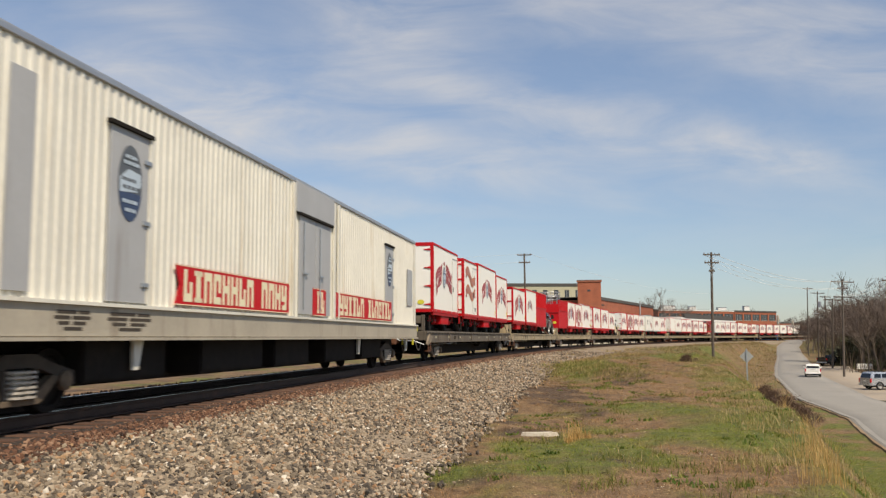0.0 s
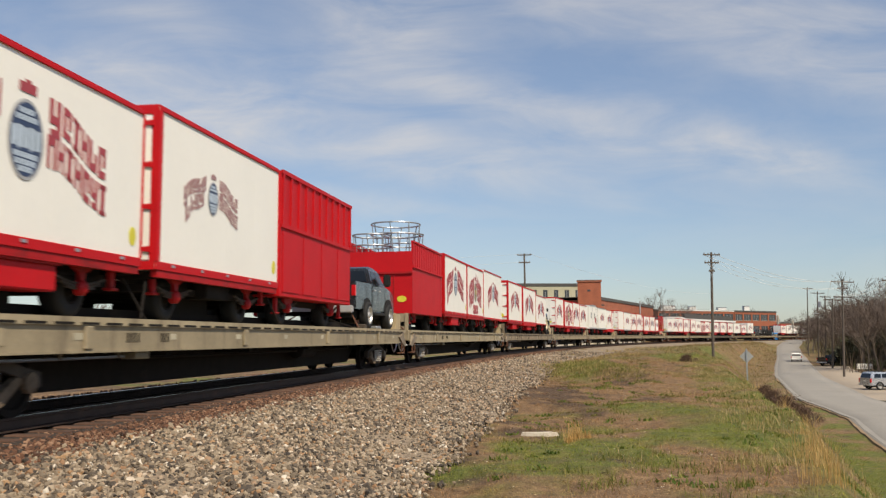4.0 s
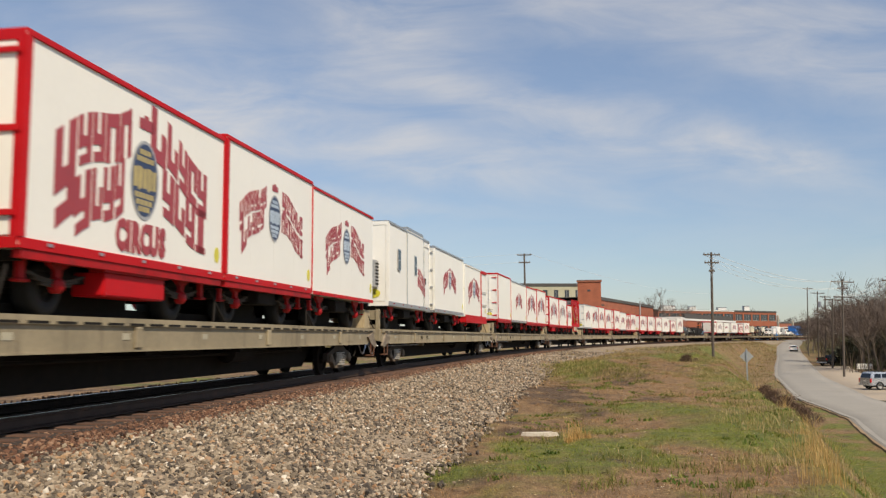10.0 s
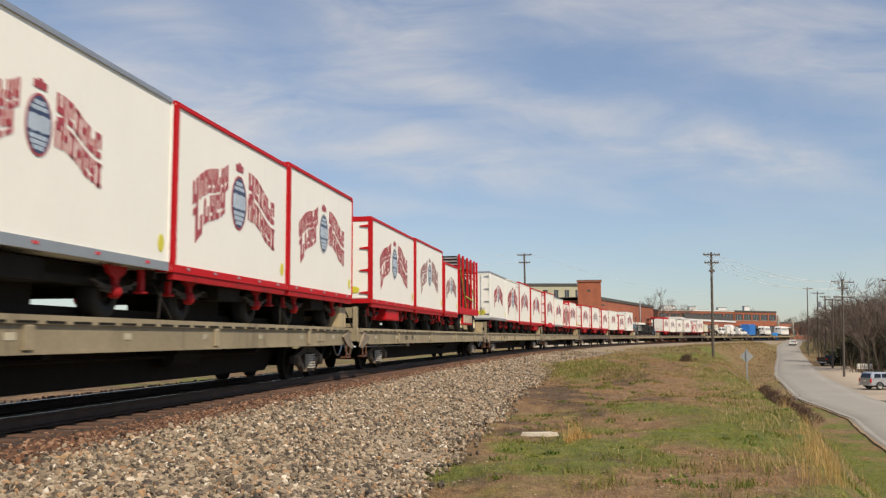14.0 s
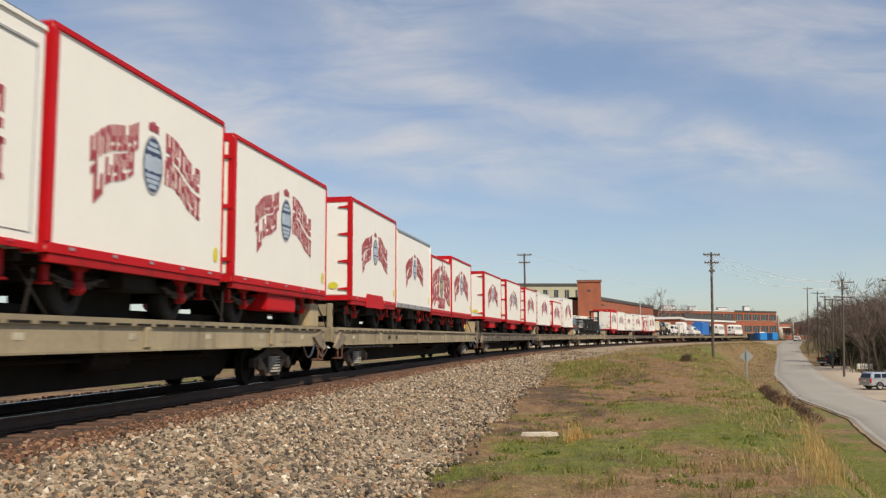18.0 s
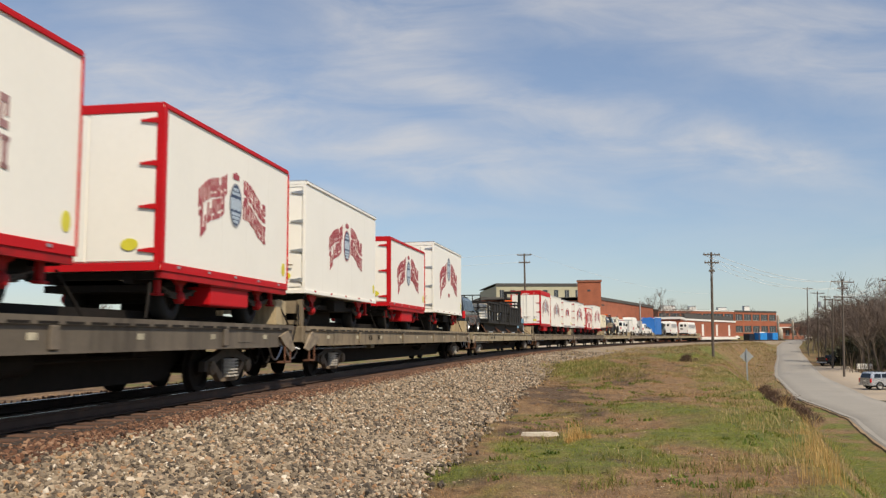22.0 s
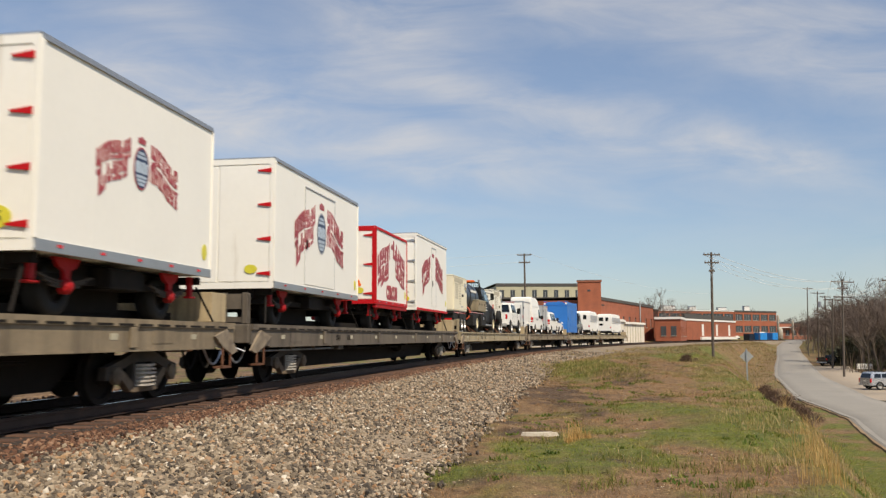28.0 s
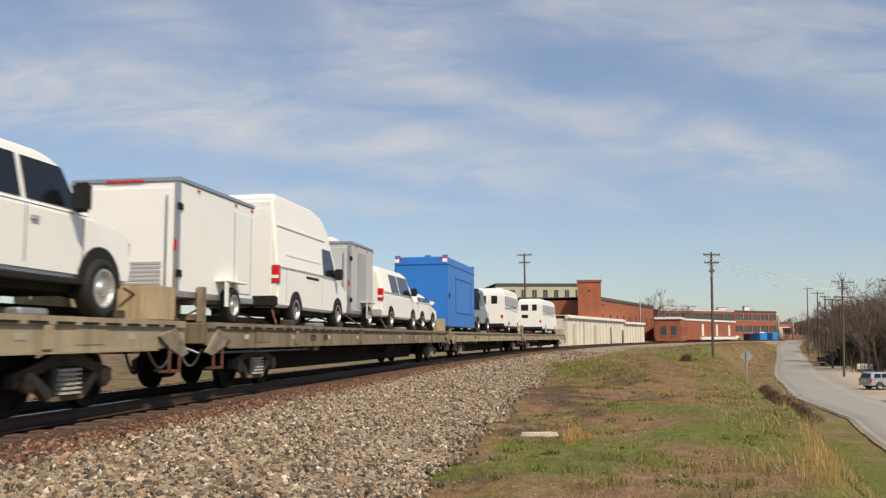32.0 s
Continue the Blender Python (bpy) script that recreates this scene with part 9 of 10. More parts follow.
slab = thing("broken_slab", "pale broken concrete strip lying in the grass", "rubble", m=pose(1.75, 16.2, float(ground_z(1.75, 16.2)) - 0.005, 0, 3, 8))
bm = bmesh.new()
srng = random.Random(2)
ring_low, ring_top = [], []
for k in range(22):
    a = 2 * math.pi * k / 22
    rx, ry = 0.35 * srng.uniform(0.92, 1.05), 0.12 * srng.uniform(0.7, 1.15)
    ring_low.append(bm.verts.new((rx * math.cos(a), ry * math.sin(a), -0.04)))
    ring_top.append(bm.verts.new((rx * 0.93 * math.cos(a), ry * 0.85 * math.sin(a), 0.055 + 0.025 * math.cos(a) * srng.uniform(0.2, 1.0) + srng.uniform(-0.008, 0.008))))
bm.faces.new(ring_low[::-1])
mid_vert = bm.verts.new((0.03, 0.0, 0.07))
for k in range(22):
    j = (k + 1) % 22
    bm.faces.new((ring_low[k], ring_low[j], ring_top[j], ring_top[k]))
    bm.faces.new((ring_top[k], ring_top[j], mid_vert))
part("slab", bm, mat("pale_concrete", (0.46, 0.41, 0.34), 0.9, 0, 0.15, 6, 0.004, 60, (0.3, 0.25, 0.2), 0.3, 6), slab)

# ---- cars on the ground ----
parked = suv("parked_car", AUTO_SILVER, "silver sport utility car parked beside the drive", 4.75, 1.70)
parked.matrix_basis = pose(42.9, 85.5, -4.16, 0, 0, -82)
for x, y in ((78.0, 165.0), (66.0, 150.0)):
    c = pickup("parked_pickup", AUTO_DARK, "dark pickup parked under bare trees", 5.2, 1.8, "parked pickups")
    c.matrix_basis = pose(x, y, float(ground_z(x, y)), 0, 0, -60)
driven = suv("driven_car", AUTO_WHITE, "white car driving off along the road", 4.6, 1.62)
CAR_ROWS = []
for t, x, y in ((0.0, 47.2, 113.0), (2.0, 57.3, 141.0), (4.0, 67.0, 167.5), (6.0, 76.3, 190.5), (9.0, 87.7, 220.0), (13.0, 99.0, 250.0), (17.0, 110.6, 275.5), (18.0, 113.2, 281.5), (20.0, 119.0, 293.0), (23.0, 130.0, 310.0), (27.0, 148.0, 338.0), (32.0, 176.0, 384.0)):
    CAR_ROWS.append((t, x, y))
DRIVES = [(driven, [(t, pose(x, y, float(road_z(y)) + 0.055, 0, 0, -(21.5 if y < 250 else 27.0 if y < 290 else 31.0))) for t, x, y in CAR_ROWS])]
# ---- trees ----


def bare_tree(seed, height, spread, levels=5, thick=0.18):
    """A leafless tree: tapered trunk and limbs in one mesh, fine twigs in another."""
    rng = random.Random(seed)
    wood, twigs = bmesh.new(), bmesh.new()

    def grow(p, d, length, r, level):
        n = 3 if level < 3 else 2
        for k in range(n):
            d = (d + Vector((rng.gauss(0, 0.13), rng.gauss(0, 0.13), rng.gauss(0.03, 0.09)))).normalized()
            q = p + d * length / n
            tube(wood if level < 3 else twigs, p, q, r, r * 0.82, seg=7 if level < 2 else 4 if level < 3 else 3)
            p, r = q, r * 0.82
        if level >= levels:
            return
        for k in range(rng.choice((2, 3, 3)) if level else 6):
            side = Vector((rng.gauss(0, 1), rng.gauss(0, 1), rng.gauss(0.15, 0.5))).normalized()
            nd = (d * rng.uniform(0.5, 0.9) + side * spread * rng.uniform(0.5, 1.0)).normalized()
            grow(p - d * length * rng.uniform(0, 0.6), nd, length * rng.uniform(0.58, 0.80), max(r * rng.uniform(0.42, 0.68), 0.011), level + 1)

    grow(Vector((0, 0, -0.2)), Vector((0, 0, 1)), height * 0.27, thick, 0)
    return mesh_of("trunk", wood, BARK), mesh_of("crown", twigs, TWIG)


TREES = [bare_tree(k, 11.5, 0.52, 6, 0.10) for k in (3, 8, 15, 21)]
TREE_LABEL = "bare grey-brown deciduous tree with fine winter twigs"


def plant_tree(k, x, y, scale, turn):
    z = float(ground_z(x, y))
    t = thing("bare_tree", TREE_LABEL, "tree", "bare trees", Matrix.Translation((x, y, z)) @ Matrix.Rotation(turn, 4, "Z") @ Matrix.Scale(scale, 4))
    part("trunk", TREES[k][0], None, t)
    part("crown", TREES[k][1], None, t)
    return t


trng = random.Random(11)
# woods to the right of the road
for k in range(165):
    y = trng.uniform(124, 285)
    x = float(road_x(y)) + trng.uniform(8, 12) + trng.random() ** 1.5 * 58
    plant_tree(k % 4, x, y, trng.uniform(1.15, 1.8), trng.uniform(0, 6.28))
for k in range(44):
    y = trng.uniform(120, 185)
    plant_tree(k % 4, y * trng.uniform(0.455, 0.56) + 1.5, y, trng.uniform(1.25, 1.65), trng.uniform(0, 6.28))
# a fringe close to the road where it nears the crossing
for k in range(30):
    y = trng.uniform(200, 300)
    plant_tree(k % 4, float(road_x(y)) + trng.uniform(4.2, 10), y, trng.uniform(0.8, 1.2), trng.uniform(0, 6.28))
# single trees behind the factory and beyond the track
for k, (x, y, sc) in enumerate(((55.0, 252.0, 1.35), (61.0, 250.0, 1.6), (66.5, 258.0, 1.65), (71.5, 264.0, 1.45), (128.0, 322.0, 1.0), (134.0, 330.0, 1.2), (122.0, 340.0, 1.2), (141.0, 336.0, 1.1), (3.0, 150.0, 1.1), (-2.0, 165.0, 1.0), (16.0, 160.0, 1.0), (-42.0, 105.0, 0.9), (-60.0, 140.0, 1.0), (-75.0, 130.0, 1.1), (93.0, 330.0, 1.1), (130.0, 345.0, 1.0), (138.0, 350.0, 1.1), (118.0, 350.0, 1.0), (10.0, 235.0, 1.2), (27.0, 262.0, 1.2))):
    plant_tree(k % 4, x, y, sc, k * 1.7)


def leafy_shrub(seed, w, h, count, leaf, slim=0.45):
    """An evergreen shrub: a short stem and a crown of many small leaf blades with gaps."""
    rng = np.random.default_rng(seed)
    n = count
    centres = rng.normal(0, 1, (26, 3)) * np.array([w * 0.30, w * 0.30, h * 0.22]) + np.array([0, 0, h * 0.5])
    c = centres[rng.integers(0, 26, n)] + rng.normal(0, 1, (n, 3)) * np.array([w * 0.12, w * 0.12, h * 0.09])
    c[:, 2] = np.abs(c[:, 2])
    a = rng.normal(0, 1, (n, 3))
    a /= np.linalg.norm(a, axis=1)[:, None]
    b = np.cross(a, rng.normal(0, 1, (n, 3)))
    b /= np.linalg.norm(b, axis=1)[:, None]
    sz = rng.uniform(0.6, 1.3, (n, 1)) * leaf
    v = np.stack([c - a * sz, c + b * sz * slim, c + a * sz, c - b * sz * slim], 1).reshape(-1, 3)
    me = bpy.data.meshes.new("leaves")
    me.from_pydata(v.tolist(), [], np.arange(n * 4).reshape(-1, 4).tolist())
    return me


SHRUB = leafy_shrub(4, 5.5, 5.0, 5200, 0.22)
SHRUB.materials.append(EVERGREEN)
BUSH = leafy_shrub(9, 1.4, 0.9, 2600, 0.13, 0.06)
BUSH.materials.append(mat("reddish_bare_bush", (0.095, 0.052, 0.034), 0.9, 0, 0.3, 4))


def shrub(mesh, x, y, sc, label, stem=0.12, tall=1.0):
    t = thing("shrub", label, "shrub", "shrubs", Matrix.Translation((x, y, float(ground_z(x, y)))) @ Matrix.Scale(sc, 4))
    part("stem", lathe([(stem, -0.1), (stem * 0.7, 0.8 * tall), (stem * 0.3, 1.6 * tall)], (0, 0, 0), "z", 8), BARK, t)
    part("leaves", mesh, None, t)


for x, y, sc in ((69.0, 148.0, 1.0), (73.5, 150.0, 0.9), (78.0, 154.0, 1.1), (86.0, 160.0, 0.9), (64.0, 131.0, 0.35), (48.5, 88.0, 0.28), (47.0, 84.0, 0.22)):
    shrub(SHRUB, x, y, sc, "dark evergreen shrub under bare trees")
for x, y, sc in ((14.5, 52.5, 0.55), (22.0, 62.0, 0.4)):
    shrub(BUSH, x, y, sc, "reddish leafless bush on the grass bank", 0.03, 0.3)


def far_woods():
    """A low line of bare woodland round the horizon, well behind everything else."""
    rng = np.random.default_rng(6)
    n = 26000
    ang = np.concatenate([rng.uniform(math.radians(-75), math.radians(-4), n // 2), rng.uniform(math.radians(14), math.radians(300), n - n // 2)])
    d = rng.uniform(430, 620, n)
    x, y = np.sin(ang) * d, np.cos(ang) * d
    h = (3.6 + 1.6 * np.sin(ang * 23) + 1.1 * np.sin(ang * 61)) * rng.random(n) ** 0.6
    lean = rng.normal(0, 0.25, (n, 2))
    base = np.stack([x, y, h * 0.2 - 0.5], 1)
    top = np.stack([x + lean[:, 0] * 3, y + lean[:, 1] * 3, h + rng.uniform(0.5, 3, n)], 1)
    w = rng.uniform(0.25, 0.9, n)
    side = np.stack([np.cos(ang) * w, -np.sin(ang) * w, np.zeros(n)], 1)
    v = np.stack([base - side, base + side, top], 1).reshape(-1, 3)
    me = bpy.data.meshes.new("far_woods")
    me.from_pydata(v.tolist(), [], np.arange(n * 3).reshape(-1, 3).tolist())
    me.materials.append(TWIG)
    return tagged(new("far_woods", me), "low line of bare woodland on the horizon", "woods", kind="stuff")


far_woods()

# ---- sleepers ----
SLEEPER = mat("rust_stained_timber", (0.078, 0.040, 0.026), 0.9, 0, 0.35, 6, 0.006, 40, (0.15, 0.085, 0.055), 0.35, 4, each=0.35)
me_tie = mesh_of("sleeper", boxes((-1.3, 1.3, -0.11, 0.11, -0.12, 0.0), bevel=0.012), SLEEPER)
tie_bed = tagged(new("sleepers"), "dark timber sleepers under rusty rails", "sleepers", kind="structure")
for k in range(150):
    s = -14 + k * 0.5
    part("sleeper", me_tie, None, tie_bed, "", beside(s, 0.03 * math.sin(k * 2.1), -0.195, 0.8 * math.sin(k * 3.7)))
bm = bmesh.new()
for k in range(700):
    s = 61 + k * 0.55
    m = beside(s, 0, -0.165)
    box(bm, -1.3, 1.3, -0.11, 0.11, -0.12, 0.0)
    bm.verts.ensure_lookup_table()
    for vert in bm.verts[-8:]:
        vert.co = m @ vert.co
rest = part("sleeper_rest", bm, SLEEPER, tie_bed)
rest["kind"] = "stuff"

# ---- loose stones ----


def island_material(name, rows, rough=0.9, thin=False):
    """Colours that differ from piece to piece of one mesh."""
    m = bpy.data.materials.new(name)
    m.use_nodes = True
    nt = m.node_tree
    n, l = nt.nodes.new, nt.links.new
    b = nt.nodes["Principled BSDF"]
    b.inputs["Roughness"].default_value = rough
    g, r = n("ShaderNodeNewGeometry"), n("ShaderNodeValToRGB")
    r.color_ramp.interpolation = "LINEAR"
    while len(r.color_ramp.elements) < len(rows):
        r.color_ramp.elements.new(0.5)
    for e, (p, c) in zip(r.color_ramp.elements, rows):
        e.position, e.color = p, (*c, 1)
    l(g.outputs["Random Per Island"], r.inputs[0])
    tc, t, mr, sc = n("ShaderNodeTexCoord"), n("ShaderNodeTexNoise"), n("ShaderNodeMapRange"), n("ShaderNodeVectorMath")
    t.inputs["Scale"].default_value, t.inputs["Detail"].default_value = 30, 4
    l(tc.outputs["Object"], t.inputs["Vector"])
    mr.inputs["To Min"].default_value, mr.inputs["To Max"].default_value = 0.7, 1.3
    l(t.outputs["Fac"], mr.inputs["Value"])
    sc.operation = "SCALE"
    l(r.outputs[0], sc.inputs[0])
    l(mr.outputs[0], sc.inputs["Scale"])
    l(sc.outputs[0], b.inputs["Base Color"])
    if thin:
        tr, mx = n("ShaderNodeBsdfTranslucent"), n("ShaderNodeMixShader")
        mx.inputs[0].default_value = 0.42
        l(sc.outputs[0], tr.inputs["Color"])
        l(b.outputs[0], mx.inputs[1])
        l(tr.outputs[0], mx.inputs[2])
        l(mx.outputs[0], nt.nodes["Material Output"].inputs["Surface"])
    return m


def scatter(name, shapes, at, scale, turn, material, label, category):
    """Many small pieces in one mesh: shapes is a list of (verts, faces); one is picked for each place."""
    rng = np.random.default_rng(len(at))
    verts, faces, base = [], [], 0
    pick = rng.integers(0, len(shapes), len(at))
    for k, (v, f) in enumerate(shapes):
        sel = np.where(pick == k)[0]
        if not len(sel):
            continue
        M = turn[sel]
        pts = np.einsum("nij,nvj->nvi", M, v[None] * scale[sel][:, None, :]) + at[sel][:, None, :]
        verts.append(pts.reshape(-1, 3))
        idx = f[None] + (np.arange(len(sel)) * len(v))[:, None, None] + base
        faces.append(idx.reshape(-1, f.shape[1]))
        base += len(sel) * len(v)
    me = bpy.data.meshes.new(name)
    v = np.concatenate(verts)
    f = np.concatenate(faces)
    me.vertices.add(len(v))
    me.vertices.foreach_set("co", v.ravel().astype(np.float32))
    k = f.shape[1]
    me.loops.add(f.size)
    me.loops.foreach_set("vertex_index", f.ravel().astype(np.int32))
    me.polygons.add(len(f))
    me.polygons.foreach_set("loop_start", np.arange(0, f.size, k, dtype=np.int32))
    me.update(calc_edges=True)
    if f.shape[1] == 3:
        me.shade_flat()
    me.materials.append(material)
    return tagged(new(name, me), label, category, kind="stuff")


def turns(rng, n, flat=False):
    if flat:
        a = rng.uniform(0, 2 * math.pi, n)
        z = np.zeros(n)
        return np.stack([np.stack([np.cos(a), -np.sin(a), z], -1), np.stack([np.sin(a), np.cos(a), z], -1), np.stack([z, z, z + 1], -1)], 1)
    q = rng.normal(0, 1, (n, 4))
    q /= np.linalg.norm(q, axis=1)[:, None]
    w, x, y, z = q.T
    return np.stack([np.stack([1 - 2 * (y * y + z * z), 2 * (x * y - z * w), 2 * (x * z + y * w)], -1), np.stack([2 * (x * y + z * w), 1 - 2 * (x * x + z * z), 2 * (y * z - x * w)], -1), np.stack([2 * (x * z - y * w), 2 * (y * z + x * w), 1 - 2 * (x * x + y * y)], -1)], 1)


def stone_shapes():
    out = []
    rng = np.random.default_rng(3)
    for k in range(6):
        bm = bmesh.new()
        bmesh.ops.create_icosphere(bm, subdivisions=1, radius=1)
        v = np.array([p.co[:] for p in bm.verts])
        v *= rng.uniform(0.55, 1.35, (len(v), 1))
        f = np.array([[p.index for p in face.verts] for face in bm.faces])
        bm.free()
        out.append((v, f))
    return out


def plan_of(s, u):
    th = TH0 + s / R
    return CX - (R - u) * np.cos(th), CY + (R - u) * np.sin(th)


def loose_stones():
    rng = np.random.default_rng(12)
    shapes = stone_shapes()
    S, U, Z = [], [], []
    for s0, s1, n, r0, r1 in ((-7, 8, 34000, 0.013, 0.046), (8, 22, 20000, 0.018, 0.05), (22, 40, 8000, 0.028, 0.055), (40, 75, 4500, 0.04, 0.07)):
        s = rng.uniform(s0, s1, n)
        toe = toe_of(s) + 0.35
        u = 1.15 + (toe - 1.15) * rng.random(n) ** 1.1 + rng.normal(0, 0.12, n)
        S.append(s), U.append(u), Z.append(rng.uniform(r0, r1, n))
    n = 11000
    S.append(rng.uniform(-8, 34, n)), U.append(rng.uniform(1.05, 2.05, n)), Z.append(rng.uniform(0.018, 0.042, n))
    # a few between and beyond the rails
    n = 5000
    S.append(rng.uniform(-8, 30, n)), U.append(rng.uniform(-4.0, 1.3, n)), Z.append(rng.uniform(0.02, 0.04, n))
    s, u, r = map(np.concatenate, (S, U, Z))
    x, y = plan_of(s, u)
    z = ground_z(x, y) + 0.03 + r * 0.25 + 0.02 * (u < 1.75)
    at = np.stack([x, y, z], -1)
    scale = r[:, None] * rng.uniform(0.45, 1.2, (len(r), 3))
    rows = [(0.0, (0.032, 0.026, 0.022)), (0.26, (0.11, 0.086, 0.064)), (0.54, (0.22, 0.171, 0.119)), (0.80, (0.345, 0.278, 0.202)), (0.87, (0.25, 0.140, 0.075)), (0.92, (0.31, 0.19, 0.10)), (1.0, (0.55, 0.50, 0.42))]
    turn = turns(rng, len(r))
    rusty = u + rng.normal(0, 0.12, len(u)) < 2.05
    reds = [(0.0, (0.03, 0.018, 0.013)), (0.35, (0.085, 0.038, 0.021)), (0.7, (0.145, 0.066, 0.036)), (1.0, (0.25, 0.15, 0.095))]
    scatter("rust_stained_stones", shapes, at[rusty], scale[rusty], turn[rusty], island_material("rust_stained_stone_tones", reds), "rust-stained stones beside the rails", "stones")
    at, scale, turn, r = at[~rusty], scale[~rusty], turn[~rusty], r[~rusty]
    scatter("ballast_stones", shapes, at, scale, turn, island_material("mixed_crushed_stone", rows), "loose crushed stones of grey, tan and rust brown", "stones")


loose_stones()

# ---- grass ----


def blade_shapes():
    out = []
    for lean in (0.5, 1.0, 1.6):
        v = np.array([(-0.5, 0, 0), (0.5, 0, 0), (0.36, lean * 0.35, 0.55), (-0.36, lean * 0.35, 0.55), (0.0, lean, 1.0), (0.0, lean, 1.0)])
        f = np.array([(0, 1, 2, 3), (3, 2, 4, 5)])
        v[5] += (0.02, 0.01, -0.02)
        out.append((v, f))
    return out


def patch(x, y, k=0.5, shift=0.0):
    return np.sin(x * k * 1.3 + shift + 1.7 * np.sin(y * k * 0.8)) * np.cos(y * k + 1.1 * np.sin(x * k * 0.9 + shift))


def blade_material(name, light, pale, gold):
    """Blades take the tone of the bank where they stand, each a little lighter, darker or drier."""
    m = bpy.data.materials.new(name)
    m.use_nodes = True
    nt = m.node_tree
    n, l = nt.nodes.new, nt.links.new
    b = nt.nodes["Principled BSDF"]
    b.inputs["Roughness"].default_value = 0.85
    base = bank_colours(nt)[0]
    g, mr, sc, mx = n("ShaderNodeNewGeometry"), n("ShaderNodeMapRange"), n("ShaderNodeVectorMath"), n("ShaderNodeMix")
    mr.inputs["To Min"].default_value, mr.inputs["To Max"].default_value = light * 0.75, light * 1.4
    l(g.outputs["Random Per Island"], mr.inputs["Value"])
    sc.operation = "SCALE"
    l(base, sc.inputs[0])
    l(mr.outputs[0], sc.inputs["Scale"])
    dry = n("ShaderNodeMapRange")
    dry.inputs["From Min"].default_value, dry.inputs["From Max"].default_value = 1 - pale, 1.0
    dry.inputs["To Max"].default_value = 0.8
    l(g.outputs["Random Per Island"], dry.inputs["Value"])
    mx.data_type = "RGBA"
    mx.inputs["B"].default_value = (*gold, 1)
    l(dry.outputs[0], mx.inputs["Factor"])
    l(sc.outputs[0], mx.inputs["A"])
    l(mx.outputs["Result"], b.inputs["Base Color"])
    tr, ms = n("ShaderNodeBsdfTranslucent"), n("ShaderNodeMixShader")
    ms.inputs[0].default_value = 0.4
    l(mx.outputs["Result"], tr.inputs["Color"])
    l(b.outputs[0], ms.inputs[1])
    l(tr.outputs[0], ms.inputs[2])
    l(ms.outputs[0], nt.nodes["Material Output"].inputs["Surface"])
    return m


def grass(name, tone, n, s0, s1, u_of, h0, h1, width, tuft, label, seed):
    """Blades gathered in tufts of uneven size, with thinner growth between."""
    rng = np.random.default_rng(seed)
    tufts = n // 45
    s = s0 + (s1 - s0) * rng.random(tufts) ** 1.5
    ua, ub = u_of(s)
    u = ua + (ub - ua) * rng.random(tufts)
    size = rng.uniform(0.5, 1.5, tufts) ** 1.6
    pick = rng.integers(0, tufts, n)
    loose = rng.random(n) < 0.35
    s, u = s[pick], u[pick]
    k = np.where(loose, 0.6, tuft * size[pick] * (0.7 + np.hypot(*plan_of(s, u)) / 25))
    s, u = s + rng.normal(0, 1, n) * k, u + rng.normal(0, 1, n) * k
    x, y = plan_of(s, u)
    ok = (u > toe_of(s) - 0.15 + rng.exponential(0.12, n)) & (x < road_x(y) - 3.2)
    x, y, tall = x[ok], y[ok], np.where(loose, 0.7, size[pick])[ok]
    m = len(x)
    at = np.stack([x, y, ground_z(x, y) - 0.01], -1)
    hh = rng.uniform(h0, h1, m) * rng.uniform(0.6, 1.3, m) * (0.55 + 0.45 * tall)
    ww = width * (0.6 + np.hypot(x, y) / 40) * rng.uniform(0.7, 1.3, m)
    scatter(name, blade_shapes(), at, np.stack([ww, hh, hh], -1), turns(rng, m, True), tone, label, "grass")


GOLD = [(0.0, (0.42, 0.25, 0.085)), (0.5, (0.60, 0.385, 0.145)), (1.0, (0.70, 0.49, 0.22))]
grass("short_grass", blade_material("spring_blades", 1.25, 0.08, (0.30, 0.24, 0.11)), 210000, -7, 66, lambda s: (toe_of(s), toe_of(s) + 16), 0.015, 0.06, 0.009, 0.08, "short spring grass in green tufts", 21)
grass("dry_grass", blade_material("dead_blades", 1.3, 0.45, (0.40, 0.31, 0.16)), 90000, -7, 70, lambda s: (toe_of(s) - 0.1, toe_of(s) + 14), 0.02, 0.09, 0.006, 0.06, "dry straw-coloured grass between the green tufts", 22)


def clumps(name, rows, centres, per, spread, h0, h1, width, label, seed, lean=(0.2, 0.9)):
    rng = np.random.default_rng(seed)
    c = np.repeat(np.array(centres), per, 0)
    m = len(c)
    x = c[:, 0] + rng.normal(0, 1, m) * spread * c[:, 2]
    y = c[:, 1] + rng.normal(0, 1, m) * spread * c[:, 2]
    at = np.stack([x, y, ground_z(x, y) - 0.01], -1)
    hh = (h0 + (h1 - h0) * rng.random(m) ** 1.4) * c[:, 2]
    scale = np.stack([width * rng.uniform(0.7, 1.4, m) * (0.6 + np.hypot(x, y) / 25), hh * rng.uniform(*lean, m), hh], -1)
    scatter(name, blade_shapes(), at, scale, turns(rng, m, True), island_material(name + "_tones", rows, 0.85, True), label, "grass")


grng = np.random.default_rng(31)
cy = np.concatenate([grng.uniform(10.3, 14.0, 15), grng.uniform(14.0, 22, 7), grng.uniform(22, 34, 5)])
cx = crest_x(cy) - 0.08 + 0.02 * (cy - 11) + grng.normal(0, 0.13, len(cy))
clumps("tall_golden_grass", GOLD, [(x, y, k) for x, y, k in zip(cx, cy, grng.uniform(0.35, 1.0, len(cy)))], 36, 0.12, 0.14, 0.60, 0.005, "tall golden dead grass along the bank edge", 33, (0.02, 0.40))
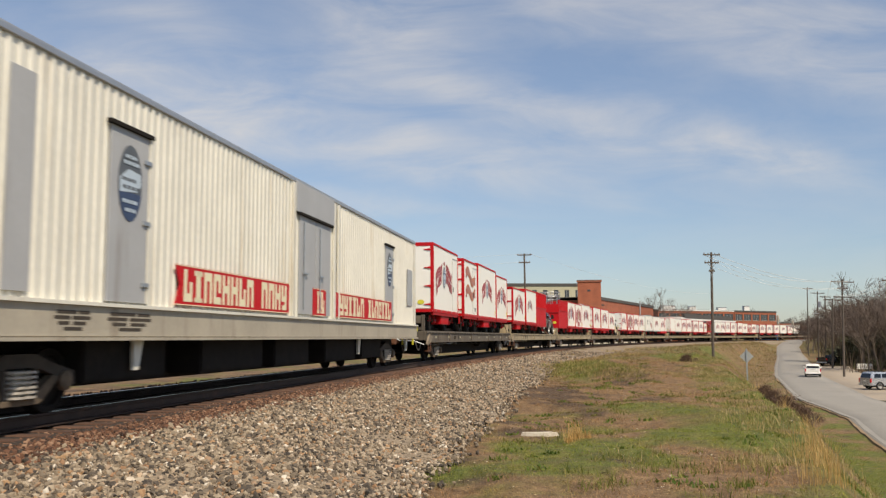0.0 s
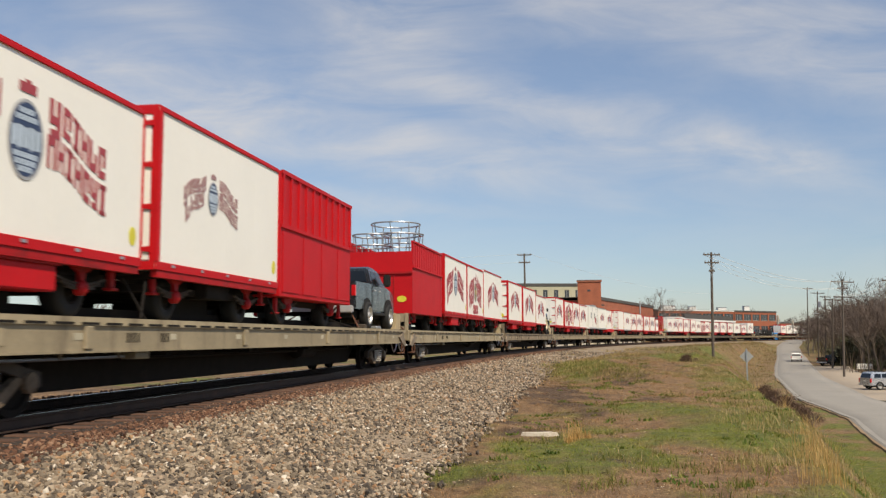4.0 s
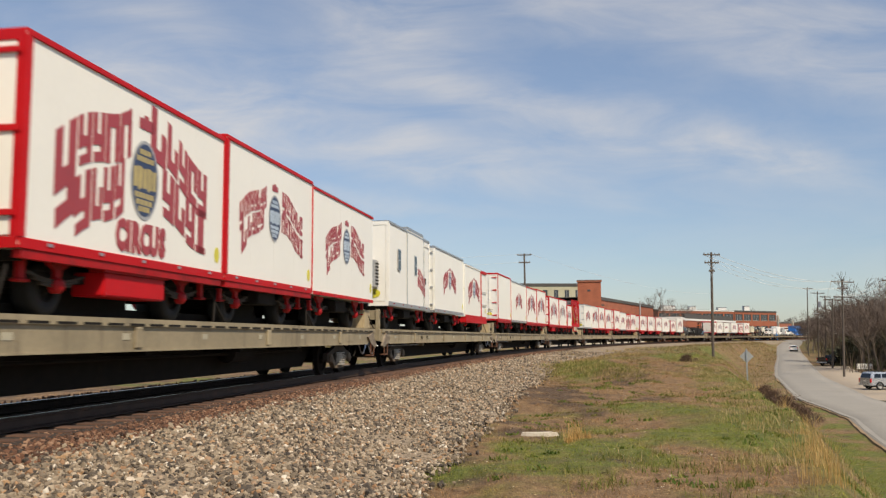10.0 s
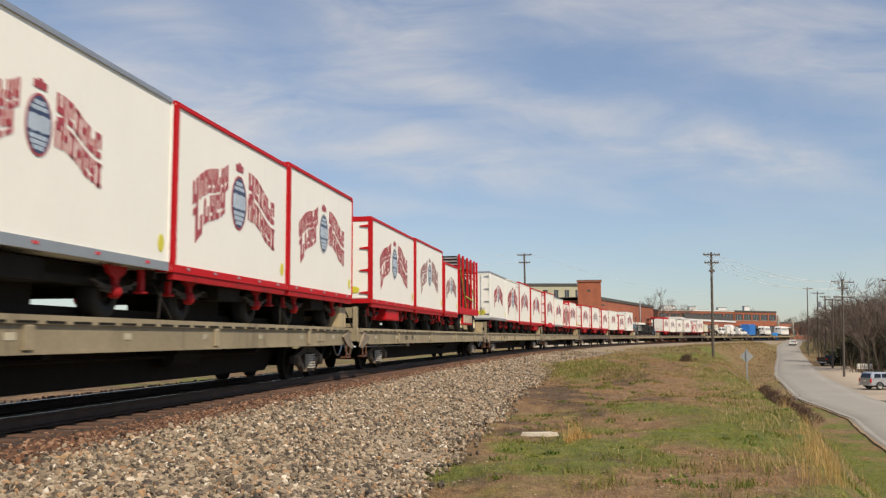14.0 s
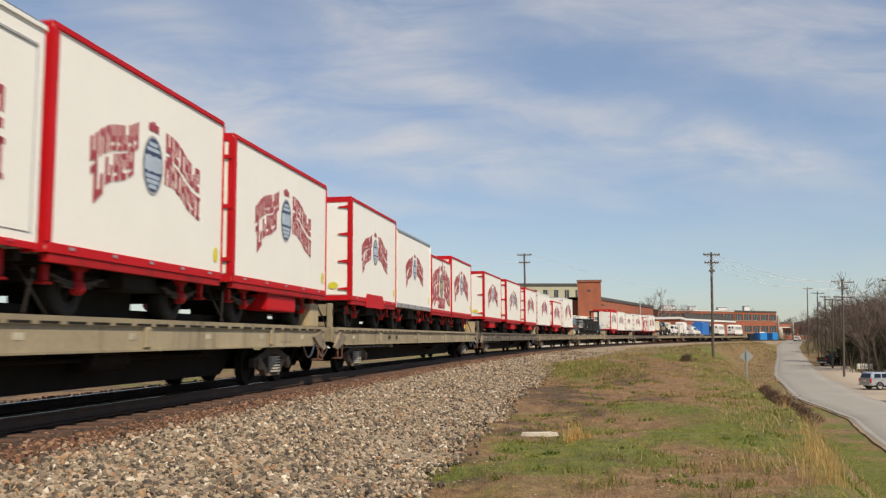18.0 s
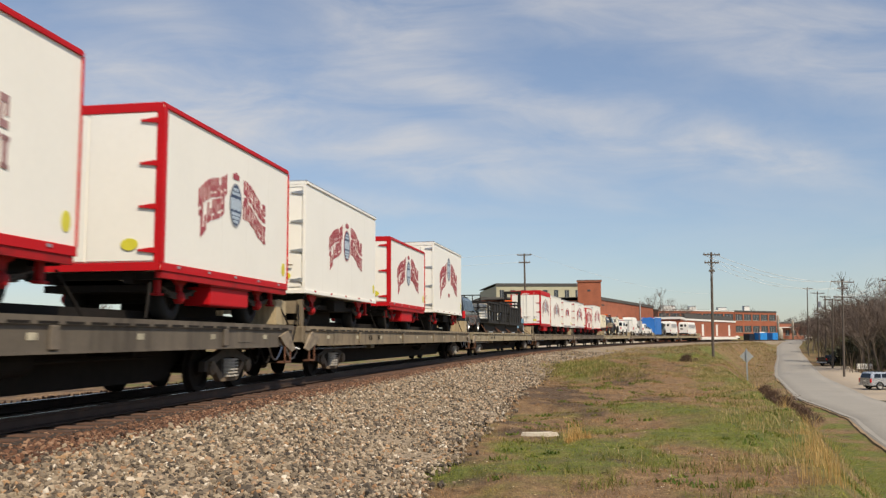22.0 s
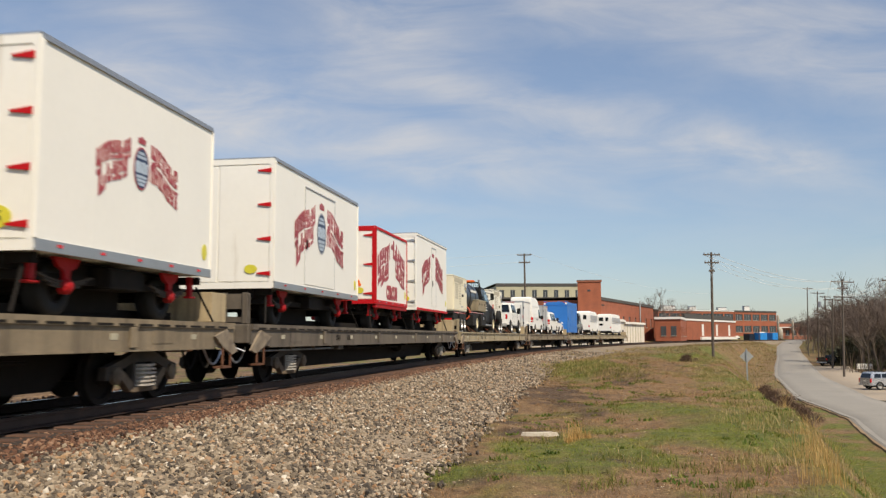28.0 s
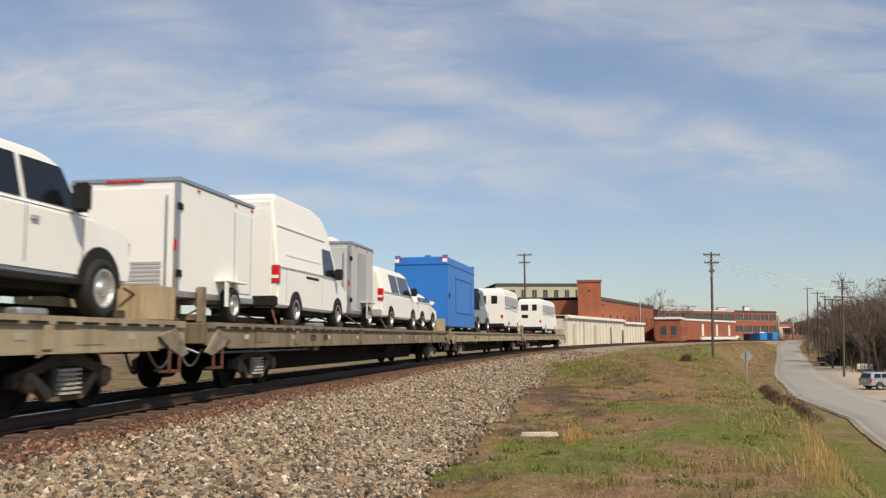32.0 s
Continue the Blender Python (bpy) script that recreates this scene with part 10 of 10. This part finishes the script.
# long bleached and olive grass lying along the top of the bank
ry = 12 + 48 * grng.random(300) ** 1.35
rx = crest_x(ry) + grng.normal(-0.8, 0.75, 300)
ok = patch(rx, ry, 0.7, 2.0) + grng.normal(0, 0.35, 300) > -0.15
clumps("rough_grass", [(0.0, (0.16, 0.16, 0.04)), (0.3, (0.28, 0.24, 0.08)), (0.65, (0.46, 0.35, 0.16)), (1.0, (0.60, 0.46, 0.25))], [(x, y, k) for x, y, k in zip(rx[ok], ry[ok], grng.uniform(0.4, 1.2, 300)[ok])], 60, 0.24, 0.04, 0.24, 0.008, "rough bleached and olive grass along the bank", 38)
clumps("golden_tuft", GOLD, [(2.28, 15.7, 0.85), (2.42, 15.8, 0.6), (2.18, 15.55, 0.5), (2.55, 15.7, 0.35)], 55, 0.10, 0.12, 0.52, 0.007, "golden tuft of dead grass", 34, (0.02, 0.5))
my = np.concatenate([grng.uniform(35, 50, 26), grng.uniform(52, 75, 30), grng.uniform(80, 125, 40)])
mx = np.concatenate([6.6 + grng.normal(0, 0.8, 26), 12.5 + grng.normal(0, 2.2, 30), 24.0 + (my[56:] - 100) * 0.3 + grng.normal(0, 3.0, 40)])
clumps("pale_stalks", [(0.0, (0.16, 0.13, 0.04)), (0.5, (0.33, 0.25, 0.10)), (1.0, (0.50, 0.37, 0.18))], [(x, y, k) for x, y, k in zip(mx, my, grng.uniform(0.5, 1.3, 96))], 70, 0.5, 0.05, 0.30, 0.010, "pale dry stalks on the mounds", 37)
ty, tx = grng.uniform(37, 50, 60), grng.normal(7.1, 0.9, 60)
clumps("mound_grass", [(0.0, (0.13, 0.15, 0.03)), (0.5, (0.24, 0.24, 0.06)), (1.0, (0.46, 0.36, 0.15))], [(x, y, k) for x, y, k in zip(tx, ty, grng.uniform(0.5, 1.2, 60))], 60, 0.4, 0.04, 0.30, 0.009, "green and straw grass on the mound", 40)
# tufts on the far slope between the track and the road
fy = grng.uniform(58, 250, 900)
f_lo, f_hi = plan_of(fy / 1.02, toe_of(fy) + 1.0)[0], road_x(fy) - 3.6
fx = f_lo + (f_hi - f_lo) * grng.random(900)
clumps("slope_tufts", [(0.0, (0.12, 0.11, 0.03)), (0.4, (0.27, 0.20, 0.08)), (0.7, (0.38, 0.27, 0.13)), (1.0, (0.52, 0.39, 0.21))], [(x, y, k) for x, y, k in zip(fx, fy, grng.uniform(0.6, 1.5, 900))], 26, 0.9, 0.04, 0.24, 0.011, "dry and green tufts on the far slope", 39)
wy = 8.5 + 40 * grng.random(620) ** 1.4
wx = crest_x(wy) - grng.uniform(-2.5, 8, 620)
ok = (R - np.hypot(wx - CX, wy - CY) > 6.5) & (patch(wx, wy, 0.75, 0.6) + grng.normal(0, 0.3, 620) > 0.05)
clumps("weed_tufts", [(0.0, (0.10, 0.13, 0.02)), (0.5, (0.17, 0.19, 0.032)), (1.0, (0.38, 0.30, 0.12))], [(x, y, k) for x, y, k in zip(wx[ok], wy[ok], grng.uniform(0.4, 1.4, 620)[ok])], 60, 0.13, 0.02, 0.13, 0.013, "low leafy weeds and rough tufts", 35)
for y, o, sc in ((20.9, 0.35, 0.40), (21.9, 0.45, 0.5), (23.0, 0.45, 0.55), (24.3, 0.4, 0.55), (25.7, 0.4, 0.5), (27.2, 0.35, 0.45), (28.8, 0.3, 0.4)):
    shrub(BUSH, float(crest_x(y)) + o, y, sc, "dark brown dead brush on the bank slope", 0.03, 0.3)


def undergrowth():
    """Bare saplings and brambles under the trees."""
    rng = np.random.default_rng(44)
    n = 20000
    y = rng.uniform(122, 290, n)
    x = road_x(y) + rng.uniform(6.5, 13, n) + rng.random(n) ** 1.3 * 60
    hh = rng.uniform(0.8, 6.5, n) * rng.random(n) ** 0.7
    scale = np.stack([rng.uniform(0.03, 0.12, n), hh * 0.25, hh], -1)
    rows = [(0.0, (0.05, 0.035, 0.024)), (0.5, (0.11, 0.075, 0.05)), (0.8, (0.16, 0.12, 0.075)), (1.0, (0.10, 0.11, 0.04))]
    scatter("undergrowth", blade_shapes(), np.stack([x, y, ground_z(x, y) - 0.1], -1), scale, turns(rng, n, True), island_material("undergrowth_tones", rows, 0.9), "bare saplings and brown brambles under the trees", "undergrowth")


undergrowth()


def leaf_litter():
    """Dead leaves, stalk ends and crumbs of earth lying on the bench."""
    rng = np.random.default_rng(58)
    n = 34000
    s = -7 + 62 * rng.random(n) ** 1.6
    u = toe_of(s) + 13 * rng.random(n)
    x, y = plan_of(s, u)
    ok = (x < road_x(y) - 3.3) & (patch(x, y, 0.9, 1.0) + rng.normal(0, 0.5, n) > -0.1)
    x, y = x[ok], y[ok]
    n = len(x)
    v = np.array([(-0.5, -0.35, 0.0), (0.5, -0.25, 0.12), (0.45, 0.35, 0.0), (-0.4, 0.3, 0.18)])
    size = rng.uniform(0.012, 0.05, n) * (0.7 + np.hypot(x, y) / 40)
    scale = np.stack([size, size * rng.uniform(0.3, 1, n), size], -1)
    rows = [(0.0, (0.045, 0.028, 0.018)), (0.4, (0.14, 0.085, 0.048)), (0.7, (0.26, 0.18, 0.09)), (0.93, (0.45, 0.35, 0.19)), (1.0, (0.65, 0.60, 0.48))]
    scatter("leaf_litter", [(v, np.array([(0, 1, 2, 3)]))], np.stack([x, y, ground_z(x, y) + 0.012], -1), scale, turns(rng, n, True), island_material("leaf_litter_tones", rows), "brown dead leaves and litter among the grass", "leaf litter")


leaf_litter()


def weed_rosettes():
    """Flat rosettes of broad weeds, thicker in the damp patches."""
    rng = np.random.default_rng(71)
    n = 520
    cy = 9 + 24 * rng.random(n) ** 1.3
    cx = crest_x(cy) - rng.uniform(-3.5, 9, n)
    ok = (R - np.hypot(cx - CX, cy - CY) > 6.2) & (patch(cx, cy, 0.8, 3.0) + rng.normal(0, 0.4, n) > 0)
    clumps("weed_rosettes", [(0.0, (0.07, 0.12, 0.018)), (0.6, (0.13, 0.19, 0.03)), (1.0, (0.26, 0.27, 0.06))], [(x, y, k) for x, y, k in zip(cx[ok], cy[ok], rng.uniform(0.5, 1.4, n)[ok])], 26, 0.07, 0.025, 0.075, 0.035, "broad-leaved green weeds in the grass", 72)


weed_rosettes()


def motions():
    """The train rolls along its arc, slowing slightly; a white car drives off along the road."""
    times = [float(t) for t in range(0, 33)]
    for ob, s, z, u in MOVERS:
        walk(ob, [(t, train_pose(s, z, t, u)) for t in times])
    for ob, rows in DRIVES:
        walk(ob, rows)


motions()
